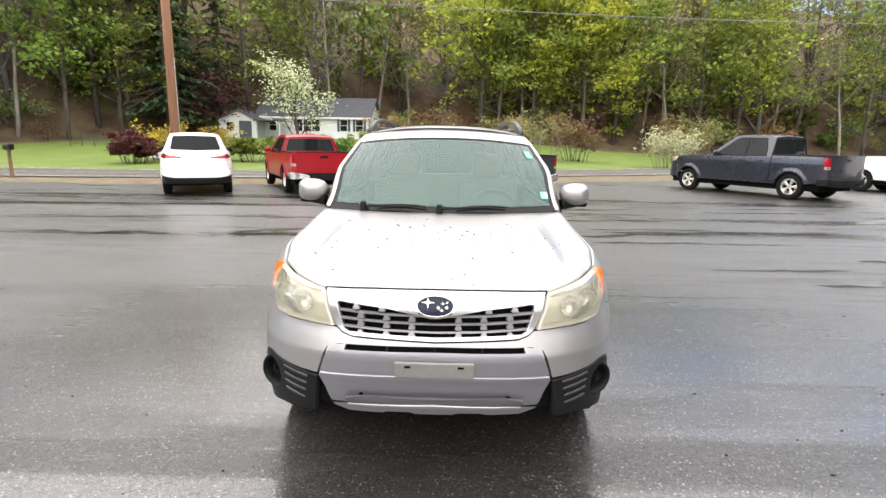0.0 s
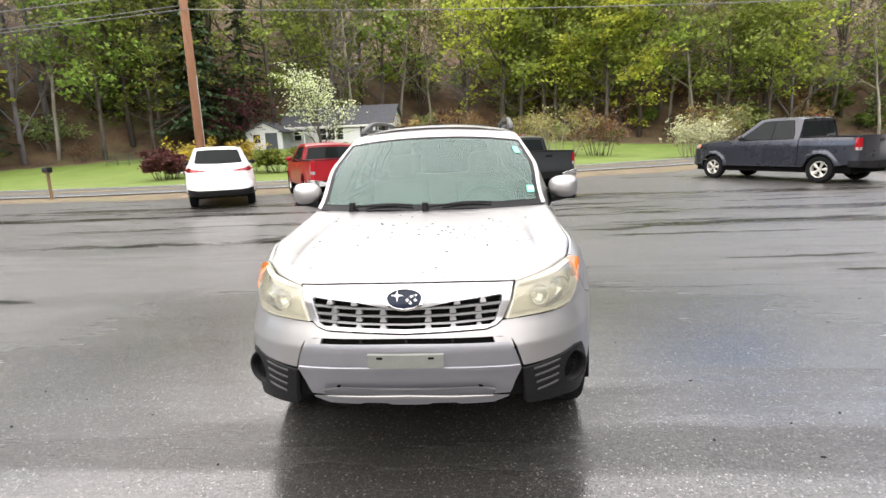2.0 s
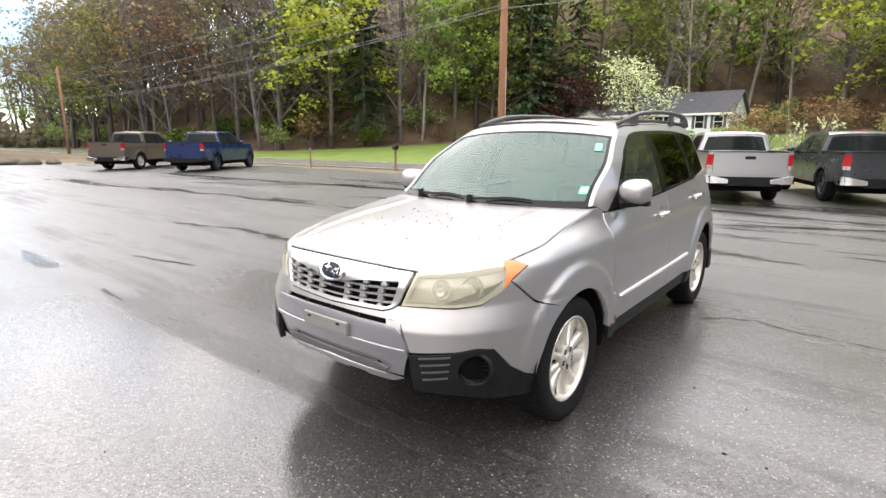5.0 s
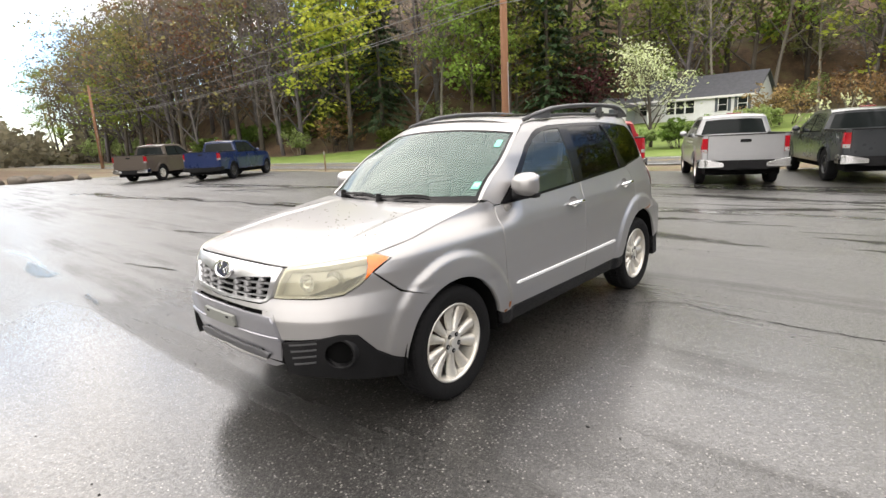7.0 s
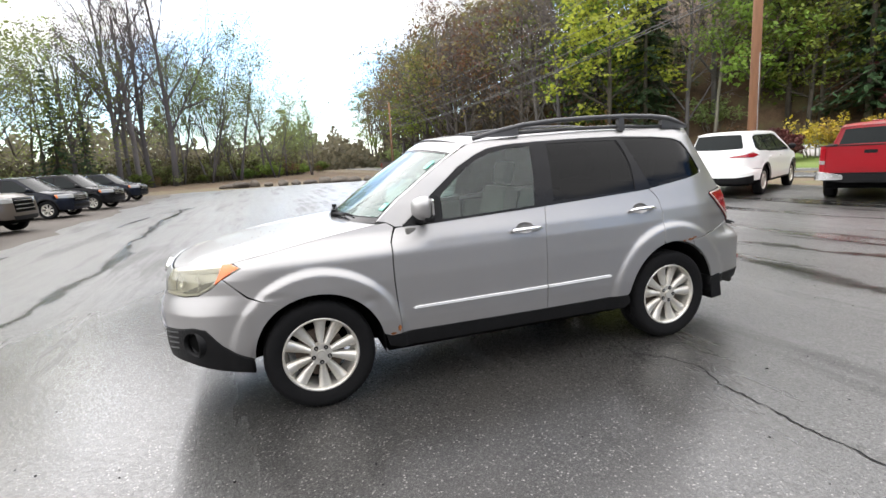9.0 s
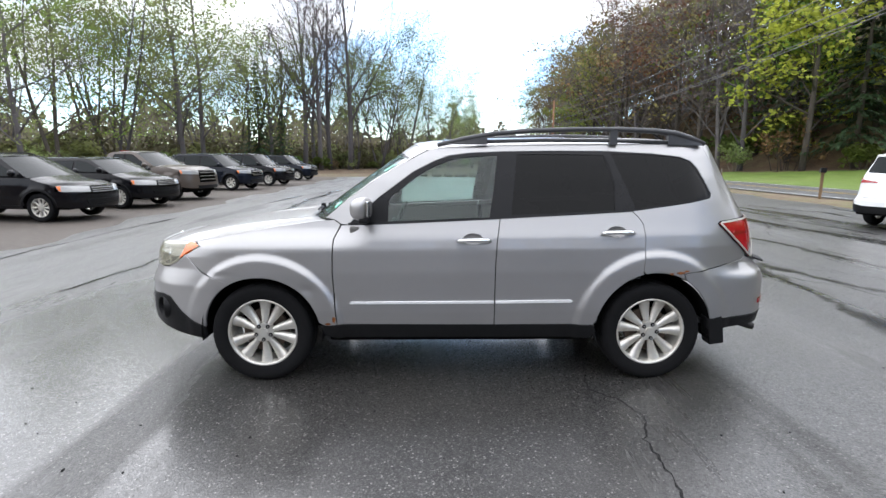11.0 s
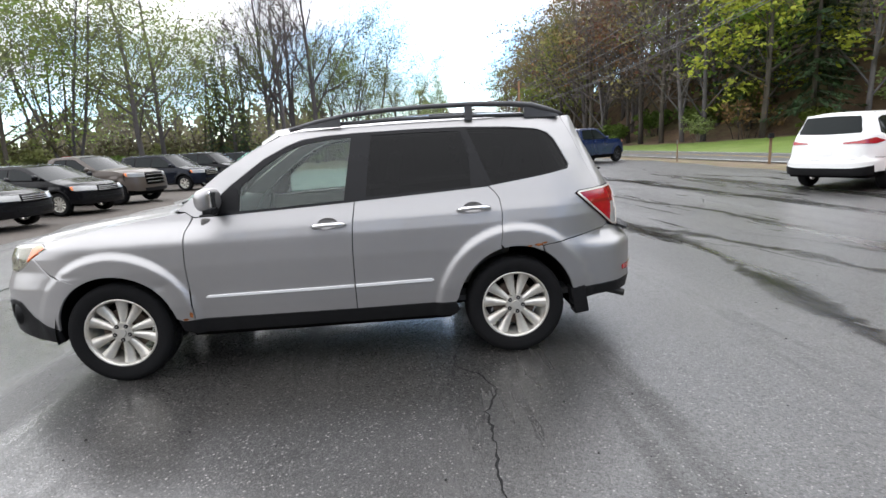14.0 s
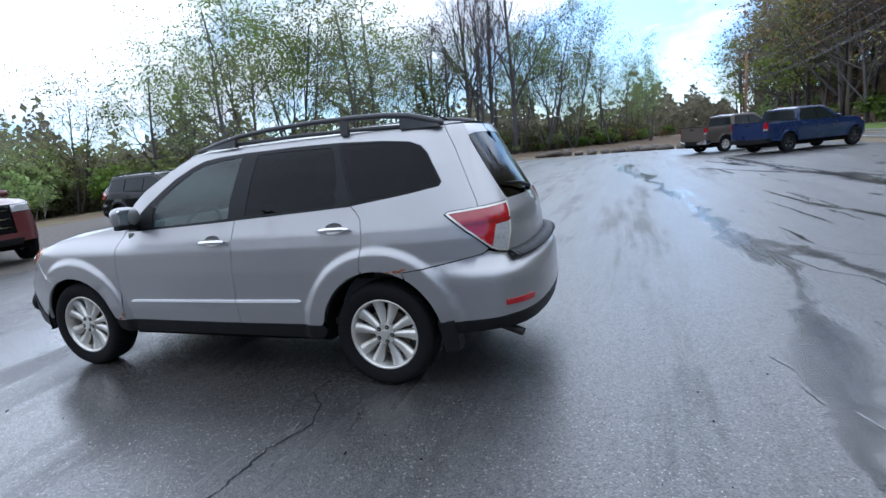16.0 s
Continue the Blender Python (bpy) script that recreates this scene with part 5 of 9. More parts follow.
def ring(name, us_, vs_, lift):
    """The outermost cells of a grid on the windscreen's surface."""
    n = len(vs_)
    return mesh_of(name, [windscreen(u, v) + Vector((0, -lift * 0.6, lift * 0.8)) for u in us_ for v in vs_],
                   [(i * n + j, (i + 1) * n + j, (i + 1) * n + j + 1, i * n + j + 1) for i in range(len(us_) - 1) for j in range(n - 1) if i in (0, len(us_) - 2) or j in (0, n - 2)])


me = ring("windshield_border", np.concatenate([[-0.968], np.linspace(-0.935, 0.935, 31), [0.968]]), np.concatenate([[0], np.linspace(0.06, 0.83, 15), [0.852]]), 0.0015)
part("windshield_border", me, M_GLOSS_BLACK, car, "black windshield border")
for sd in (1, -1):
    me = grid_mesh("windshield_pillar", lambda u, v: windscreen(sd * (0.966 + 0.034 * u), v) + Vector((0, -0.003, 0.004)), np.linspace(0, 1, 4) if sd > 0 else np.linspace(1, 0, 4), np.linspace(0.01, 1, 17))
    part("windshield_pillar", me, M_SILVER, car)
me = grid_mesh("roof_header", lambda u, v: windscreen(u * 0.97, 0.85 + 0.152 * v) + Vector((0, -0.003, 0.004)), np.linspace(-1, 1, 33), np.linspace(0, 1, 7))
part("roof_header", me, M_SILVER, car)
bm = bmesh.new()
me = grid_mesh("cowl", lambda u, v: windscreen(u * 0.97, 0.06 * v) + Vector((0, -0.085 * (1 - v), 0.004 - 0.03 * math.sin(math.pi * v) - 0.03 * (1 - v))), np.linspace(-1, 1, 31), np.linspace(0, 1, 5))
part("cowl", me, M_BLACK, car, "black plastic cowl")
for a, b, c in ((-0.02, 0.42, 0.008), (-0.66, -0.25, 0.008)):
    pts = [windscreen(a + (b - a) * t, 0.02 + c * math.sin(math.pi * t) * 1.2 + 0.015 * t) + Vector((0, -0.02, 0.018)) for t in np.linspace(0, 1, 9)]
    vs, fs = sweep(pts, [0.007] * 9, 6)
    wp = part("wiper", mesh_of("wiper", vs, fs), M_BLACK, car, "black wiper arm and blade")
    pts = [windscreen(b - 0.30 + 0.42 * t, 0.045 + 0.018 * math.sin(math.pi * t * 0.9)) + Vector((0, -0.012, 0.010)) for t in np.linspace(0, 1, 9)]
    vs, fs = sweep(pts, [0.005] * 9, 5)
    part("blade", mesh_of("blade", vs, fs), M_BLACK, wp)
    p0 = windscreen(a, 0.03) + Vector((0, -0.02, 0.015))
    bm = bmesh.new()
    cyl(bm, p0 - Vector((0, 0, 0.03)), p0 + Vector((0, 0, 0.025)), 0.024, 0.018, 14)
    part("pivot", bm, M_BLACK, wp)
# stickers inside the glass
def sticker(u0, v0, u1, v1, material, name, label):
    me_ = grid_mesh(name, lambda u, v: windscreen(u, v) + Vector((0, -0.006, 0.004)), np.linspace(u0, u1, 4), np.linspace(v0, v1, 4))
    return part(name, me_, material, car, label)


sticker(0.87, 0.135, 0.935, 0.215, M_STICKER, "sticker", "green inspection sticker with white number")
sticker(0.84, 0.63, 0.90, 0.72, M_STICKER, "sticker", "pale green windshield sticker")
cu = bpy.data.curves.new("sticker_number", "FONT")
cu.body, cu.size, cu.align_x = "10", 0.045, "CENTER"
tx = new("sticker_number", cu)
dg = bpy.context.evaluated_depsgraph_get()
tmesh = bpy.data.meshes.new_from_object(tx.evaluated_get(dg))
bpy.data.objects.remove(tx)
o_, ux, vx = windscreen(0.902, 0.15), windscreen(0.93, 0.15) - windscreen(0.87, 0.15), windscreen(0.9, 0.2) - windscreen(0.9, 0.15)
ux.normalize(), vx.normalize()
nx_ = ux.cross(vx)
Mt = Matrix((ux, vx, nx_)).transposed().to_4x4()
tmesh.transform(Matrix.Translation(o_ + nx_ * 0.014) @ Mt)
tmesh.materials.clear()
part("sticker_number", tmesh, M_WHITE_TEXT, car)

RE = [(2.65, 1.549), (2.79, 1.569), (3.1, 1.579), (3.56, 1.586), (4.1, 1.583), (4.45, 1.579), (4.607, 1.577)]
re_ = np.array(RE)


def roof(u, v):
    s = 2.65 + (4.607 - 2.65) * v
    e = CAR.at(s, float(np.interp(s, re_[:, 0], re_[:, 1])), -0.001)
    w = abs(u)
    k = 1 - w ** 2.4
    bow = -0.115 * float(step01(1 - v / 0.35)) + 0.125 * float(step01((v - 0.75) / 0.25))
    z = e.z + k * (0.058 - 0.041 * float(step01((v - 0.8) / 0.2)))
    return Vector((math.copysign(w * e.x, u), e.y + bow * k, z))


me = grid_mesh("roof", roof, np.linspace(-1, 1, 33), np.linspace(0, 1, 30))
part("roof", me, M_SILVER, car, "silver roof")
me = grid_mesh("sunroof", lambda u, v: roof(u * 0.66, 0.10 + 0.42 * v) + Vector((0, 0, 0.006)), np.linspace(-1, 1, 17), np.linspace(0, 1, 12))
part("sunroof", me, M_GLOSS_BLACK, car, "large dark glass sunroof")
for sd in (1, -1):
    rp = [(-0.14, 1.582), (0.05, 1.622), (0.25, 1.656), (0.5, 1.674), (0.8, 1.681), (1.1, 1.679), (1.35, 1.668), (1.50, 1.650), (1.60, 1.622), (1.72, 1.580)]
    xs_ = [0.575, 0.578, 0.58, 0.582, 0.582, 0.58, 0.572, 0.562, 0.553, 0.54]
    vs, fs = sweep([(sd * x, y, z + 0.0105 * y) for (y, z), x in zip(rp, xs_)], [0.018, 0.022, 0.021, 0.020, 0.020, 0.021, 0.023, 0.026, 0.026, 0.02], 10, squash=(0.9, 0.85))
    rail = part("roof_rail", mesh_of("roof_rail", vs, fs), M_RAIL, car, "dark grey plastic roof rail")
    for y0, y1 in ((-0.12, 0.20), (1.04, 1.09), (1.45, 1.70)):
        pts_t = [(y, float(np.interp(y, [p[0] for p in rp], [p[1] for p in rp]))) for y in np.linspace(y0, y1, 6)]
        vs, fs = [], []
        for y, z in pts_t:
            x = float(np.interp(y, [p[0] for p in rp], xs_))
            z += 0.0105 * y
            vs += [(sd * (x - 0.014), y, z - 0.004), (sd * (x + 0.015), y, z - 0.004), (sd * (x + 0.022), y, 1.585), (sd * (x - 0.02), y, 1.585)]
        for k in range(5):
            fs += [(4 * k + i, 4 * k + (i + 1) % 4, 4 * k + 4 + (i + 1) % 4, 4 * k + 4 + i) for i in range(4)]
        fs += [(0, 1, 2, 3), (20, 21, 22, 23)]
        me = mesh_of("rail_foot", vs, fs, False)
        part("rail_foot", me, M_RAIL, rail)
    vs, fs = sweep([(sd * 0.563, y, z) for y, z in ((0.2, 1.606), (0.6, 1.617), (1.05, 1.616), (1.5, 1.604))], 0.014, 6)
    part("rail_base", mesh_of("rail_base", vs, fs), M_RAIL, rail)
vs, fs = sweep([(0.12, 1.62, 1.635), (0.12, 1.50, 1.70), (0.12, 1.40, 1.755)], [0.008, 0.004, 0.003], 6)
part("antenna", mesh_of("antenna", vs, fs), M_BLACK, car)

# mirrors
for sd in (1, -1):
    bm = bmesh.new()
    bmesh.ops.create_uvsphere(bm, u_segments=28, v_segments=18, radius=1.0)
    for v in bm.verts:
        x, y, z = v.co
        y2 = y * 0.095 if y < 0 else y * 0.03
        sx = abs(x) ** 0.75 * (1 if x > 0 else -1)
        sz = abs(z) ** 0.7 * (1 if z > 0 else -1)
        v.co = (sx * 0.098, y2, sz * 0.074 * (1 + 0.12 * x))
    bmesh.ops.transform(bm, matrix=Matrix.Translation((0.892, -0.60, 1.172)) @ pose(0, 0, 0, 0, 0, -12), verts=bm.verts)
    if sd < 0:
        bmesh.ops.transform(bm, matrix=Matrix.Diagonal((-1, 1, 1, 1)), verts=bm.verts)
        bmesh.ops.reverse_faces(bm, faces=bm.faces)
    mir = part("side_mirror", smooth_all(bm), M_SILVER, car, "silver mirror housing")
    bm = bmesh.new()
    cyl(bm, (sd * 0.80, -0.62, 1.10), (sd * 0.90, -0.595, 1.11), 0.035, 0.03, 12)
    box(bm, (sd * 0.892 - 0.085, -0.635, 1.088), (sd * 0.892 + 0.085, -0.575, 1.122), 0.012)
    part("mirror_foot", bm, M_BLACK, mir)
    bm = bmesh.new()
    box(bm, (sd * 0.892 - 0.078, -0.588, 1.128), (sd * 0.892 + 0.078, -0.571, 1.228), 0.01)
    part("mirror_glass", bm, M_CHROME, mir)

# inner skin behind the gaps, wheel wells and floor, near black: their shade is in the colour
for sd in (1, -1):
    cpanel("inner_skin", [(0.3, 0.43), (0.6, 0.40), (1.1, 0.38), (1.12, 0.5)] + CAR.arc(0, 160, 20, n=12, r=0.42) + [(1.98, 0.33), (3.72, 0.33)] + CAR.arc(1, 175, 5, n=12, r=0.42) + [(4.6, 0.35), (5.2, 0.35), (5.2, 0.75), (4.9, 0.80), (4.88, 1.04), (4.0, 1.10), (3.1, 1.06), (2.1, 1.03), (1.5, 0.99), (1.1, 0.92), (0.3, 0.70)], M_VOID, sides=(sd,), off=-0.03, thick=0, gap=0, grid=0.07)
    for yc in (-1.3075, 1.3075):
        vs, fs = [], []
        for a in np.linspace(-0.15, math.pi + 0.15, 25):
            for r_, x_ in ((0.40, 0.855), (0.405, 0.56), (0.05, 0.558)):
                vs.append((sd * x_, yc + r_ * math.cos(a), 0.345 + r_ * math.sin(a)))
        fs = [(3 * k + i, 3 * k + i + 1, 3 * k + i + 4, 3 * k + i + 3) for k in range(24) for i in (0, 1)]
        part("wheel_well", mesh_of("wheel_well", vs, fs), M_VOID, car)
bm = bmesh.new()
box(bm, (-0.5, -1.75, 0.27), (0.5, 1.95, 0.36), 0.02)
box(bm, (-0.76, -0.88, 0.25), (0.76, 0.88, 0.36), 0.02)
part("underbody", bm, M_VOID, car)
TURN = [0.3, 0.9, 0.55, 1.2]
k = 0
for yc in (-1.3075, 1.3075):
    for sd in (1, -1):
        wheel(car, sd * 0.755, yc, 0.335, 0.335, 0.226, 0.215, sd, 10, twin=True, turn=TURN[k])
        k += 1

# cabin
bm = bmesh.new()
box(bm, (-0.74, -0.7, 0.36), (0.74, 1.95, 0.40), 0.01)
part("cabin_floor", bm, M_DASH, car)
me = grid_mesh("dashboard", lambda u, v: Vector((u * 0.74, -1.0 + 0.42 * v, 1.035 + 0.05 * math.sin(math.pi * v) - 0.30 * max(0, v - 0.75) * 2 + 0.025 * math.exp(-((u - 0.45) / 0.25) ** 2) * v)), np.linspace(-1, 1, 17), np.linspace(0, 1, 9))
part("dashboard", me, M_DASH, car, "dark grey dashboard")
vs, fs = [], []
for k in range(33):
    a = 2 * math.pi * k / 32
    vs.append(Vector((0.36 + 0.185 * math.cos(a), -0.44 + 0.07 * math.sin(a), 1.0 + 0.17 * math.sin(a))))
tv, tf = sweep(vs, 0.016, 8)
sw = part("steering_wheel", mesh_of("steering_wheel", tv, tf), M_DASH, car)
bm = bmesh.new()
box(bm, (0.26, -0.475, 0.95), (0.46, -0.445, 1.05), 0.012)
part("wheel_boss", bm, M_DASH, sw)


def seat(x, y, w, bench=False):
    bm_ = bmesh.new()
    box(bm_, (x - w / 2, y - 0.26, 0.45), (x + w / 2, y + 0.26, 0.66), 0.05)
    st_ = part("seat", bm_, M_SEAT, car, "grey cloth seat")
    bm_ = bmesh.new()
    box(bm_, (x - w / 2, -0.07, 0), (x + w / 2, 0.07, 0.62), 0.05, Matrix.Translation((0, y + 0.24, 0.58)) @ pose(0, 0, 0, -14))
    part("backrest", bm_, M_SEAT, st_)
    for hx in ((x,) if not bench else (x - w / 3.2, x + w / 3.2)):
        bm_ = bmesh.new()
        box(bm_, (hx - 0.13, -0.05, 0.64), (hx + 0.13, 0.05, 0.84), 0.045, Matrix.Translation((0, y + 0.24, 0.58)) @ pose(0, 0, 0, -14))
        cyl(bm_, (hx - 0.05, y + 0.40, 1.15), (hx - 0.05, y + 0.42, 1.28), 0.007, None, 8)
        cyl(bm_, (hx + 0.05, y + 0.40, 1.15), (hx + 0.05, y + 0.42, 1.28), 0.007, None, 8)
        part("headrest", bm_, M_SEAT, st_)


seat(0.37, 0.12, 0.5), seat(-0.37, 0.12, 0.5), seat(0, 0.98, 1.3, True)
bm = bmesh.new()
box(bm, (-0.10, -0.42, 1.46), (0.10, -0.40, 1.52), 0.01)
part("rear_view_mirror", bm, M_BLACK, car)
me = grid_mesh("headliner", lambda u, v: roof(u * 0.95, v) - Vector((0, 0, 0.035)), np.linspace(-1, 1, 15), np.linspace(0.03, 0.97, 12))
part("headliner", me, M_SEAT, car)
for sd in (1, -1):
    for y0, y1 in ((-0.72, 0.26), (0.3, 0.86)):
        bm = bmesh.new()
        box(bm, (sd * 0.79 - 0.025, y0, 0.45), (sd * 0.79 + 0.02, y1, 1.05), 0.02)
        part("door_card", bm, M_SEAT, car)

# ---- the other vehicles ----


def vehicle(spec, colour, label, name, category):
    """A parked car, wagon or pickup: spec gives its side-view lines in metres, nose towards -y, between the axles at y = 0."""
    S_ = spec
    r, hub = S_["wheel"], S_["wheel"]
    ya, yb, y0, y1, hw = -S_["base"] / 2, S_["base"] / 2, S_["nose"], S_["tail"], S_["half"]
    zb, zr, zh0, zh1, yw0, yw1 = S_["belt"], S_["roof"], S_["hood"][0], S_["hood"][1], S_["screen"][0], S_["screen"][1]
    pickup = S_.get("bed") is not None
    plan = [(0, y0), (hw * 0.45, y0 + 0.03), (hw * 0.75, y0 + 0.12), (hw * 0.92, y0 + 0.32), (hw * 0.985, y0 + 0.7), (hw, y0 + 1.2), (hw, 0), (hw, y1 - 1.0)]
    plan += [(hw * 0.99, y1 - 0.4), (hw * 0.97, y1 - 0.12), (hw * 0.90, y1 - 0.03), (hw * 0.5, y1 - 0.005), (0, y1)] if pickup else [(hw * 0.975, y1 - 0.6), (hw * 0.92, y1 - 0.28), (hw * 0.78, y1 - 0.09), (hw * 0.45, y1 - 0.01), (0, y1)]
    tum = S_.get("tumble", 0.42)
    side = [(0.2, 0.06), (0.35, 0.02), (0.5, 0), (zb - 0.2, 0.0), (zb, 0.035), (zb + 0.1, 0.07), (zr - 0.05, 0.07 + (zr - zb - 0.15) * tum), (zr + 0.05, 0.13 + (zr - zb - 0.1) * tum)]
    nose = [(0.2, 0.1), (0.3, 0.03), (0.45, 0), (0.65, 0.0), (zh0 - 0.05, 0.05), (zh0, 0.12), (zh0 + 0.1, 0.3)]
    zt = S_.get("gate", 0.95)
    tail = [(0.2, 0.08), (0.4, 0.0), (3.0, 0.0)] if pickup else [(0.2, 0.1), (0.35, 0.02), (0.45, 0), (0.62, 0), (0.7, 0.05), (zt, 0.07), (zb + 0.05, 0.12), (zr, 0.12 + (zr - zb) * S_.get("slope", 0.5)), (zr + 0.1, 0.2 + (zr - zb) * S_.get("slope", 0.5))]
    sh = Shell(plan, side, nose, tail, (ya, yb), hub, r + 0.055, flare=0.03 if pickup else 0.02, flare_r=r + 0.09, nose_y=(y0 + 0.25, 0.5), tail_y=(y1 - 0.25, 0.22) if pickup else (y1 - 0.75, 0.5))
    th = tagged(new(name), label, category)
    pm = colour

    def pan(nm, outer, m, holes=(), sides=(1, -1), lab="", parent=None, yz=True, **kw):
        kw.setdefault("grid", 0.075)
        kw.setdefault("edge", 0.07)
        conv = (lambda P: [(sh.sy(a), b) for a, b in P]) if yz else (lambda P: P)
        out = [part(nm, panel_mesh(nm, sh.points, sh.normals, conv(outer), [conv(h) for h in holes], mirror=sd < 0, **kw), m, parent or th, lab) for sd in sides]
        return out[0]

    def arc(i, a0, a1, n=9):
        return [(ys, z) for ys, z in ((sh.axles[i] + sh.arch * math.cos(radians(a)), hub + sh.arch * math.sin(radians(a))) for a in np.linspace(a0, a1, n))]

    sf, sr = sh.sxf, sh.sxr
    low, sill = S_.get("low", 0.3), S_.get("sill", 0.38)
    yB, yC = S_["pillars"][0], S_["pillars"][1]
    yend = S_["bed"] if pickup else None
    # nose
    lam = S_.get("lamp", (0.14, 0.5))
    zl0, zl1 = zh0 - 0.05 - lam[0], zh0 - 0.045
    s_l, s_o = sf(hw * lam[1]), sh.sy(y0 + 0.55)
    pan("front_bumper", both([(0, 0.62), (s_l, 0.62), (s_l, zl0 - 0.01), (s_o, zl0 + 0.02), (sh.sy(ya - sh.arch * 0.95), hub + 0.2), (sh.sy(ya - sh.arch), hub), (sh.sy(ya - sh.arch), low + 0.05), (sf(hw * 0.8), low), (0, low)]), S_.get("bumper", pm), sides=(1,), yz=False, thick=0.03)
    gr = pan("grille", both([(0, zl1), (s_l - 0.02, zl1), (s_l - 0.03, 0.63), (0, 0.63)]), S_.get("grille", M_GLOSS_BLACK), sides=(1,), yz=False, thick=0.03, off=-0.01)
    for k in range(3):
        zc = 0.66 + (zl1 - 0.68) * (k + 0.5) / 3
        pan("grille_bar", both([(0, zc + 0.007), (s_l - 0.05, zc + 0.007), (s_l - 0.05, zc - 0.007), (0, zc - 0.007)]), S_.get("bars", M_RIM), sides=(1,), yz=False, thick=0.02, off=0.012, gap=0, parent=gr)
    pan("intake", both([(0, 0.52), (sf(hw * 0.6), 0.52), (sf(hw * 0.55), 0.40), (0, 0.40)]), M_BLACK, sides=(1,), yz=False, thick=0.01, off=0.006, gap=0)
    for sd in (1, -1):
        hl = pan("headlight", [(s_l, zl1), (s_o - 0.06, zl1 + 0.02), (s_o, zl1), (s_o - 0.08, zl0 + 0.02), (s_l, zl0)], M_LENS_CLEAR, sides=(sd,), yz=False, thick=0.02, lab="clear headlight")
        pan("turn_signal", [(s_o - 0.10, zl1 + 0.01), (s_o - 0.01, zl1), (s_o - 0.08, zl0 + 0.03), (s_o - 0.13, zl0 + 0.02)], M_LENS_AMBER, sides=(sd,), yz=False, thick=0.012, off=0.004, parent=hl)
    # sides
    hood_line = [(y0 + 0.57, zh0 - 0.03), (ya, zh0 + (zh1 - zh0) * 0.55), (yw0 - 0.08, zh1)]
    yd = S_.get("door", yw0 + 0.12)
    pan("front_fender", hood_line + [(yd, zb), (yd - 0.04, zb - 0.2), (yd - 0.02, sill), (ya + sh.arch, sill)] + arc(0, 5, 150) + [(ya - sh.arch * 0.95, hub + 0.22), (y0 + 0.57, zl0 + 0.02)], pm, thick=0.03)
    if pickup:
        rear_door_end = yend - 0.12
        pan("door", [(yd, zb - 0.01), (yB, zb), (yB, sill), (yd - 0.02, sill), (yd - 0.04, zb - 0.2)], pm, thick=0.02)
        pan("rear_door", [(yB, zb), (rear_door_end, zb + 0.01), (rear_door_end, sill), (yB, sill)], pm, thick=0.02)
        topband = [(yd - 0.02, zb + 0.01), (yd - 0.12, zh1 + 0.02), (yw0, zh1 + 0.03), (yw1, zr - 0.05), (yw1 + 0.25, zr - 0.01), (yend - 0.25, zr - 0.02), (yend - 0.02, zr - 0.09), (yend, zb + 0.2), (yend, sill + 0.05), (rear_door_end, sill), (rear_door_end, zb + 0.01)]
        wind = [(yd + 0.02, zb + 0.015), (yw1 + 0.12, zr - 0.11), (yw1 + 0.35, zr - 0.085), (yend - 0.28, zr - 0.095), (yend - 0.16, zb + 0.2), (yend - 0.15, zb + 0.03), (rear_door_end, zb + 0.02)]
        pan("cab_side", topband + wind[::-1], pm, thick=0.03, gap=0.001, edge=0.06)
        zbed = S_["rail"]
        pan("bed_side", [(yend + 0.02, zbed), (y1 - 0.16, zbed), (y1 - 0.14, 0.62), (y1 - 0.16, 0.55), (yb + sh.arch + 0.03, 0.5)] + arc(1, 12, 168, 13) + [(yb - sh.arch - 0.02, sill + 0.02), (yend + 0.02, sill + 0.02)], pm, thick=0.05, lab="painted pickup bed side")
        pan("sill", [(ya + sh.arch + 0.02, sill), (yb - sh.arch - 0.02, sill), (yb - sh.arch - 0.02, low), (ya + sh.arch + 0.02, low)], S_.get("sill_mat", pm), thick=0.03, off=-0.015)
    else:
        pan("door", [(yd, zb - 0.01), (yB, zb), (yB, sill), (yd - 0.02, sill), (yd - 0.04, zb - 0.2)], pm, thick=0.02)
        pan("rear_door", [(yB, zb), (yC, zb + 0.02), (yC, zb - 0.2)] + arc(1, 95, 172, 8) + [(yb - sh.arch - 0.03, sill), (yB, sill)], pm, thick=0.02)
        yq = S_["quarter"]
        wind = [(yd + 0.02, zb + 0.015), (yw1 + 0.12, zr - 0.11), (yw1 + 0.35, zr - 0.085), (yq - 0.35, zr - 0.10), (yq - 0.08, zr - 0.16), (yq, zb + 0.12), (yq - 0.12, zb + 0.06), (yC, zb + 0.035)]
        quarter = [(yd - 0.02, zb + 0.01), (yd - 0.12, zh1 + 0.02), (yw0, zh1 + 0.03), (yw1, zr - 0.05), (yw1 + 0.25, zr - 0.01), (yq - 0.2, zr - 0.02), (y1 - 0.5 - 0.25, zr - 0.04), (y1 - 0.42, zb + 0.08), (y1 - 0.62, zb - 0.04), (y1 - 0.38, 0.72), (yb + sh.arch * 0.75, 0.70)] + arc(1, 45, 95, 6) + [(yC, zb - 0.2), (yC, zb + 0.02)]
        pan("body_side", quarter + wind[::-1], pm, thick=0.03, gap=0.001, edge=0.06)
        pan("sill", [(ya + sh.arch + 0.02, sill), (yb - sh.arch - 0.02, sill), (yb - sh.arch - 0.02, low), (ya + sh.arch + 0.02, low)], S_.get("sill_mat", M_BLACK), thick=0.03, off=0.0)
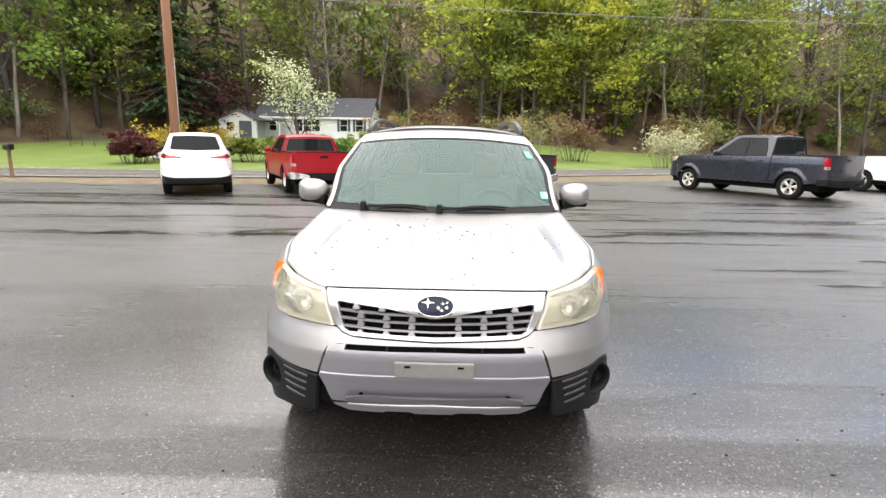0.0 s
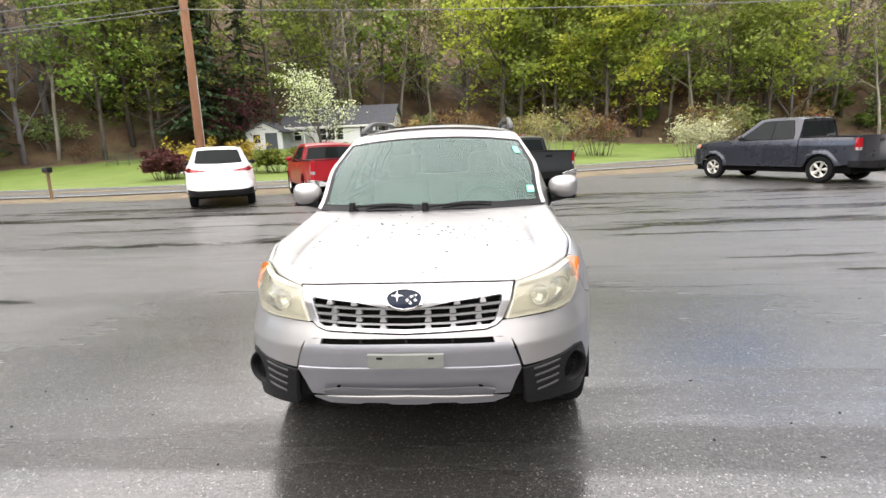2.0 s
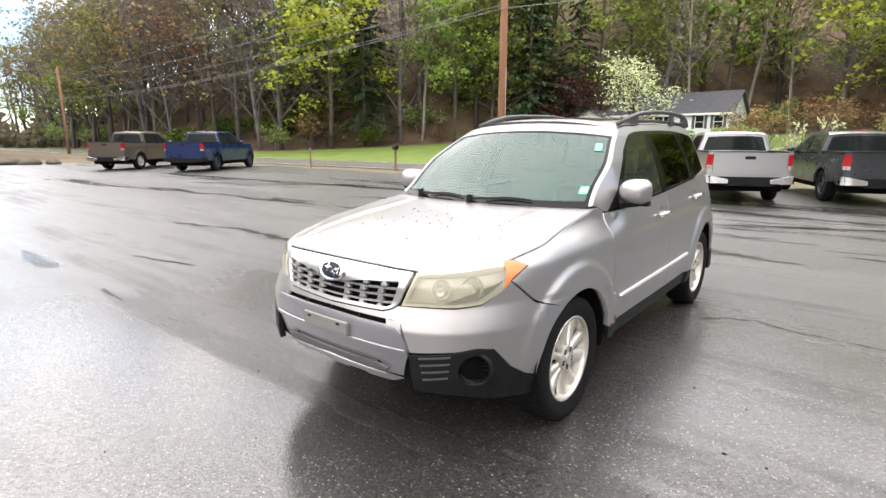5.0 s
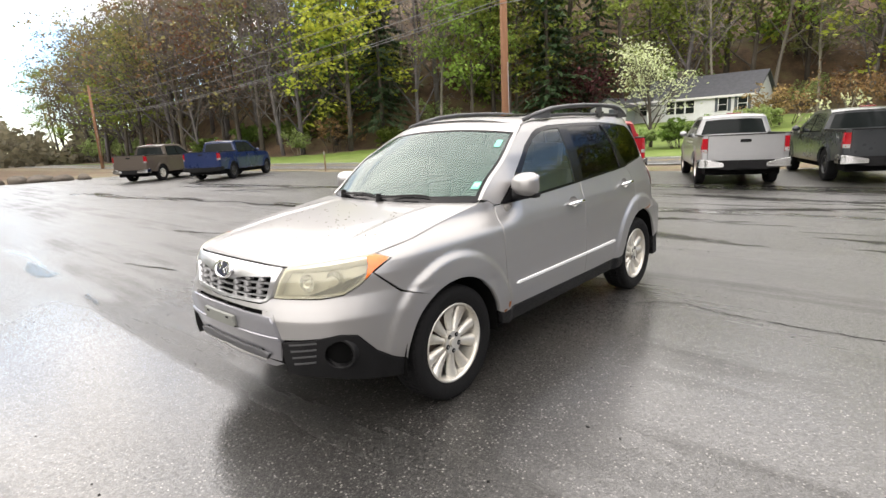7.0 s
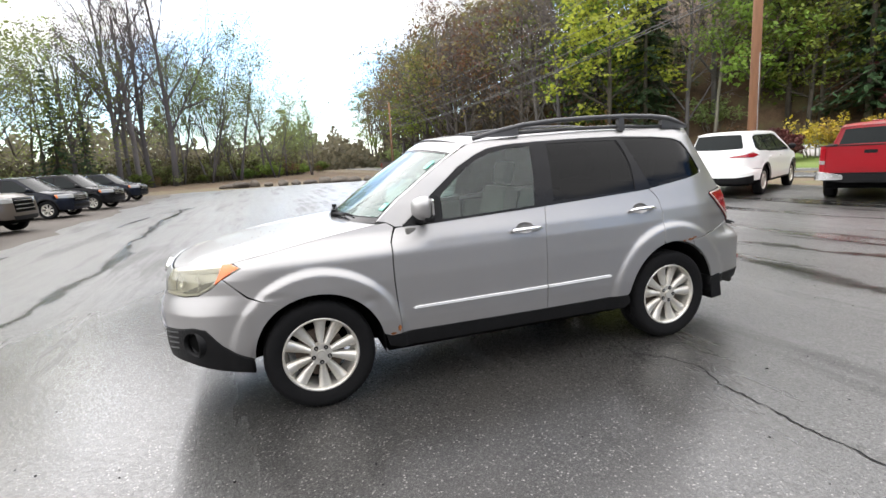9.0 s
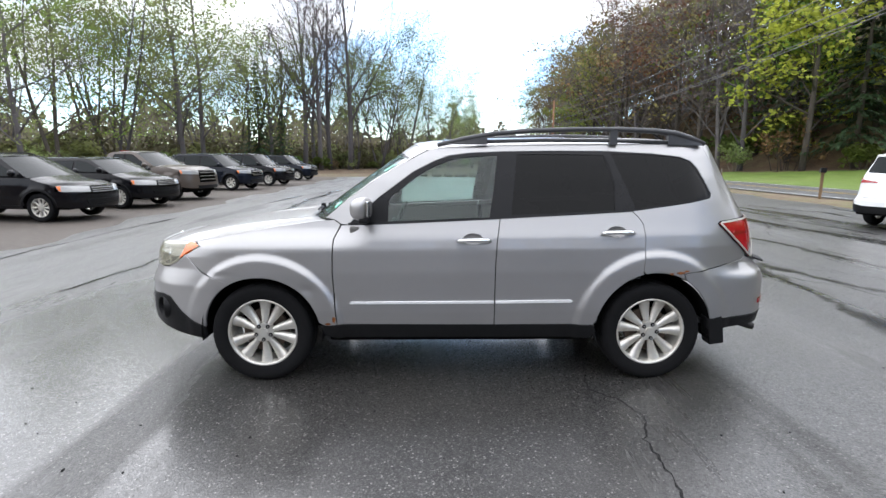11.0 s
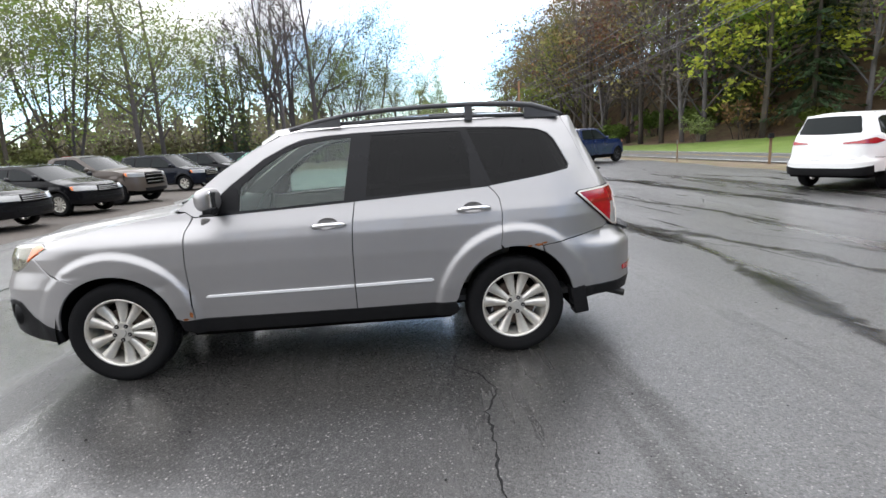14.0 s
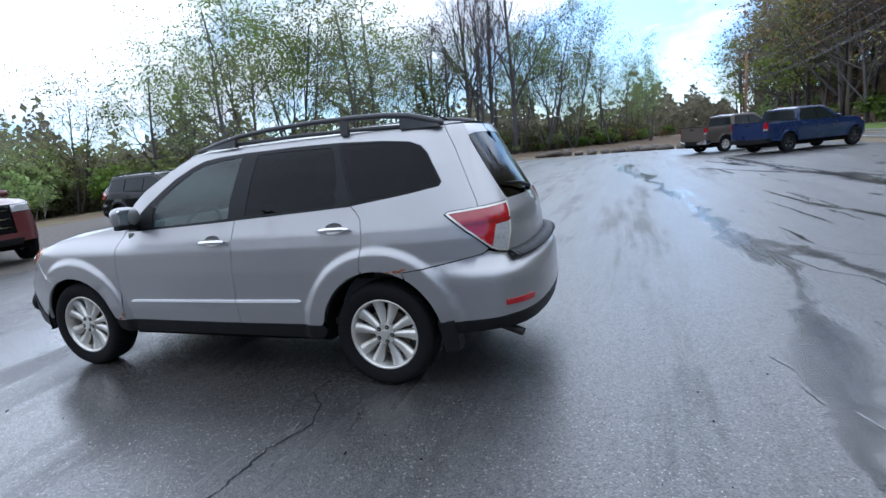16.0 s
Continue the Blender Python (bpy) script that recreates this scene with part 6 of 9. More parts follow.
        if S_.get("clad"):
            for i in (0, 1):
                ring = [(sh.axles[i] + (sh.arch + 0.0) * math.cos(radians(a)), hub + sh.arch * math.sin(radians(a))) for a in np.linspace(0, 180, 15)]
                ring += [(sh.axles[i] + (sh.arch + 0.05) * math.cos(radians(a)), hub + (sh.arch + 0.05) * math.sin(radians(a))) for a in np.linspace(180, 0, 15)]
                pan("arch_trim", ring, M_BLACK, thick=0.01, off=0.004, gap=0, grid=0.0, edge=0.2)
    for sd in (1, -1):
        wt = pan("window_trim", wind, M_GLOSS_BLACK, sides=(sd,), off=-0.012, thick=0.01, holes=[], gap=0, grid=0.2)
        inner = shrink([(a, b) for a, b in wind], 0.022)
        lo_, hi_ = min(p[0] for p in inner), max(p[0] for p in inner)
        spans = [(lo_ - 1, yB - 0.04), (yB + 0.04, hi_ + 1)] if pickup else [(lo_ - 1, yB - 0.04), (yB + 0.04, yC - 0.04), (yC + 0.03, hi_ + 1)]
        for a_, b_ in spans:
            seg_ = clip_y(inner, a_, b_)
            if len(seg_) > 2:
                pan("side_window", seg_, S_.get("glass", M_GLASS_FAR), sides=(sd,), off=0.0, thick=0.0, gap=0.0, grid=0.2, parent=wt)
        bm = bmesh.new()
        bmesh.ops.create_uvsphere(bm, u_segments=14, v_segments=9, radius=1)
        mx = hw + 0.07
        bmesh.ops.transform(bm, matrix=Matrix.Translation((sd * mx, yd + 0.12, zb + 0.09)) @ Matrix.Diagonal((0.10, 0.055, S_.get("mirror", 0.075), 1)), verts=bm.verts)
        part("side_mirror", smooth_all(bm), S_.get("mirror_mat", pm), th)
        for yh in ([yB - 0.16, rear_door_end - 0.16] if pickup else [yB - 0.16, yC - 0.14]):
            p = [sh.at(sh.sy(yh + d), zb - 0.12, 0.03) for d in (-0.09, 0, 0.09)]
            vs, fs = sweep([(q.x * sd, q.y, q.z) for q in p], 0.016, 6)
            part("door_handle", mesh_of("door_handle", vs, fs), S_.get("handle", pm), th)

    # bonnet, windscreen, roof
    def hood_(u, v):
        w = abs(u)
        ys = y0 + 0.57 + (yw0 - 0.08 - y0 - 0.57) * v
        zs = float(np.interp(ys, [p[0] for p in hood_line], [p[1] for p in hood_line]))
        e = sh.at(sh.sy(ys), zs)
        n_ = sh.at(sh.sy(y0 + 0.57) * w, zl1 + 0.005 + (zh0 - 0.03 - zl1 - 0.005) * w)
        yc = n_.y + (yw0 - 0.14 - n_.y) * v
        z = zs + (1 - w ** 2.5) * S_.get("crown", 0.05) * min(1, v * 6)
        return Vector((math.copysign(n_.x + (e.x * w - n_.x) * min(1, v * 1.6), u), yc + (e.y - yc) * w ** 4, n_.z + (z - n_.z) * float(step01(v / 0.18)) if v < 0.18 else z))

    part("hood", grid_mesh("hood", hood_, np.linspace(-1, 1, 17), np.concatenate([[0, 0.04, 0.1], np.linspace(0.18, 1, 9)])), pm, th)

    def ws_(u, v):
        y = yw0 + (yw1 - yw0) * v
        e = sh.at(sh.sy(y), zh1 + 0.03 + (zr - 0.05 - zh1 - 0.03) * v, -0.003)
        k = 1 - abs(u) ** 2.2
        return Vector((u * e.x, e.y - 0.14 * k, e.z + 0.02 * k))

    part("windshield", grid_mesh("windshield", ws_, np.linspace(-1, 1, 13), np.linspace(-0.04, 1, 8)), M_GLASS_FAR, th, "dark windshield glass")
    yre = yend - 0.02 if pickup else y1 - 0.75
    zre = zr - 0.09 if pickup else zr - 0.04

    def roof_(u, v):
        y = yw1 + (yre - yw1) * v
        zs = float(np.interp(y, [yw1, yw1 + 0.25, yre - 0.3, yre], [zr - 0.05, zr - 0.01, zr - 0.02, zre]))
        e = sh.at(sh.sy(y), zs)
        k = 1 - abs(u) ** 2.6
        bow = -0.14 * float(step01(1 - v / 0.3)) + (0.1 if not pickup else 0.0) * float(step01((v - 0.7) / 0.3))
        return Vector((u * e.x, e.y + bow * k, e.z + 0.035 * k))

    part("roof", grid_mesh("roof", roof_, np.linspace(-1, 1, 13), np.linspace(0, 1, 11)), S_.get("roof_mat", pm), th)
    # tail
    lamp_red = M_LENS_RED
    if pickup:
        zbed = S_["rail"]
        x_t = hw - 0.15
        gate_lab = "painted tailgate with a dark latch handle"
        tg_ = pan("tailgate", [(sr(x_t), zbed - 0.005), (2 * sh.end - sr(x_t), zbed - 0.005), (2 * sh.end - sr(x_t), 0.63), (sr(x_t), 0.63)], pm, sides=(1,), yz=False, thick=0.06, lab=gate_lab)
        pan("gate_handle", rounded([(sh.end - 0.11, zbed - 0.10), (sh.end + 0.11, zbed - 0.10), (sh.end + 0.11, zbed - 0.17), (sh.end - 0.11, zbed - 0.17)], 0.02), M_BLACK, sides=(1,), yz=False, off=0.006, thick=0.01, gap=0, parent=tg_)
        pan("gate_crease", both_tail(sh, [(sh.end, 0.845), (sr(0.42), 0.845), (sr(0.52), 0.80), (sr(x_t - 0.06), 0.80), (sr(x_t - 0.06), 0.70), (sh.end, 0.70)]), pm, sides=(1,), yz=False, off=0.014, thick=0.02, gap=0, parent=tg_)
        pan("spoiler_lip", [(sr(x_t), zbed + 0.01), (2 * sh.end - sr(x_t), zbed + 0.01), (2 * sh.end - sr(x_t), zbed - 0.012), (sr(x_t), zbed - 0.012)], S_.get("lip", M_BLACK), sides=(1,), yz=False, off=0.012, thick=0.05, gap=0, parent=tg_)
        for sd in (1, -1):
            tl_ = pan("tail_light", [(sh.sy(y1 - 0.155), zbed - 0.06), (sr(x_t + 0.005), zbed - 0.06), (sr(x_t + 0.005), zbed - 0.40), (sh.sy(y1 - 0.145), zbed - 0.38)], lamp_red, sides=(sd,), yz=False, thick=0.05, off=0.006, lab="red upright tail light")
            pan("reverse_lens", [(sr(x_t + 0.12), zbed - 0.31), (sr(x_t + 0.012), zbed - 0.31), (sr(x_t + 0.012), zbed - 0.39), (sr(x_t + 0.12), zbed - 0.385)], M_LENS_CLEAR, sides=(sd,), yz=False, thick=0.01, off=0.010, gap=0, parent=tl_)
            pan("corner_post", [(sh.sy(y1 - 0.155), zbed), (sr(x_t + 0.005), zbed), (sr(x_t + 0.005), 0.56), (sh.sy(y1 - 0.155), 0.56)], pm, sides=(sd,), yz=False, thick=0.05)
        corners = S_.get("rear_bumper", M_CHROME)
        bp = pan("rear_bumper", both_tail(sh, [(sh.end, 0.63), (sr(0.60), 0.63), (sr(hw - 0.06), 0.60), (sr(hw - 0.06), 0.47), (sr(0.4), 0.42), (sh.end, 0.42)]), M_BLACK, sides=(1,), yz=False, off=0.05, thick=0.1, lab="black stepped rear bumper")
        for sd in (1, -1):
            pan("bumper_corner", rounded([(sr(0.43), 0.575), (sr(0.55), 0.60), (sr(hw - 0.10), 0.655), (sh.sy(y1 - 0.24), 0.655), (sh.sy(y1 - 0.24), 0.49), (sr(hw - 0.05), 0.475), (sr(0.43), 0.485)], 0.03), corners, sides=(sd,), yz=False, off=0.075, thick=0.06, gap=0, parent=bp, lab="bright wrapped bumper end" if corners is M_CHROME else "")
        for xh in (-0.09, 0.09):
            bm = bmesh.new()
            cyl(bm, (xh, y1 + 0.03, 0.50), (xh, y1 + 0.075, 0.50), 0.035, 0.03, 12)
            part("hitch_socket", bm, M_VOID, bp)
        bm = bmesh.new()
        cyl(bm, (-hw + 0.25, yb, hub), (hw - 0.25, yb, hub), 0.05, None, 10)
        bmesh.ops.create_uvsphere(bm, u_segments=14, v_segments=8, radius=0.15, matrix=Matrix.Translation((0, yb, hub)))
        part("rear_axle", smooth_all(bm), M_VOID, th)
        pan("step_pad", [(sr(0.36), 0.605), (2 * sh.end - sr(0.36), 0.605), (2 * sh.end - sr(0.36), 0.535), (sr(0.36), 0.535)], M_BLACK, sides=(1,), yz=False, off=0.05, thick=0.05, gap=0, parent=bp)
        pan("plate", [(sh.end - 0.15, 0.60), (sh.end + 0.15, 0.60), (sh.end + 0.15, 0.46), (sh.end - 0.15, 0.46)], M_BLACK, sides=(1,), yz=False, off=0.078, thick=0.01, gap=0, parent=bp)

        def wall_(u, v):
            z = sill + 0.3 + (zre - sill - 0.3) * v
            e = sh.at(sh.sy(yend - 0.01), z)
            return Vector((u * e.x, yend + 0.0 - 0.10 * max(0, v - 0.35) + 0.03 * (1 - u * u), z + 0.035 * (1 - abs(u) ** 2.6) * v))

        part("cab_back", grid_mesh("cab_back", wall_, np.linspace(1, -1, 11), np.linspace(0, 1, 9)), pm, th)
        v0 = (zb + 0.06 - sill - 0.3) / (zre - sill - 0.3)
        part("rear_window", grid_mesh("rear_window", lambda u, v: wall_(u * 0.86, v0 + (0.93 - v0) * v) + Vector((0, 0.008, 0)), np.linspace(1, -1, 11), np.linspace(0, 1, 5)), M_GLASS_FAR, th, "dark rear cab window")
        bm = bmesh.new()
        box(bm, (-0.16, yend - 0.12, zr + 0.012), (0.16, yend - 0.04, zr + 0.035), 0.01)
        part("brake_light", bm, lamp_red, th)
        bm = bmesh.new()
        box(bm, (-hw + 0.11, yend + 0.05, 0.62), (hw - 0.11, y1 - 0.06, 0.68))
        box(bm, (-hw + 0.09, yend + 0.04, 0.62), (-hw + 0.14, y1 - 0.06, zbed - 0.01))
        box(bm, (hw - 0.14, yend + 0.04, 0.62), (hw - 0.09, y1 - 0.06, zbed - 0.01))
        box(bm, (-hw + 0.09, yend + 0.03, 0.62), (hw - 0.09, yend + 0.07, zbed - 0.02))
        part("bed_liner", bm, M_BLACK, th)
        for sd in (1, -1):
            bm = bmesh.new()
            box(bm, (sd * (hw - 0.09) - 0.07, yend + 0.02, zbed - 0.02), (sd * (hw - 0.09) + 0.065, y1 - 0.05, zbed + 0.012), 0.015)
            part("bed_rail", bm, M_BLACK, th)
    else:
        zg0 = zb + S_.get("glass_low", 0.06)
        pan("rear_bumper", both_tail(sh, [(sh.end, 0.66), (sr(hw * 0.7), 0.68), (sh.sy(y1 - 0.37), 0.715), (sh.sy(yb + sh.arch * 0.75), 0.69), (sh.sy(yb + sh.arch * 0.98), hub + 0.1), (sh.sy(yb + sh.arch + 0.02), 0.42), (sr(hw * 0.7), 0.40), (sh.end, 0.40)]), pm, sides=(1,), yz=False, thick=0.03)
        pan("rear_valance", both_tail(sh, [(sh.end, S_.get("valance", 0.45)), (sr(hw * 0.6), S_.get("valance", 0.45)), (sh.sy(y1 - 0.3), S_.get("valance", 0.45) + 0.06), (sh.sy(y1 - 0.34), 0.36), (sr(hw * 0.6), low), (sh.end, low)]), M_BLACK, sides=(1,), yz=False, thick=0.03, off=0.012)
        gl = [(sh.end, zr - 0.10), (sr(hw * 0.62), zr - 0.12), (sr(hw * 0.68), zg0 + 0.02), (sh.end, zg0)]
        if S_.get("slim"):
            gl = [(sh.end, zr - 0.075), (sr(hw * 0.66), zr - 0.09), (sr(hw * 0.70), zr - 0.15), (sr(hw * 0.77), zg0 + 0.07), (sr(hw * 0.72), zg0 + 0.02), (sh.end, zg0)]
        pan("tailgate", both_tail(sh, [(sh.end, zr - 0.04), (sh.sy(y1 - 0.72), zr - 0.045), (sh.sy(y1 - 0.42), zb + 0.07), (sr(hw * 0.62), zb + 0.0), (sr(hw * 0.62), zb - 0.17), (sr(hw * 0.70), 0.69), (sh.end, 0.67)]), pm, holes=[both_tail(sh, gl)], sides=(1,), yz=False, thick=0.03)
        pan("rear_glass", both_tail(sh, gl), M_GLASS_FAR, sides=(1,), yz=False, thick=0, gap=-0.005, off=-0.005, lab="dark rear glass")
        me_ = grid_mesh("roof_spoiler", lambda u, v: roof_(u * 0.93, 0.985) + Vector((0, 0.16 * v, 0.012 - 0.035 * v)), np.linspace(-1, 1, 11), np.linspace(0, 1, 4))
        part("roof_spoiler", me_, S_.get("spoiler", pm), th).modifiers.new("t", "SOLIDIFY").thickness = 0.025
        pan("rear_corner", [(sh.sy(y1 - 0.43), zb + 0.08), (sr(hw * 0.60), zb + 0.02), (sr(hw * 0.60), zb - 0.17), (sr(hw * 0.68), 0.68), (sh.sy(y1 - 0.37), 0.71), (sh.sy(y1 - 0.63), zb - 0.04)], pm, yz=False, thick=0.02, off=-0.003, gap=-0.004)
        for sd in (1, -1):
            pan("tail_light", [(sh.sy(y1 - 0.60), zb - 0.05), (sh.sy(y1 - 0.42), zb + 0.06), (sr(hw * 0.60), zb - 0.005), (sr(hw * 0.60), zb - 0.15), (sh.sy(y1 - 0.40), zb - 0.2)] if not S_.get("slim") else [(sh.sy(y1 - 0.66), zb - 0.06), (sh.sy(y1 - 0.42), zb + 0.02), (sr(hw * 0.38), zb - 0.07), (sr(hw * 0.38), zb - 0.10), (sh.sy(y1 - 0.40), zb - 0.11)], lamp_red, sides=(sd,), yz=False, thick=0.03, off=0.012, lab="red tail light")
        pan("plate", [(sh.end - 0.16, 0.88), (sh.end + 0.16, 0.88), (sh.end + 0.16, 0.76), (sh.end - 0.16, 0.76)], S_.get("plate_mat", M_PLATE), sides=(1,), yz=False, off=0.01, thick=0.012, gap=0)
        if S_.get("rails"):
            for sd in (1, -1):
                pr = [roof_(sd * 0.93, v) + Vector((0, 0, h)) for v, h in ((0.1, 0.005), (0.18, 0.045), (0.5, 0.05), (0.85, 0.045), (0.93, 0.005))]
                vs, fs = sweep(pr, 0.018, 6)
                part("roof_rail", mesh_of("roof_rail", vs, fs), S_.get("rail_mat", M_BLACK), th)
    bm = bmesh.new()
    box(bm, (-hw + 0.14, y0 + 0.35, 0.28), (hw - 0.14, y1 - 0.25, 0.62), 0.03)
    part("underbody", bm, M_VOID, th)
    bm = bmesh.new()
    box(bm, (-hw + 0.2, yw0 + 0.3, 0.6), (hw - 0.2, (yend if pickup else y1) - 0.3, zb - 0.02), 0.03)
    part("cabin", bm, M_VOID, th)
    for yc in (ya, yb):
        for sd in (1, -1):
            wheel(th, sd * (hw - 0.125), yc, r, r, S_["rim"], 0.23 if pickup else 0.21, sd, S_.get("spokes", 6), rim_mat=S_.get("rim_mat", M_RIM), fine=False)
    return th


def clip_y(poly, lo, hi):
    """The part of a polygon between two lines across it."""
    def cut(p, k, keep):
        out = []
        for a, b in zip(p, p[1:] + p[:1]):
            ia, ib = keep(a[0]), keep(b[0])
            if ia:
                out.append(a)
            if ia != ib:
                t = (k - a[0]) / (b[0] - a[0])
                out.append((k, a[1] + (b[1] - a[1]) * t))
        return out
    return cut(cut(list(poly), lo, lambda v: v >= lo), hi, lambda v: v <= hi) if len(poly) > 2 else []


M_GLASS_FAR = mat("dark_auto_glass", (0.012, 0.015, 0.015), 0.05, var=0.1, scale=2, spec=0.14, rvar=0.02)
MIDSIZE = dict(wheel=0.385, rim=0.21, base=3.235, nose=-2.53, tail=2.86, half=0.91, belt=1.13, roof=1.68, hood=(1.08, 1.17), screen=(-0.98, -0.22), pillars=(0.20, 0.95), bed=1.20, rail=1.20, low=0.42, sill=0.46, tumble=0.36)
FULLSIZE = dict(wheel=0.41, rim=0.23, base=3.68, nose=-2.78, tail=3.10, half=1.005, belt=1.27, roof=1.94, hood=(1.20, 1.27), screen=(-0.98, -0.25), pillars=(0.32, 1.2), bed=1.38, rail=1.36, low=0.45, sill=0.5, tumble=0.34)
QUADCAB = dict(FULLSIZE, base=3.57, nose=-2.88, tail=2.82, pillars=(0.30, 0.95), bed=1.12, wheel=0.39, rim=0.235, rail=1.33, rear_bumper=M_BLACK)
CROSS = dict(wheel=0.37, rim=0.235, base=2.85, nose=-2.38, tail=2.57, half=0.90, belt=1.10, roof=1.66, hood=(0.98, 1.08), screen=(-1.12, -0.38), pillars=(0.22, 1.15), quarter=1.98, gate=0.95, slope=0.42, slim=True, valance=0.5, glass_low=0.1, low=0.34, tumble=0.52, mirror_mat=M_BLACK, clad=True, rails=False, spokes=10)
WAGON = dict(wheel=0.33, rim=0.215, base=2.67, nose=-2.3, tail=2.48, half=0.88, belt=1.02, roof=1.53, hood=(0.86, 0.99), screen=(-1.08, -0.30), pillars=(0.2, 1.05), quarter=1.95, slope=0.75, rails=True, clad=True, grille=M_GLOSS_BLACK, bars=M_STEEL, spokes=10, lamp=(0.13, 0.45))
COMPACT = dict(wheel=0.345, rim=0.22, base=2.66, nose=-2.2, tail=2.3, half=0.91, belt=1.06, roof=1.64, hood=(0.95, 1.05), screen=(-1.05, -0.30), pillars=(0.22, 1.05), quarter=1.75, slope=0.55, rails=False, clad=True, spokes=7)

P_WHITE = paint("white_paint", (0.78, 0.78, 0.76))
P_RED = paint("red_paint", (0.27, 0.004, 0.010), coat=0.25, spec=0.3)
P_SILVER = paint("silver_truck_paint", (0.35, 0.355, 0.36), 0.7, 0.34)
P_GREY = paint("graphite_paint", (0.03, 0.034, 0.038), 0.3, 0.28)
P_GRANITE = paint("granite_paint", (0.030, 0.032, 0.042), 0.35, 0.28)
P_BLUE = paint("dark_blue_paint", (0.006, 0.018, 0.075), 0.2, 0.28)
P_TAUPE = paint("taupe_paint", (0.085, 0.068, 0.055), 0.2, 0.34, coat=0.3)
P_BLACK = paint("black_paint", (0.005, 0.005, 0.006), rough=0.22, coat=0.12, spec=0.22)
P_NIGHT = paint("blue_black_paint", (0.006, 0.008, 0.014), rough=0.22, coat=0.12, spec=0.22)
P_MAROON = paint("maroon_paint", (0.10, 0.022, 0.022), 0.3, 0.3)


def park(th, spec, corner, at, fwd):
    """Set a vehicle so that one tyre stands at a spot; fwd is the way its nose points."""
    a = math.atan2(fwd[1], fwd[0]) + math.pi / 2
    lx = (spec["half"] - 0.125) * (1 if corner[1] == "l" else -1)
    ly = -spec["base"] / 2 if corner[0] == "f" else spec["base"] / 2
    c, s = math.cos(a), math.sin(a)
    x, y = at[0] - (c * lx - s * ly), at[1] - (s * lx + c * ly)
    # follow the slope of the lot under the tyres
    e = 0.9
    nx, ny = -(gz(x + e, y) - gz(x - e, y)) / (2 * e), -(gz(x, y + e) - gz(x, y - e)) / (2 * e)
    n = Vector((nx, ny, 1)).normalized()
    tilt = Vector((0, 0, 1)).rotation_difference(n).to_matrix().to_4x4()
    th.matrix_world = Matrix.Translation((x, y, gz(x, y))) @ tilt @ Matrix.Rotation(a, 4, "Z")
    return th


ROW = (0.22, 0.975)
VEHICLES = [
    (CROSS, P_WHITE, "white crossover with slim red tail lights, parked by the road", "suv", "car", "rr", (-6.42, 10.92), (-0.43, 0.903), dict(roof_mat=P_WHITE, plate_mat=P_WHITE)),
    (MIDSIZE, P_RED, "red double-cab pickup parked tail out on the lot", "pickup_truck", "truck", "rl", (-4.74, 11.15), (-0.46, 0.888), {}),
    (MIDSIZE, P_SILVER, "silver double-cab pickup with chrome bumper, parked tail out", "pickup_truck", "truck", "rl", (-1.36, 10.95), (-0.38, 0.925), {}),
    (MIDSIZE, P_GREY, "dark grey double-cab pickup with black wheels", "pickup_truck", "truck", "rl", (1.2, 12.15), (-0.36, 0.933), dict(rim_mat=M_RIM_DARK)),
    (dict(QUADCAB, lip=P_GRANITE), P_GRANITE, "dark grey full-size pickup parked along the lot", "pickup_truck", "truck", "rl", (10.35, 11.92), (-0.46, 0.888), dict(spokes=5)),
    (FULLSIZE, P_WHITE, "white full-size pickup behind the grey one", "pickup_truck", "truck", "fl", (15.4, 15.8), (-0.46, 0.888), {}),
    (dict(FULLSIZE, roof=1.87, half=0.96), P_BLUE, "dark blue crew-cab pickup parked at the lot's far end", "pickup_truck", "truck", "rr", (-22.6, 9.25), (-0.57, 0.822), dict(rim_mat=M_RIM_DARK, rear_bumper=M_BLACK)),
    (dict(FULLSIZE, roof=1.87, half=0.96), P_TAUPE, "taupe crew-cab pickup beside the blue one", "pickup_truck", "truck", "rr", (-27.0, 7.55), (-0.57, 0.822), {}),
    (WAGON, P_BLACK, "black wagon with roof rails and chrome grille bars", "wagon", "car", "fr", (-8.0, -9.12), (0.09, 0.996), {}),
    (dict(WAGON, rails=False, roof=1.46), P_BLACK, "black sedan-like wagon with clear headlights", "wagon", "car", "fr", (-11.29, -9.23), ROW, {}),
    (dict(MIDSIZE, bed=0.95, pillars=(0.2, 0.7)), P_TAUPE, "taupe extended-cab pickup in the parked row", "pickup_truck", "truck", "fr", (-14.23, -9.19), ROW, {}),
    (COMPACT, P_NIGHT, "black compact crossover with bright wheels", "suv", "car", "fr", (-20.06, -9.31), ROW, {}),
    (dict(COMPACT, roof=1.68), P_BLACK, "black compact crossover parked on gravel", "suv", "car", "fr", (-24.2, -8.87), ROW, {}),
    (dict(COMPACT, slope=0.7), P_NIGHT, "dark blue-black crossover at the row's end", "suv", "car", "fr", (-31.0, -9.05), ROW, {}),
    (dict(FULLSIZE, grille=M_GLOSS_BLACK, bars=M_CHROME), P_MAROON, "maroon full-size pickup with a chrome-framed black grille", "pickup_truck", "truck", "fl", (-3.56, -8.96), ROW, {}),
]
for spec, col, lab, nm, cat, corner, at, fwd, extra in VEHICLES:
    sp = dict(spec, **extra)
    park(vehicle(sp, col, lab, nm, cat), sp, corner, at, fwd)["group"] = "parked vehicles"

# ---- trees and shrubs ----


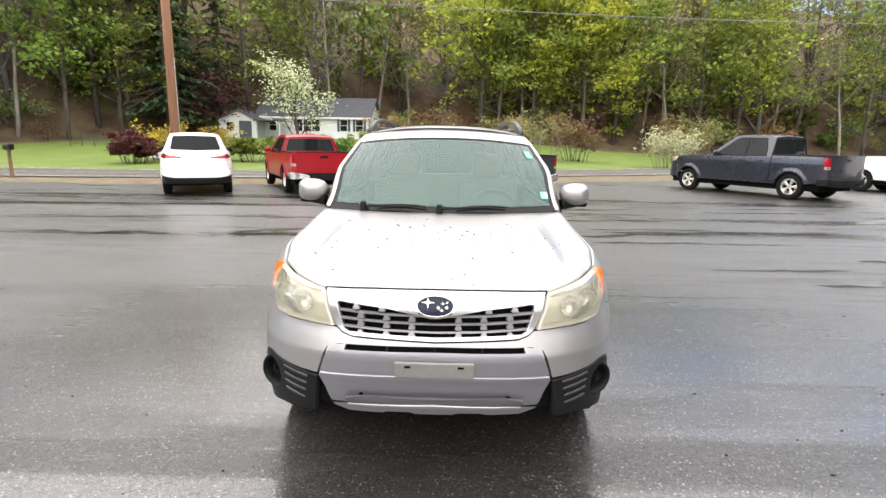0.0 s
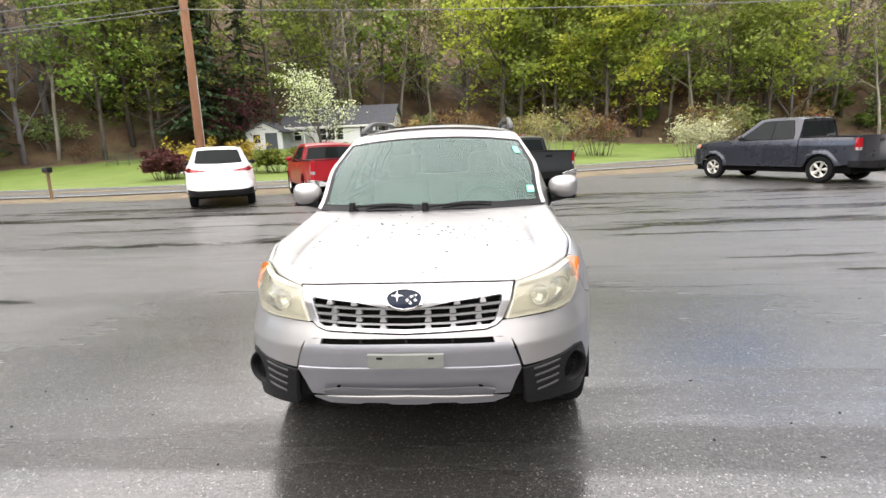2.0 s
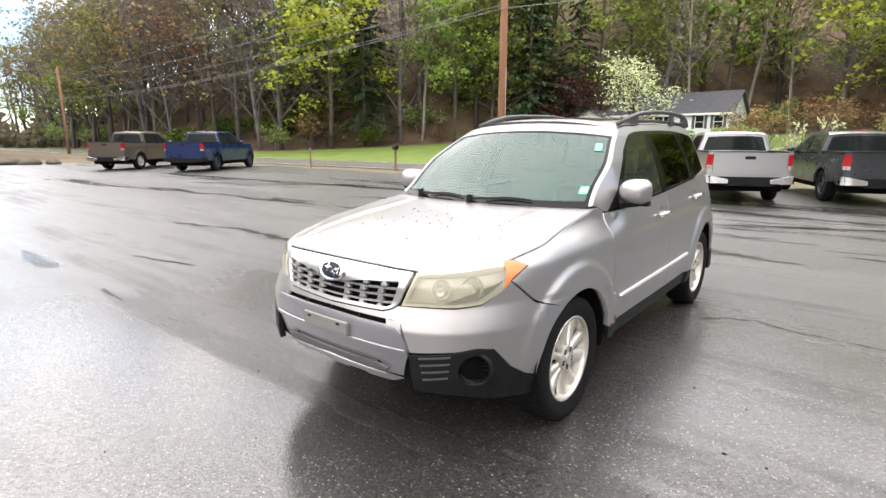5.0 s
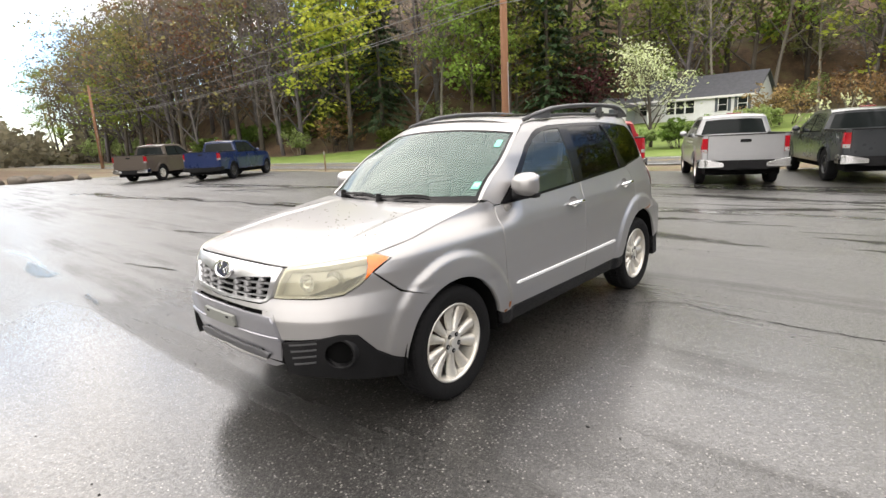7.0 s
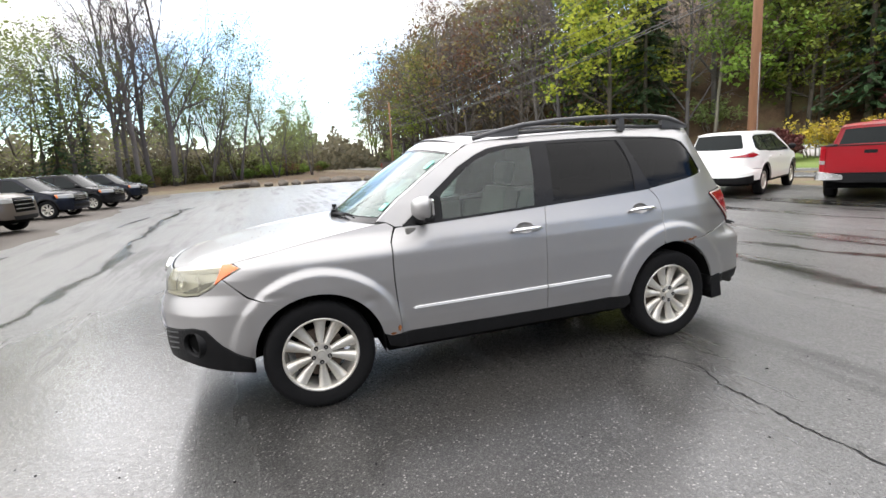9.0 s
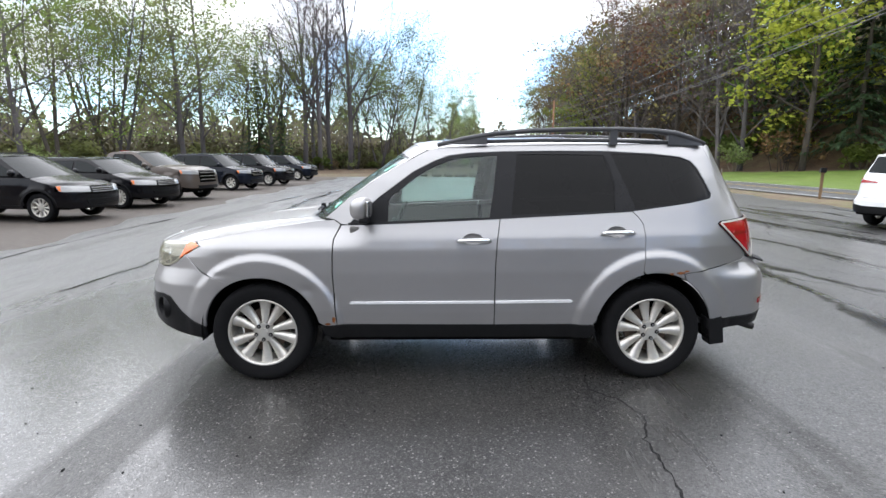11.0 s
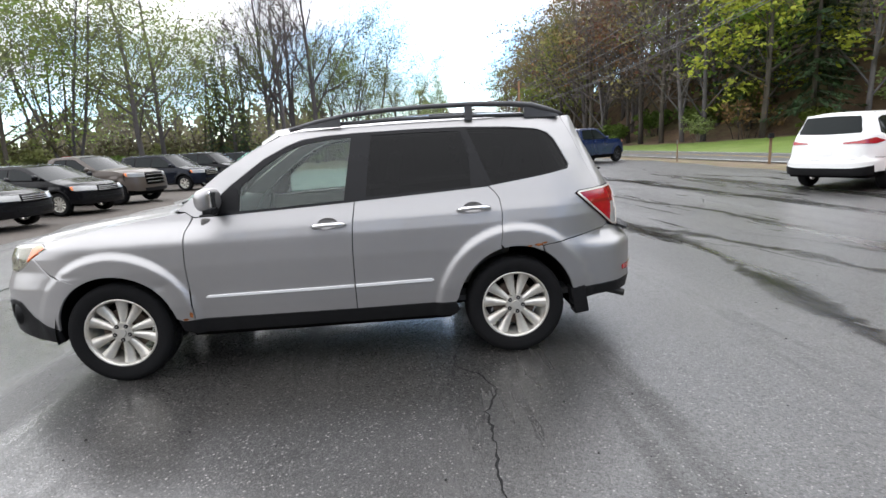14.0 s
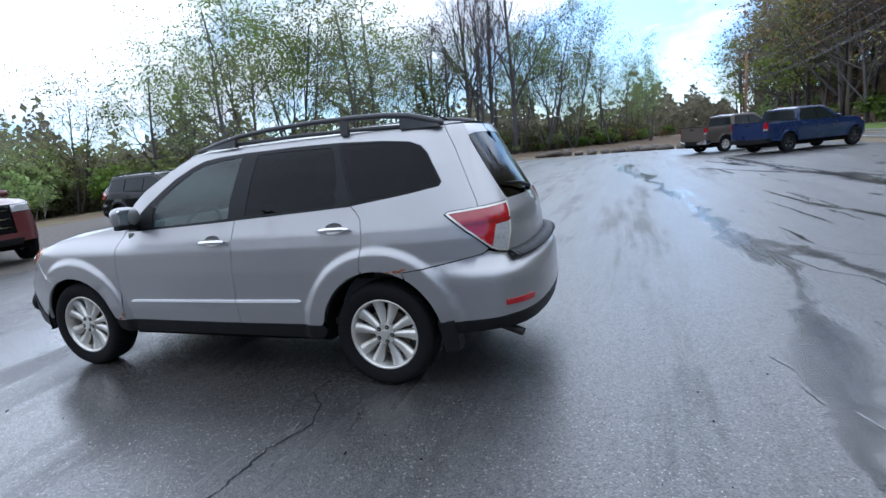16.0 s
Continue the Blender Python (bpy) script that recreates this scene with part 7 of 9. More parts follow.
def grow(rnd, base, direction, length, radius, level, levels, wood, tips, opt):
    """One limb and, from it, its smaller limbs; twigs' ends are gathered in tips."""
    n = 6 if level == 0 else (3 if level < levels else 1)
    pts, rad = [Vector(base)], [radius]
    d = Vector(direction).normalized()
    for i in range(n):
        bend = Vector((rnd.uniform(-1, 1), rnd.uniform(-1, 1), rnd.uniform(-0.3, 1) * opt["up"]))
        d = (d + bend * opt["wobble"] * (0.5 if level == 0 else 1.0)).normalized()
        pts.append(pts[-1] + d * length / n)
        rad.append(max(radius * (1 - (i + 1) / n * (0.72 if level == 0 else 0.8)), 0.008))
    k = len(wood[0])
    sides = 3 if radius < 0.05 else (6 if level == 0 else 4)
    vs, fs = sweep(pts, rad, sides)
    if level:
        fs = fs[:-2]
    wood[0].extend(vs)
    wood[1].extend([tuple(i + k for i in f) for f in fs])
    if level == levels:
        tips.extend((pts[0].lerp(pts[-1], 0.55), pts[-1]))
        return
    kids = opt["kids"][level]
    for c in range(kids):
        t = opt["first"] + (1 - opt["first"]) * (c + rnd.random()) / kids if level == 0 else 0.25 + 0.75 * (c + rnd.random()) / kids
        i = min(int(t * n), n - 1)
        p = pts[i].lerp(pts[i + 1], t * n - i)
        axis = (pts[i + 1] - pts[i]).normalized()
        side = axis.orthogonal().normalized()
        side.rotate(Matrix.Rotation(rnd.uniform(0, 2 * math.pi) if level else c * 2.4 + rnd.uniform(-0.5, 0.5), 3, axis))
        ang = radians(rnd.uniform(*opt["angle"]))
        nd = axis * math.cos(ang) + side * math.sin(ang)
        ln = length * rnd.uniform(*opt["ratio"]) * (1.15 - 0.6 * t if level == 0 else 1.0)
        grow(rnd, p, nd, ln, rad[i] * rnd.uniform(0.42, 0.6), level + 1, levels, wood, tips, opt)


def leaf_cloud(rnd, tips, per, spread, size, droop=0.0, slim=0.55):
    """Sprays of leaves: each twig's end carries a flattened tuft, and the leaves lie more or less level in it."""
    vs, fs = [], []
    for p in tips:
        tuft = p + Vector((rnd.gauss(0, spread * 0.6), rnd.gauss(0, spread * 0.6), rnd.gauss(0, spread * 0.4)))
        tilt = Vector((rnd.gauss(0, 0.35), rnd.gauss(0, 0.35), 1))
        for _ in range(per if isinstance(per, int) else (int(per) + (rnd.random() < per - int(per)))):
            c = tuft + Vector((rnd.gauss(0, spread * 0.75), rnd.gauss(0, spread * 0.75), rnd.gauss(0, spread * 0.3) - droop * rnd.random()))
            n = (tilt + Vector((rnd.gauss(0, 0.75), rnd.gauss(0, 0.75), rnd.gauss(0, 0.3)))).normalized()
            a = n.orthogonal().normalized()
            a.rotate(Matrix.Rotation(rnd.uniform(0, 6.28), 3, n))
            b = n.cross(a)
            s = size * rnd.uniform(0.6, 1.4)
            k = len(vs)
            vs += [c - a * s, c + b * s * slim, c + a * s, c - b * s * slim]
            fs.append((k, k + 1, k + 2, k + 3))
    return vs, fs


def make_tree(seed, height, bark, leaf, label, levels=3, kids=(9, 5, 4), angle=(25, 60), ratio=(0.38, 0.6), first=0.3, up=0.35, wobble=0.12, per=2, spread=0.35, size=0.22, radius=0.02, lean=0.0, stems=1, name="tree", droop=0.0, slim=0.55):
    rnd = random.Random(seed)
    wood, tips = ([], []), []
    opt = dict(kids=kids, angle=angle, ratio=ratio, first=first, up=up, wobble=wobble)
    for k in range(stems):
        a = rnd.uniform(0, 6.28)
        ln = lean if stems == 1 else lean + 0.25
        grow(rnd, (0.15 * k * math.cos(a), 0.15 * k * math.sin(a), -0.3), (ln * math.cos(a), ln * math.sin(a), 1), height * (0.62 if first < 0.5 else 0.75) * rnd.uniform(0.85, 1.1), height * radius / (1 + 0.4 * (stems - 1)), 0, levels, wood, tips, opt)
    top = max(v.z for v in wood[0])
    k = height / top
    tree = tagged(new(name), label, "tree" if name == "tree" else "shrub")
    me = mesh_of("trunk", [v * k for v in wood[0]], wood[1])
    part("trunk", me, bark, tree)
    if leaf and per:
        vs, fs = leaf_cloud(rnd, [t * k for t in tips], per, spread, size, droop, slim)
        part("crown", mesh_of("crown", vs, fs, False), leaf, tree)
    return tree


def make_conifer(seed, height, label):
    rnd = random.Random(seed)
    vs, fs = sweep([(0, 0, -0.3), (0.1, 0, height * 0.5), (0.05, 0.1, height)], [height * 0.014, height * 0.009, 0.02], 7)
    lv, lf = [], []
    z = height * 0.12
    while z < height * 0.99:
        reach = (height - z) * 0.27 + 0.3
        for k in range(7):
            a = rnd.uniform(0, 6.28)
            r = reach * rnd.uniform(0.6, 1.1)
            d = Vector((math.cos(a), math.sin(a), -0.25))
            v2, f2 = sweep([(0, 0, z), Vector((0, 0, z)) + d * r * 0.5, Vector((0, 0, z)) + d * r], [0.035, 0.02, 0.008], 3)
            b = len(vs)
            vs += v2
            fs += [tuple(i + b for i in f) for f in f2]
            m = int(5 + r * 5)
            for i in range(m):
                t = rnd.uniform(0.15, 1.0)
                c = Vector((0, 0, z)) + d * r * t + Vector((rnd.gauss(0, 0.16), rnd.gauss(0, 0.16), rnd.gauss(0, 0.08)))
                u = (d + Vector((rnd.gauss(0, 0.5), rnd.gauss(0, 0.5), rnd.gauss(0, 0.2) - 0.2))).normalized()
                w = u.cross(Vector((rnd.gauss(0, 0.3), rnd.gauss(0, 0.3), 1))).normalized()
                s = rnd.uniform(0.2, 0.4)
                b = len(lv)
                lv += [c - u * s, c + w * s * 0.4, c + u * s, c - w * s * 0.4]
                lf.append((b, b + 1, b + 2, b + 3))
        z += height * 0.034
    tree = tagged(new("conifer"), label, "tree")
    part("trunk", mesh_of("trunk", vs, fs), M_BARK, tree)
    part("crown", mesh_of("crown", lv, lf, False), L_DARK, tree)
    return tree


def make_shrub(seed, height, width, bark, leaf, label, stems=9, per=5, size=0.09, name="shrub", kids=(4, 3)):
    rnd = random.Random(seed)
    wood, tips = ([], []), []
    opt = dict(kids=kids, angle=(18, 50), ratio=(0.35, 0.6), first=0.25, up=0.15, wobble=0.2)
    for k in range(stems):
        a, r = rnd.uniform(0, 6.28), rnd.random() ** 0.5 * width * 0.28
        out = rnd.uniform(0.1, 0.9) * width / max(height, 0.1) * 0.5
        grow(rnd, (r * math.cos(a), r * math.sin(a), -0.1), (out * math.cos(a), out * math.sin(a), 1), height * rnd.uniform(0.55, 0.85), 0.02 * height ** 0.5, 0, 2, wood, tips, opt)
    sh = tagged(new(name), label, "shrub")
    part("branchwork", mesh_of("branchwork", wood[0], wood[1]), bark, sh)
    if per:
        vs, fs = leaf_cloud(rnd, tips, per, height * 0.08, size)
        part("foliage", mesh_of("foliage", vs, fs, False), leaf, sh)
    return sh


def plant(src, x, y, rnd, scale=1.0, group="", first=[]):
    """Set a copy of a tree on the ground, turned and sized by chance."""
    ob = copy_thing(src, Matrix.LocRotScale((x, y, gz(x, y) - 0.05), Euler((rnd.uniform(-0.03, 0.03), rnd.uniform(-0.03, 0.03), rnd.uniform(0, 6.28))), None))
    s = scale * rnd.uniform(0.93, 1.08)
    ob.matrix_basis = ob.matrix_basis @ Matrix.Diagonal((s, s, s * rnd.uniform(0.92, 1.08), 1))
    if group:
        ob["group"] = group
    return ob


HILL = {
    "lime": make_tree(1, 21, M_BARK, L_LIME, "tall maple in bright yellow-green spring leaf", kids=(14, 5, 3), per=9, spread=0.85, size=0.262, slim=0.65, radius=0.011, first=0.22, angle=(35, 70), ratio=(0.32, 0.5)),
    "green": make_tree(2, 22, M_BARK, L_GREEN, "tall maple in fresh green spring leaf", kids=(14, 5, 3), per=8, spread=0.85, size=0.265, slim=0.65, radius=0.011, first=0.22, angle=(35, 70), ratio=(0.32, 0.5)),
    "olive": make_tree(3, 23, M_BARK, L_OLIVE, "tall hardwood with olive opening buds", kids=(11, 5, 3), per=4, spread=0.55, size=0.21, first=0.14, radius=0.010),
    "rust": make_tree(4, 22, M_BARK, L_RUST, "tall hardwood with rusty red buds", kids=(11, 5, 3), per=4, spread=0.55, size=0.2, first=0.14, radius=0.010),
    "bare": make_tree(5, 23, M_BARK_PALE, L_OLIVE, "tall pale-barked hardwood, nearly bare", kids=(11, 5, 3), per=1.5, spread=0.4, size=0.17, first=0.4, radius=0.009),
    "twiggy": make_tree(9, 22, M_BARK_GREY, L_TWIG, "tall grey-brown hardwood, a haze of bare twigs", kids=(12, 6, 3), per=5, spread=0.6, size=0.45, first=0.12, radius=0.010, slim=0.07),
    "budding": make_tree(10, 21, M_BARK_GREY, L_OLIVE, "tall grey hardwood with a thin haze of buds", kids=(12, 6, 3), per=4, spread=0.6, size=0.19, first=0.12, radius=0.010),
    "dark": make_conifer(6, 20, "tall dark green hemlock on the hillside"),
    "thin": make_tree(8, 20, M_BARK, L_GREEN, "slim understory tree with sparse green leaves", kids=(12, 4, 3), per=6, spread=0.7, size=0.235, first=0.15, angle=(50, 85), ratio=(0.25, 0.42), radius=0.01),
}
FLAT = {
    "sparse": make_tree(11, 17, M_BARK_GREY, L_PALE, "tall lot-side tree in thin pale green leaf", levels=3, kids=(13, 6, 4), per=11, spread=0.62, size=0.095, first=0.22, angle=(34, 70), ratio=(0.42, 0.62), up=0.45, radius=0.010),
    "sparse2": make_tree(12, 16, M_BARK, L_GREEN, "tall lot-side tree with small fresh leaves", levels=3, kids=(9, 6, 3), per=12, spread=0.62, size=0.095, first=0.22, angle=(32, 68), ratio=(0.42, 0.62), up=0.45, radius=0.0105, stems=2),
    "bare": make_tree(13, 17, M_BARK_GREY, L_TWIG, "tall grey tree, still bare of leaves", levels=3, kids=(12, 7, 4), per=4, spread=0.3, size=0.24, slim=0.05, first=0.25, angle=(15, 45), up=0.6, radius=0.011),
    "bare2": make_tree(14, 15, M_BARK_GREY, L_PALE, "grey many-stemmed tree, nearly bare", levels=3, kids=(7, 6, 3), per=8, spread=0.45, size=0.08, first=0.2, angle=(15, 42), up=0.6, stems=3, radius=0.010),
    "willow": make_tree(15, 10, M_BARK_PALE, L_PALE, "leaning pale-stemmed willow with thin leaves", levels=3, kids=(7, 5, 4), per=4, spread=0.3, size=0.075, first=0.2, angle=(20, 60), up=0.3, stems=4, lean=0.35, radius=0.012),
}
SHRUBS = {
    "green": make_shrub(21, 2.2, 3.0, M_BARK, L_SHRUB, "green wild shrub at the wood's edge", per=5, size=0.17),
    "brown": make_shrub(22, 2.6, 3.2, M_BARK, L_RUST, "brown twiggy shrub with reddish buds", per=2, size=0.12, stems=8),
    "olive": make_shrub(23, 2.8, 3.2, M_BARK_PALE, L_PALE, "pale twiggy shrub with opening buds", per=5, size=0.12, stems=8),
    "thicket": make_shrub(25, 3.4, 6.0, M_BARK_GREY, L_BRUSH, "dense thicket of olive-green brush", per=10, size=0.16, stems=9, kids=(4, 2)),
    "deep": make_shrub(24, 2.6, 3.6, M_BARK, L_GREEN, "dense fresh green shrub", per=6, size=0.17, stems=11),
}
rnd = random.Random(77)
taken = []


def free(x, y, d):
    if any((x - a) ** 2 + (y - b) ** 2 < d * d for a, b in taken):
        return False
    taken.append((x, y))
    return True


# trees that stand out along the wood's edge
for kind, x, y, s in (("lime", -46, 35.5, 0.95), ("green", -50.5, 37, 1.0), ("lime", 3.5, 66, 1.1), ("lime", 9.0, 65, 1.0), ("green", 14.5, 62.5, 0.9), ("green", 20, 62.5, 0.95), ("green", -20, 66, 1.0), ("green", -13, 70, 1.1), ("lime", -16, 72, 1.05),
                      ("green", -36, 50, 1.0), ("thin", -33.5, 51, 0.9), ("dark", -30, 54, 0.9), ("dark", 44, 74, 0.8), ("dark", 39, 71, 0.7), ("bare", 27, 65, 1.0), ("bare", 31, 67, 1.05), ("bare", 24, 64, 0.9), ("dark", -27, 58, 1.0), ("rust", -62, 30.5, 1.0), ("bare", -40, 44.5, 0.9)):
    taken.append((x, y))
    plant(HILL[kind], x, y, rnd, s, "trees on the hillside")
kinds = ["olive", "rust", "bare", "thin", "twiggy", "dark", "green", "bare", "twiggy", "thin", "budding"]
for rank in range(5):
    x = -150.0
    while x < 76:
        gap = (4.6 + rank * 0.9) * (0.72 if -125 < x < -42 and rank < 4 else 1.0)
        x += gap * rnd.uniform(0.7, 1.3)
        y = float(np.interp(x, WOOD_X, WOOD_Y)) + 1.0 + rank * 5.5 + rnd.uniform(-1.5, 1.5)
        if rank > 2 and rnd.random() < 0.4:
            continue
        if not free(x, y, 2.2):
            continue
        kind = rnd.choice(kinds) if x > -58 else rnd.choice(["twiggy", "budding", "olive", "rust", "twiggy", "twiggy", "thin"])
        if x > -5 and x < 40 and rank < 3 and rnd.random() < 0.6:
            kind = rnd.choice(["green", "lime", "lime", "thin"])
        plant(HILL[kind], x, y, rnd, rnd.uniform(0.8, 1.1) * (1.12 if -115 < x < -50 else 1.0), "trees on the hillside")
for k in range(46):
    x = rnd.uniform(-75, 60)
    y = float(np.interp(x, WOOD_X, WOOD_Y)) + rnd.uniform(4, 20)
    plant(SHRUBS[rnd.choice(["brown", "olive", "brown", "green"])], x, y, rnd, rnd.uniform(1.3, 2.2), "shrubs under the hillside trees")
x = -140.0
while x < 90:
    x += rnd.uniform(3.2, 5.4)
    y = float(np.interp(x, WOOD_X, WOOD_Y)) - rnd.uniform(-7, 1.2)
    plant(SHRUBS[rnd.choice(["brown", "green", "olive", "brown", "deep"] if x > -55 else ["brown", "olive", "green"])], x, y, rnd, rnd.uniform(0.7, 1.9), "shrubs along the wood's edge")

# the tree belt beyond the parked row
BELT_X = [6, -8, -20, -35, -50, -62, -72, -84, -100]
BELT_Y = [-34, -28.5, -26, -25.5, -23, -18, -9, 1, 8]
NATIVE = dict(sparse=17, sparse2=16, bare=17, bare2=15, willow=10)
t_ = 0.0
pos = np.array(list(zip(BELT_X, BELT_Y)), float)
seg = np.concatenate([[0], np.cumsum(np.hypot(*np.diff(pos, axis=0).T))])
order = ["willow", "willow", "sparse2", "willow", "sparse", "sparse2", "sparse", "sparse", "sparse2", "bare2", "sparse", "sparse", "bare", "sparse2", "bare", "bare", "bare2", "sparse2", "bare2", "bare", "sparse", "bare2", "sparse2", "bare2"]
i = 0
while t_ < seg[-1]:
    bx, by = np.interp(t_, seg, pos[:, 0]), np.interp(t_, seg, pos[:, 1])
    kind = order[min(int(len(order) * t_ / seg[-1]), len(order) - 1)]
    tall = float(np.interp(bx, [-100, -84, -70, -60, -50, -35, -28, -22, -15, -5], [9, 14, 18, 21, 22, 19, 16, 11, 8, 6.5]))
    plant(FLAT[kind], bx + rnd.uniform(-1, 1), by + rnd.uniform(-1.5, 1.5), rnd, tall / NATIVE[kind] * rnd.uniform(0.95, 1.1), "trees behind the parked row")
    if rnd.random() < 0.85:
        k2 = rnd.choice(["bare2", "sparse2", "sparse", "bare"])
        plant(FLAT[k2], bx - 4 + rnd.uniform(-2, 2), by - 6 + rnd.uniform(-2, 2), rnd, 0.85 * tall / NATIVE[k2], "trees behind the parked row")
    t_ += rnd.uniform(4.2, 6.4)
t_ = 0.0
while t_ < seg[-1]:
    bx, by = np.interp(t_, seg, pos[:, 0]), np.interp(t_, seg, pos[:, 1])
    plant(SHRUBS[rnd.choice(["green", "olive", "deep", "brown"])], bx + rnd.uniform(-1, 3), by + rnd.uniform(0.0, 3.5), rnd, rnd.uniform(0.5, 1.0), "shrubs behind the parked row")
    plant(SHRUBS["thicket"], bx + rnd.uniform(-4, 0), by - rnd.uniform(2, 6), rnd, rnd.uniform(0.8, 1.25), "shrubs behind the parked row")
    if bx > -34:
        plant(SHRUBS["thicket"], bx + rnd.uniform(-2, 2), by - rnd.uniform(1, 3), rnd, rnd.uniform(0.9, 1.3), "shrubs behind the parked row")
    t_ += rnd.uniform(2.4, 4.0)
for kind, x, y, h in (("bare", -60, -15.4, 24), ("bare", -64.7, -13.2, 26), ("bare", -65.5, -10.9, 25), ("bare", -62.5, -14.0, 25), ("bare", -57, -18.5, 20), ("bare2", -72, -4.2, 19.5), ("bare2", -69.5, -7.5, 20), ("bare2", -76, 1.0, 14), ("bare2", -79.5, 6.3, 12)):
    plant(FLAT[kind], x, y, rnd, h / NATIVE[kind], "trees behind the parked row")
for x, y, s in ((-56, -19.5, 0.55), (-57.5, -17.5, 0.42)):
    plant(HILL["dark"], x, y, rnd, s)
for src in (*HILL.values(), *FLAT.values(), *SHRUBS.values()):
    for o in (*src.children_recursive, src):
        bpy.data.objects.remove(o)

# far woods that close the horizon
def woods(seed, n, a0, a1, r0, r1, rise, grow_in):
    """Loose foliage of a distant wood, between two bearings and two distances."""
    g_ = np.random.default_rng(seed)
    a, r = g_.uniform(a0, a1, n), g_.uniform(r0, r1, n)
    top = rise + 3.5 * np.sin(a * 23) + 2.5 * np.sin(a * 61 + 1) + 2 * np.sin(a * 130)
    z = -1.2 + top * g_.beta(1.0, 1.5, n) * np.interp(a, [a0, a0 + grow_in * 0.5, a0 + grow_in], [0.5, 0.8, 1.0])
    c = np.stack([r * np.cos(a), r * np.sin(a), z], 1)
    u = g_.normal(size=(n, 3))
    u /= np.linalg.norm(u, axis=1, keepdims=True)
    w = np.cross(u, g_.normal(size=(n, 3)))
    w /= np.linalg.norm(w, axis=1, keepdims=True)
    k = g_.uniform(0.4, 1.15, n)[:, None]
    quad = np.stack([c - u * k, c + w * k * 0.6, c + u * k, c - w * k * 0.6], 1).reshape(-1, 3)
    return mesh_of("far_woods", quad.tolist(), [(4 * i, 4 * i + 1, 4 * i + 2, 4 * i + 3) for i in range(n)], False)


tagged(part("far_woods", woods(4, 80000, math.pi * 0.88, math.pi * 1.75, 120, 210, 14, 0.7), L_HAZE), "hazy far woods beyond the road", "woods", kind="stuff")
tagged(part("far_woods", woods(9, 26000, -math.pi * 0.27, math.pi * 0.19, 36, 56, 14, 0.05), L_HAZE), "woods behind the far side of the lot", "woods", kind="stuff")



def undergrowth(seed, n):
    """Tangled brush that fills the belt from the ground up, thicker in some places than in others."""
    g_ = np.random.default_rng(seed)
    s_ = g_.uniform(0, seg[-1], n)
    x, y = np.interp(s_, seg, pos[:, 0]) + g_.normal(0, 1.0, n), np.interp(s_, seg, pos[:, 1]) - g_.uniform(0.5, 12.0, n)
    top = 3.0 + 1.3 * np.sin(x * 0.55) * np.sin(y * 0.8 + 1) + 0.9 * np.sin(x * 1.7 + y * 1.1)
    z = np.array([gz(a, b) for a, b in zip(x, y)]) + top * g_.beta(1.0, 1.7, n)
    c = np.stack([x, y, z], 1)
    u = g_.normal(size=(n, 3)) * (1, 1, 1.3)
    u /= np.linalg.norm(u, axis=1, keepdims=True)
    w = np.cross(u, g_.normal(size=(n, 3)))
    w /= np.linalg.norm(w, axis=1, keepdims=True)
    k = g_.uniform(0.1, 0.34, n)[:, None]
    quad = np.stack([c - u * k, c + w * k * 0.45, c + u * k, c - w * k * 0.45], 1).reshape(-1, 3)
    return mesh_of("brush", quad.tolist(), [(4 * i, 4 * i + 1, 4 * i + 2, 4 * i + 3) for i in range(n)], False)


tagged(part("brush", undergrowth(31, 60000), L_UNDER), "tangled olive-brown brush under the trees", "brush", kind="stuff")

# ---- road side, house and small things ----
M_POLE = mat("creosoted_pole", (0.24, 0.12, 0.065), 0.85, var=0.3, scale=2, bump=0.5, bscale=30, stretch=(1, 1, 0.08))
M_WIRE = mat("wire", (0.16, 0.16, 0.165), 0.6, var=0.1)
M_POST = mat("weathered_post", (0.17, 0.11, 0.06), 0.85, var=0.3, scale=5, bump=0.4, bscale=40, stretch=(1, 1, 0.15))
M_SIDING = mat("pale_siding", (0.56, 0.57, 0.57), 0.6, var=0.06, scale=2)
M_ROOF = mat("asphalt_shingles", (0.06, 0.062, 0.07), 0.85, var=0.25, scale=3, bump=0.5, bscale=12)
M_TRIM = mat("white_trim", (0.6, 0.6, 0.58), 0.5, var=0.05)
M_SHUTTER = mat("dark_shutter", (0.05, 0.06, 0.07), 0.6, var=0.1)
M_STONE = mat("field_stone", (0.095, 0.08, 0.065), 0.9, var=0.35, scale=4, bump=0.8, bscale=14, objrand=0.25)
M_CRACK = mat("open_crack", (0.006, 0.006, 0.006), 0.95, var=0.2)
M_SEAL = mat("worn_paint_mark", (0.17, 0.17, 0.165), 0.7, var=0.4, scale=20)
M_DRIVE = mat("pale_drive", (0.33, 0.31, 0.29), 0.85, var=0.2, scale=1.5, bump=0.4, bscale=30)


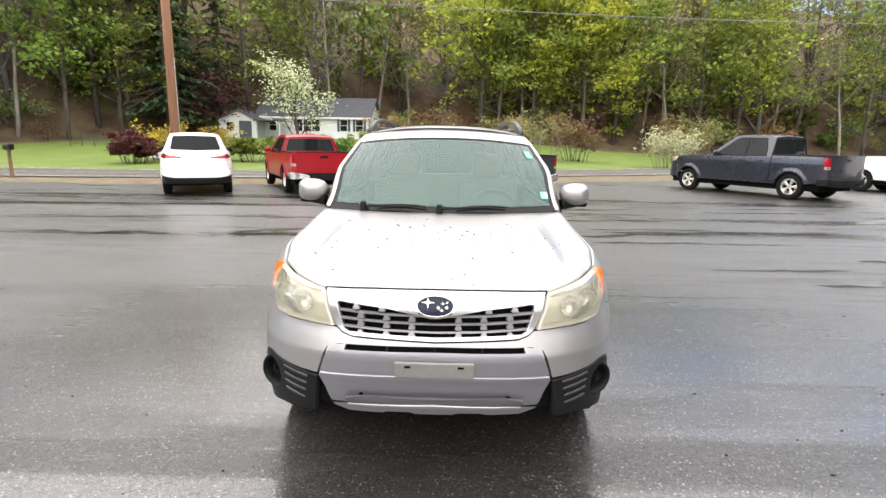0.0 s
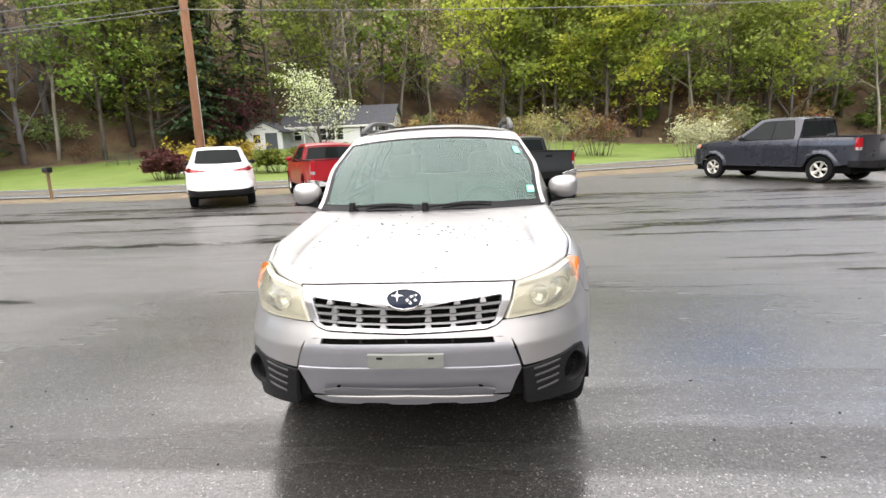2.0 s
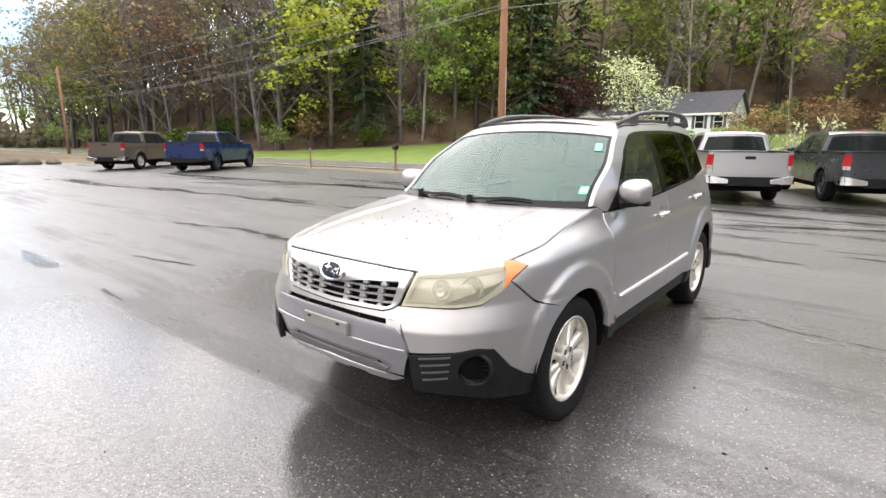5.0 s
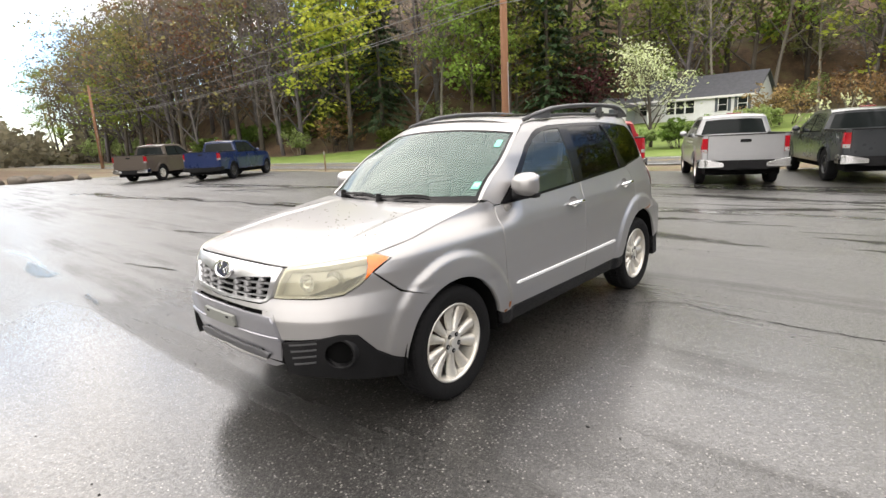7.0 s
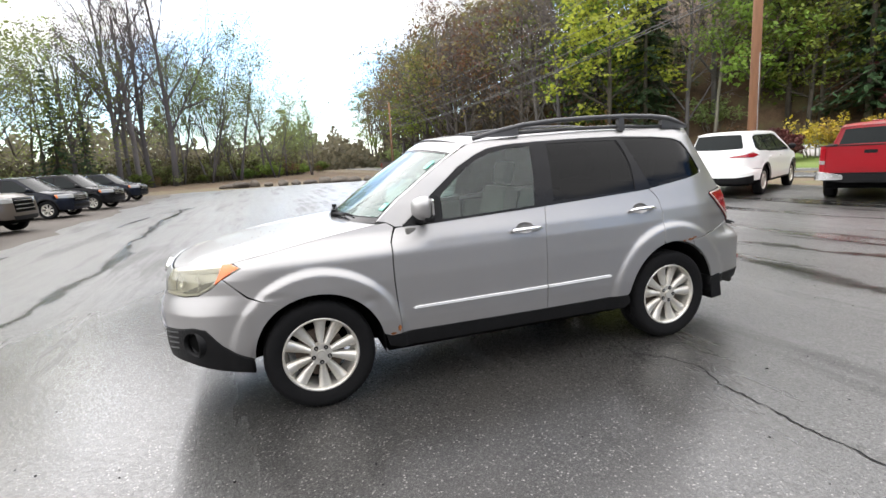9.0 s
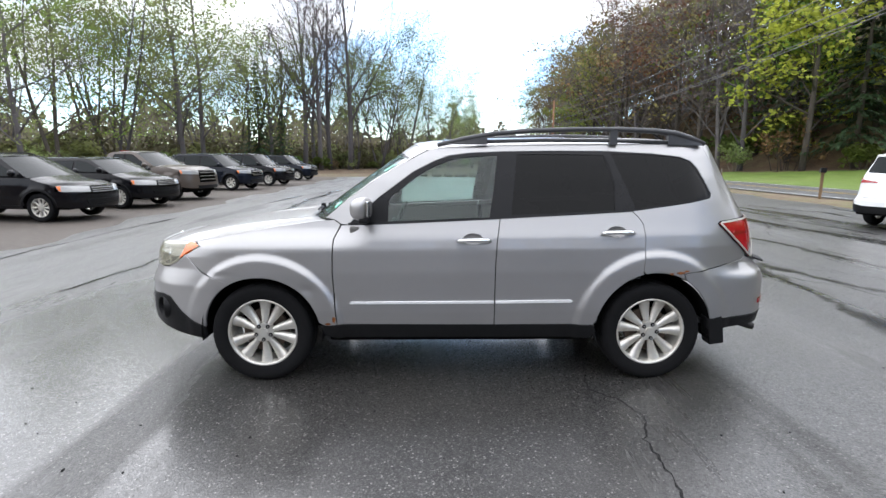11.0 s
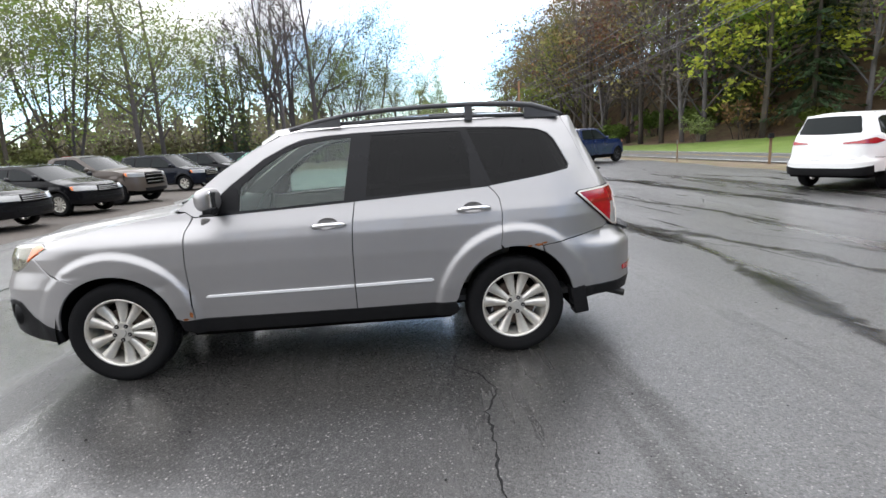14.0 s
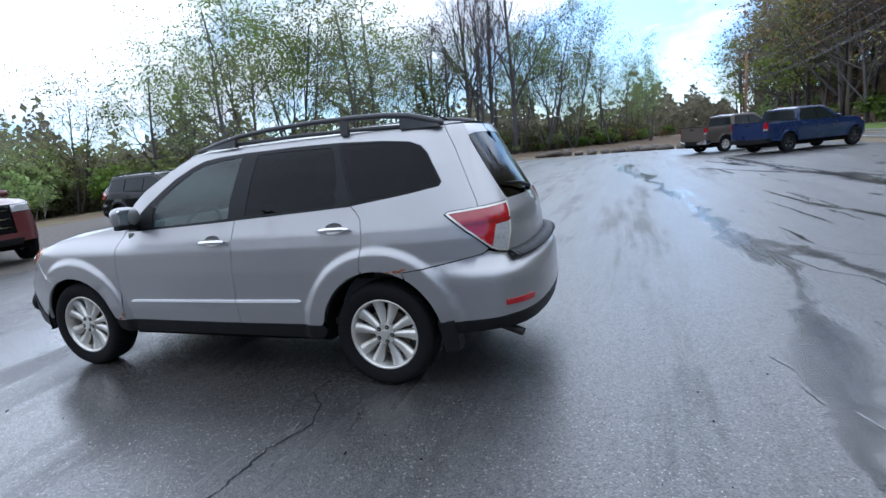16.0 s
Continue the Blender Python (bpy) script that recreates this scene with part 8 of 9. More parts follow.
def utility_pole(x, y, height, arm_z, label):
    th_ = tagged(new("utility_pole"), label, "pole")
    vs_, fs_ = sweep([(0, 0, -0.4), (0.02, 0, height * 0.5), (0.0, 0.02, height)], [0.17, 0.145, 0.11], 14)
    part("shaft", mesh_of("shaft", vs_, fs_), M_POLE, th_)
    b = bmesh.new()
    box(b, (-0.05, -1.1, arm_z), (0.05, 1.1, arm_z + 0.12), 0.01)
    part("crossarm", b, M_POST, th_)
    for yy_ in (-1.0, -0.55, 0.55, 1.0):
        b = bmesh.new()
        cyl(b, (0, yy_, arm_z + 0.12), (0, yy_, arm_z + 0.27), 0.035, 0.025, 10)
        part("insulator", b, M_SHUTTER, th_)
    b = bmesh.new()
    cyl(b, (0.16, 0, 1.4), (0.16, 0, 4.2), 0.022, None, 8)
    part("conduit", b, M_STEEL, th_)
    th_.location = (x, y, gz(x, y))
    return th_


P1, P2, P3 = (-9.6, 14.3), (-66.0, 15.8), (33.0, 17.5)
utility_pole(*P1, 10.5, 9.6, "tall brown wooden utility pole on the verge")
utility_pole(*P2, 9.0, 8.2, "weathered utility pole far along the road")
utility_pole(*P3, 9.6, 8.8, "tall brown wooden utility pole on the verge")


def wire(a, b, sag):
    pts = []
    for t in np.linspace(0, 1, 25):
        p = Vector(a).lerp(Vector(b), t)
        p.z -= sag * 4 * t * (1 - t)
        pts.append(p)
    vs_, fs_ = sweep(pts, 0.015, 5)
    return tagged(part("overhead_wire", mesh_of("overhead_wire", vs_, fs_), M_WIRE), "grey overhead wire strung between the poles", "wire", "overhead wires")


for z1, sag, z2, dy in ((6.3, 0.75, 5.7, 0.0), (6.45, 0.8, 5.9, 0.05), (6.9, 0.6, 6.5, 0.0), (7.6, 0.55, 7.4, -0.08), (9.6, 0.5, 8.2, 1.0)):
    wire((P1[0], P1[1] - 0.17 + dy, z1), (P2[0], P2[1] - 0.15 + dy, z2), sag)
for z1, sag, z2, dy in ((6.3, 0.5, 6.5, 0.0), (6.9, 0.45, 7.3, 0.0), (9.6, 0.4, 8.8, 1.0)):
    wire((P1[0], P1[1] - 0.17 + dy, z1), (P3[0], P3[1] - 0.15 + dy, z2), sag)

# mailbox on a wooden post
mb = tagged(new("mailbox"), "black metal mailbox on a weathered wooden post", "mailbox")
bm = bmesh.new()
box(bm, (-0.05, -0.05, -0.3), (0.05, 0.05, 1.0), 0.008)
part("post", bm, M_POST, mb)
bm = bmesh.new()
box(bm, (-0.06, -0.22, 0.96), (0.06, 0.24, 1.0), 0.006)
part("board", bm, M_POST, mb)
vs, fs = [], []
prof = [(-0.09, 1.0), (0.09, 1.0), (0.09, 1.1)] + [(0.09 * math.cos(a), 1.1 + 0.09 * math.sin(a)) for a in np.linspace(0, math.pi, 11)[1:-1]] + [(-0.09, 1.1)]
n = len(prof)
for y in (-0.25, 0.25):
    vs += [(x, y, z) for x, z in prof]
fs = [(i, (i + 1) % n, n + (i + 1) % n, n + i) for i in range(n)] + [tuple(range(n))[::-1], tuple(range(n, 2 * n))]
body = part("box_body", mesh_of("box_body", vs, fs, False), M_BLACK, mb)
bm = bmesh.new()
box(bm, (-0.092, -0.262, 1.0), (0.092, -0.25, 1.185), 0.006)
part("box_door", bm, M_BLACK, mb)
for k in range(3):
    bm = bmesh.new()
    box(bm, (0.0905, -0.09 + k * 0.06, 1.05), (0.093, -0.05 + k * 0.06, 1.10))
    part("number_bar", bm, M_WHITE_TEXT, body)
bm = bmesh.new()
box(bm, (0.094, 0.10, 1.06), (0.10, 0.13, 1.22), 0.002)
part("flag", bm, M_LENS_RED, mb)
mb.matrix_world = pose(-16.6, 15.5, gz(-16.6, 15.5), 0, 0, 60)

marker = tagged(new("marker_post"), "thin grey roadside marker post", "post")
bm = bmesh.new()
box(bm, (-0.05, -0.015, -0.2), (0.05, 0.015, 1.05), 0.006)
part("stake", bm, M_POST, marker)
bm = bmesh.new()
box(bm, (-0.055, -0.02, 0.85), (0.055, -0.012, 1.03), 0.004)
part("plate", bm, M_PLATE, marker)
marker.location = (-22, 14.4, gz(-22, 14.4))


def window_unit(parent, x, z, w, h, y=0.0):
    fr = bmesh.new()
    for lo, hi in (((x - w / 2 - 0.07, y - 0.05, z - 0.07), (x - w / 2, y + 0.02, z + h + 0.07)), ((x + w / 2, y - 0.05, z - 0.07), (x + w / 2 + 0.07, y + 0.02, z + h + 0.07)),
                   ((x - w / 2, y - 0.05, z + h), (x + w / 2, y + 0.02, z + h + 0.07)), ((x - w / 2, y - 0.05, z - 0.07), (x + w / 2, y + 0.02, z)), ((x - w / 2, y - 0.04, z + h / 2 - 0.025), (x + w / 2, y + 0.01, z + h / 2 + 0.025))):
        box(fr, lo, hi)
    wo = part("window", fr, M_TRIM, parent, "white-framed sash window")
    for k in (0, 1):
        b = bmesh.new()
        box(b, (x - w / 2, y - 0.012, z + k * h / 2 + 0.012), (x + w / 2, y - 0.004, z + (k + 1) * h / 2 - 0.012))
        part("pane", b, M_GLASS_FAR, wo)
    return wo


def gabled(name, label, w, d, wall_h, rise, wins, along_x=True):
    """A small house or shed: walls of lapped boards, a pitched roof with eaves, windows in the front wall (y = 0)."""
    th_ = tagged(new(name), label, "house" if name == "house" else "shed")
    n_ = int(wall_h / 0.16)
    for (ax, ay), (bx, by) in (((0, 0), (w, 0)), ((w, 0), (w, d)), ((w, d), (0, d)), ((0, d), (0, 0))):
        nx_, ny_ = (by - ay), -(bx - ax)
        l_ = math.hypot(nx_, ny_)
        o, vs_ = 0.02, []
        for k in range(n_):
            for z, q_ in ((k * wall_h / n_, o), ((k + 1) * wall_h / n_, 0.0)):
                vs_ += [(ax + nx_ / l_ * q_, ay + ny_ / l_ * q_, z), (bx + nx_ / l_ * q_, by + ny_ / l_ * q_, z)]
        part("wall", mesh_of("wall", vs_, [(2 * k, 2 * k + 1, 2 * k + 3, 2 * k + 2) for k in range(2 * n_ - 1)], False), M_SIDING, th_)
    b = bmesh.new()
    box(b, (-0.05, -0.05, -0.8), (w + 0.05, d + 0.05, 0.02))
    part("foundation", b, M_STONE, th_)
    e = 0.35
    if along_x:
        for s_ in (0, 1):
            y_e, y_r = (-e, d / 2) if s_ == 0 else (d + e, d / 2)
            v_ = []
            z_e = wall_h - e * rise / (d / 2) * 0.9
            v_ = [(-e, y_e, z_e), (w + e, y_e, z_e), (w + e, y_r, wall_h + rise), (-e, y_r, wall_h + rise)]
            m_ = mesh_of("roof", v_, [(0, 1, 2, 3) if s_ == 0 else (3, 2, 1, 0)], False)
            o = part("roof", m_, M_ROOF, th_, "grey shingled roof slope")
            o.modifiers.new("t", "SOLIDIFY").thickness = 0.14
        ends = [[(x, 0, wall_h), (x, d, wall_h), (x, d / 2, wall_h + rise)] for x in (0, w)]
    else:
        for s_ in (0, 1):
            x_e = -e if s_ == 0 else w + e
            z_e = wall_h - e * rise / (w / 2) * 0.9
            m_ = mesh_of("roof", [(x_e, -e, z_e), (x_e, d + e, z_e), (w / 2, d + e, wall_h + rise), (w / 2, -e, wall_h + rise)], [(0, 1, 2, 3) if s_ else (3, 2, 1, 0)], False)
            o = part("roof", m_, M_ROOF, th_)
            o.modifiers.new("t", "SOLIDIFY").thickness = 0.12
        ends = [[(0, y, wall_h), (w, y, wall_h), (w / 2, y, wall_h + rise)] for y in (0, d)]
    for tri in ends:
        part("gable", mesh_of("gable", tri, [(0, 1, 2)], False), M_SIDING, th_)
    b = bmesh.new()
    if along_x:
        box(b, (-e, -e - 0.03, wall_h - e * rise / (d / 2) - 0.12), (w + e, -e + 0.02, wall_h - e * rise / (d / 2) + 0.08))
    else:
        box(b, (-0.06, -0.03, 0), (0.06, 0.03, wall_h))
    part("fascia", b, M_TRIM, th_)
    for x, z, ww, hh in wins:
        window_unit(th_, x, z, ww, hh, -0.02)
    return th_


house = gabled("house", "single-storey pale house with a grey shingled roof", 13.0, 7.5, 2.6, 2.3, [(12.0, 0.95, 0.8, 1.25), (10.2, 0.95, 0.8, 1.25), (7.0, 0.9, 0.85, 1.3), (6.0, 0.9, 0.85, 1.3), (5.0, 0.9, 0.85, 1.3), (2.0, 0.95, 0.8, 1.2)])
for x in (11.4, 12.6, 9.6, 10.8):
    bm = bmesh.new()
    box(bm, (x - 0.15, -0.07, 0.9), (x + 0.15, -0.03, 2.25), 0.005)
    part("shutter", bm, M_SHUTTER, house)
bm = bmesh.new()
box(bm, (3.2, -0.06, 0.1), (4.1, -0.02, 2.1), 0.01)
part("door", bm, M_TRIM, house)
bm = bmesh.new()
box(bm, (4.0, 4.2, 4.2), (4.7, 4.9, 5.7), 0.01)
part("chimney", bm, M_STONE, house)
house.matrix_world = pose(-22.5, 57.0, gz(-14, 57) - 0.2, 0, 0, -2)
shed = gabled("shed", "small white gabled shed beside the house", 4.2, 5, 2.2, 1.0, [(1.2, 0.9, 0.8, 0.9)], along_x=False)
bm = bmesh.new()
box(bm, (2.2, -0.05, 0.05), (3.6, -0.01, 1.95), 0.01)
part("shed_door", bm, M_SHUTTER, shed)
shed.matrix_world = pose(-25.6, 54.5, gz(-23.5, 54.5) - 0.2, 0, 0, -2)
# open lean-to between shed and house
lean = tagged(new("carport"), "low dark lean-to between shed and house", "carport")
for x in (0, 2.6):
    for y in (0, 2.8):
        bm = bmesh.new()
        box(bm, (x - 0.05, y - 0.05, -0.6), (x + 0.05, y + 0.05, 2.0))
        part("post", bm, M_TRIM, lean)
bm = bmesh.new()
box(bm, (-0.2, -0.3, 2.0), (2.8, 3.0, 2.12), 0.01)
part("roof", bm, M_ROOF, lean)
lean.matrix_world = pose(-21.2, 53.4, gz(-20, 53.5) - 0.2, 0, 0, -2)

# drive across the lawn
dx = np.linspace(-26, -14.5, 24)
sheet("driveway", dx, [np.linspace(float(np.interp(x, [-26, -20, -14.5], [37.5, 31, 27.5])), float(np.interp(x, [-26, -20, -14.5], [40.0, 33.6, 30.2])), 4) for x in dx], -0.04 + 0.012, M_DRIVE, "pale gravel drive across the lawn")

# garden shrubs and trees on the lawn
rnd = random.Random(9)
blossom = make_tree(31, 7.0, M_BARK, L_WHITE, "young tree covered in white blossom", levels=2, kids=(18, 9), per=7, spread=0.26, size=0.085, first=0.18, angle=(20, 50), up=0.5, radius=0.012)
blossom.location = (-10.3, 31.8, gz(-10.3, 31.8))
blossom2 = make_shrub(32, 3.0, 4.0, M_BARK_PALE, L_WHITE, "broad shrub in white blossom on the lawn", stems=16, per=6, size=0.10)
blossom2.location = (16.6, 36.5, gz(16.6, 36.5))
plum = make_shrub(33, 1.8, 2.6, M_BARK, L_PLUM, "rounded dark purple garden shrub", stems=18, per=30, size=0.085)
plum.location = (-18.9, 27.2, gz(-18.9, 27.2))
for k in range(3):
    fo = make_shrub(34 + k, 2.3, 3.0, M_BARK_PALE, L_YELLOW, "yellow flowering garden shrub", stems=14, per=5, size=0.09)
    fo.location = (-18.6 + k * 1.5, 30 + 0.8 * k, gz(-18.6 + k * 1.5, 30 + 0.8 * k))
red = make_tree(37, 7.2, M_BARK, L_PLUM, "broad purple-leaved garden tree", levels=2, kids=(16, 8), per=6, spread=0.5, size=0.2, first=0.15, angle=(40, 75), ratio=(0.5, 0.75), radius=0.014)
red.location = (-26.9, 54.5, gz(-26.9, 54.5))
for k, (x, y, h, w, lf, lb, br) in enumerate(((-8.0, 31.0, 1.9, 3.2, L_SHRUB, "green clipped shrub under the blossom tree", M_BARK), (-13.0, 30.5, 1.7, 3.0, L_GREEN, "green garden shrub on the lawn", M_BARK), (-10.8, 30.0, 1.4, 2.4, L_PALE, "pale green garden shrub on the lawn", M_BARK),
                                  (-5.6, 47.0, 3.2, 5.0, L_RUST, "rusty twiggy shrub beside the house", M_BARK), (-1.5, 50.0, 4.0, 6.0, L_RUST, "rusty twiggy shrub beside the house", M_BARK), (3.5, 46.0, 3.6, 5.0, L_OLIVE, "olive twiggy shrub on the lawn", M_BARK),
                                  (7.0, 40.0, 4.2, 5.0, L_OLIVE, "pale twiggy shrub on the lawn", M_BARK_PALE), (10.5, 41.0, 4.0, 3.6, L_RUST, "small bare tree on the lawn", M_BARK), (-6.9, 44.0, 1.8, 3.4, L_PALE, "pale green hedge shrub by the house", M_BARK), (21.5, 45, 4.4, 4.5, L_OLIVE, "pale twiggy shrub at the wood's foot", M_BARK_PALE))):
    s_ = make_shrub(41 + k, h, w, br, lf, lb, stems=14, per=4 if lf in (L_RUST, L_OLIVE) else 9, size=0.11)
    s_.location = (x, y, gz(x, y))
fallen = make_tree(52, 4.6, M_BARK_PALE, L_WHITE, "fallen pale branch with white blossom", levels=2, kids=(12, 6), per=3, spread=0.16, size=0.10, first=0.15, angle=(30, 70), radius=0.016)
fallen.matrix_world = pose(-3.4, 33.2, gz(-3.4, 33.2) + 0.25, 0, 68, 18)
# low wire fence and a pipe on the far lawn
fence = tagged(new("wire_fence"), "low green wire garden fence", "fence")
M_NET = mat("green_mesh", (0.05, 0.09, 0.05), 0.7, var=0.2)
for k in range(6):
    bm = bmesh.new()
    cyl(bm, (k * 1.1, 0, -0.3), (k * 1.1, 0, 1.0), 0.03, None, 6)
    part("post", bm, M_NET, fence)
for z in np.linspace(0.15, 0.95, 9):
    vs, fs = sweep([(0, 0, z), (5.5, 0, z)], 0.012, 4)
    part("strand", mesh_of("strand", vs, fs), M_NET, fence)
fence.matrix_world = pose(-32.0, 40.0, gz(-30, 40.0), 0, 0, -5)
bm = bmesh.new()
cyl(bm, (0, 0, 0), (2.0, 0.2, 0), 0.10, None, 12)
pipe = tagged(part("pipe", bm, M_TRIM), "short white pipe lying on the lawn", "pipe")
pipe.location = (-24.8, 36.0, gz(-24, 36) + 0.06)

# boulders along the lot's far end
rnd = random.Random(12)
for k in range(11):
    t = k / 10
    x, y = -43 + 6.5 * t + rnd.uniform(-0.5, 0.5), -4.0 + 10.5 * t
    bm = bmesh.new()
    bmesh.ops.create_icosphere(bm, subdivisions=3, radius=1.0)
    sx, sy, sz = rnd.uniform(0.35, 0.7), rnd.uniform(0.35, 0.85), rnd.uniform(0.22, 0.42)
    off = Vector((rnd.uniform(0, 50), rnd.uniform(0, 50), rnd.uniform(0, 50)))
    for v in bm.verts:
        d = 1 + 0.28 * noise.noise(v.co * 1.1 + off) + 0.1 * noise.noise(v.co * 3 + off)
        v.co = Vector((v.co.x * sx, v.co.y * sy, v.co.z * sz)) * d
    ob = tagged(part("boulder", smooth_all(bm), M_STONE), "rough grey boulder edging the lot", "rock", "boulders at the lot's end")
    ob.location = (x, y, gz(x, y) + sz * 0.35)

# standing water: thin ragged sheets in the low seams of the asphalt
M_WATER = mat("standing_water", (0.016, 0.0155, 0.014), 0.10, var=0.2, scale=3, bump=0.08, bscale=60)
nt_ = M_WATER.node_tree
uv_ = nt_.nodes.new("ShaderNodeSeparateXYZ")
nt_.links.new(nt_.nodes.new("ShaderNodeTexCoord").outputs["UV"], uv_.inputs[0])
obj_ = nt_.nodes.new("ShaderNodeTexCoord").outputs["Object"]
# the sheet thins out to its banks, where the stones of the asphalt stand through it
bank_ = math_node(nt_, "MULTIPLY", math_node(nt_, "MULTIPLY", uv_.outputs["Y"], math_node(nt_, "SUBTRACT", 1.0, uv_.outputs["Y"])), 4.0)
rough_ = math_node(nt_, "ADD", math_node(nt_, "MULTIPLY", noise_node(nt_, obj_, 70, 4, 0.7), 0.55), math_node(nt_, "MULTIPLY", noise_node(nt_, obj_, 4.5, 6, 0.7, (0.22, 1, 1)), 1.1))
cover_ = ramp_node(nt_, math_node(nt_, "SUBTRACT", math_node(nt_, "ADD", bank_, 0.35), rough_), [(0.0, (0, 0, 0)), (0.75, (0.8, 0.8, 0.8))])
nt_.links.new(cover_, nt_.nodes["Principled BSDF"].inputs["Alpha"])


def puddle(points, width, seed, ragged=1.0, label="thin ragged strip of rain water on the asphalt"):
    """A strip of water along a line; its banks wander, and where they meet the strip breaks."""
    r = random.Random(seed)
    off = r.uniform(0, 90)
    pts = [Vector((x, y, 0)) for x, y in points]
    cum = [0.0]
    for a, b in zip(pts, pts[1:]):
        cum.append(cum[-1] + (b - a).length)
    total = cum[-1]
    n = max(int(total / 0.045), 8)
    vs_, fs_, last = [], [], None
    for i in range(n + 1):
        d = total * i / n
        j = min(max(k for k, c in enumerate(cum) if c <= d), len(pts) - 2)
        p = pts[j].lerp(pts[j + 1], (d - cum[j]) / (cum[j + 1] - cum[j]))
        t = (pts[j + 1] - pts[j]).normalized()
        nrm = Vector((-t.y, t.x, 0))
        slow = noise.noise((d * 0.45 + off, 3.1, 0.0))
        bank = [width * 0.5 * (0.62 + 1.5 * slow + ragged * (0.75 * noise.noise((d * 2.6 + off, 11.0 * k, 1.7)) + 0.5 * noise.noise((d * 9.0 + off, 7.0 * k, 5.2)))) for k in (1, 2)]
        ends = min(1.0, min(d, total - d) / (total * 0.12))
        mid = width * 0.6 * noise.noise((d * 0.8 + off, 0.0, 9.3))
        lo, hi = mid - bank[0] * ends, mid + bank[1] * ends
        if hi - lo < 0.008:
            last = None
            continue
        k = len(vs_)
        for y in (lo * 1.5 - mid * 0.5, hi * 1.5 - mid * 0.5):
            q = p + nrm * y
            vs_.append(Vector((q.x, q.y, lot_z(q.x, q.y) + 0.004)))
        if last is not None:
            fs_.append((last, k, k + 1, last + 1))
        last = k
    me = mesh_of("puddle", vs_, fs_, False)
    uv = me.uv_layers.new(name="banks")
    for lp in me.loops:
        uv.data[lp.index].uv = (lp.vertex_index // 2 * 0.1, lp.vertex_index % 2)
    return tagged(part("puddle", me, M_WATER), label, kind="structure")


for k, (line, width, ragged) in enumerate((
        ([(-22.5, 2.8), (-13.2, 3.4), (-8.1, 3.75), (-4.4, 4.03), (-2.2, 4.28), (-0.3, 4.35)], 0.30, 1.0),
        ([(-3.4, 4.05), (-1.0, 4.1), (0.9, 3.85), (1.8, 3.6)], 0.16, 1.3),
        ([(-4.4, 4.1), (-2.2, 4.75), (-0.3, 5.3), (1.2, 5.4)], 0.22, 1.4),
        ([(-21.0, 5.8), (-14.2, 7.0), (-9.2, 7.7), (-5.3, 8.1), (-1.4, 8.3), (2.6, 8.2), (5.5, 8.5)], 0.34, 0.8),
        ([(-16.7, 5.0), (-13.8, 6.3), (-10.5, 8.3), (-9.6, 8.6)], 0.2, 1.0),
        ([(-20.6, -4.58), (-11.6, -4.5), (-6.1, -4.05), (-3.7, -4.15), (-1.3, -4.5)], 0.26, 0.7),
        ([(-20.9, -3.9), (-17.0, -5.3), (-12.5, -5.6)], 0.22, 0.9),
        ([(-9.0, -6.5), (-5.2, -6.65), (-2.6, -6.45)], 0.11, 0.9),
        ([(-8.0, 0.5), (-6.3, 0.82), (-4.3, 0.68)], 0.2, 1.3),
        ([(-7.6, 5.55), (-4.8, 6.1), (-2.6, 6.2)], 0.16, 1.2),
        ([(-0.8, 5.9), (1.2, 6.85), (2.6, 7.4), (6.0, 7.5)], 0.26, 0.9),
        ([(1.8, 4.45), (3.2, 4.7), (4.6, 5.15), (7.5, 5.3)], 0.24, 1.1),
        ([(-12.8, 10.2), (-10.6, 10.9), (-8.0, 11.0)], 0.3, 0.9),
        ([(-6.0, 9.6), (0.0, 9.9), (5.0, 9.7), (11.0, 9.9)], 0.34, 0.9),
        ([(-5.4, -1.1), (-4.8, -1.05), (-4.1, -0.92)], 0.1, 1.0),
        ([(-6.9, -1.95), (-6.0, -2.02), (-5.3, -1.9)], 0.12, 1.0))):
    puddle(line, width * 1.3, 300 + k, ragged * 0.8)
for k, (x, y, ln, wd) in enumerate(((-3.62, -1.97, 0.75, 0.13), (-2.9, -2.16, 0.62, 0.15), (-1.9, -4.3, 0.9, 0.12))):
    puddle([(x - ln / 2, y + 0.02), (x, y), (x + ln / 2, y - 0.02)], wd, 340 + k, 0.35, "small puddle of rain water on the asphalt")
rnd = random.Random(93)
for k in range(30):
    x, y = rnd.uniform(2.5, 13), rnd.uniform(1.6, 9.4)
    ln = rnd.uniform(0.9, 3.4)
    puddle([(x - ln / 2, y - 0.03 * ln), (x, y + rnd.uniform(-0.06, 0.06)), (x + ln / 2, y + 0.03 * ln)], rnd.uniform(0.1, 0.3), 450 + k, 1.1)
rnd = random.Random(91)
for k in range(46):
    x, y = rnd.uniform(-17, 13), rnd.uniform(4.6, 10.6)
    ln = rnd.uniform(0.7, 3.2)
    puddle([(x - ln / 2, y - 0.04 * ln), (x, y + rnd.uniform(-0.05, 0.05)), (x + ln / 2, y + 0.04 * ln)], rnd.uniform(0.05, 0.16), 400 + k, 1.2)

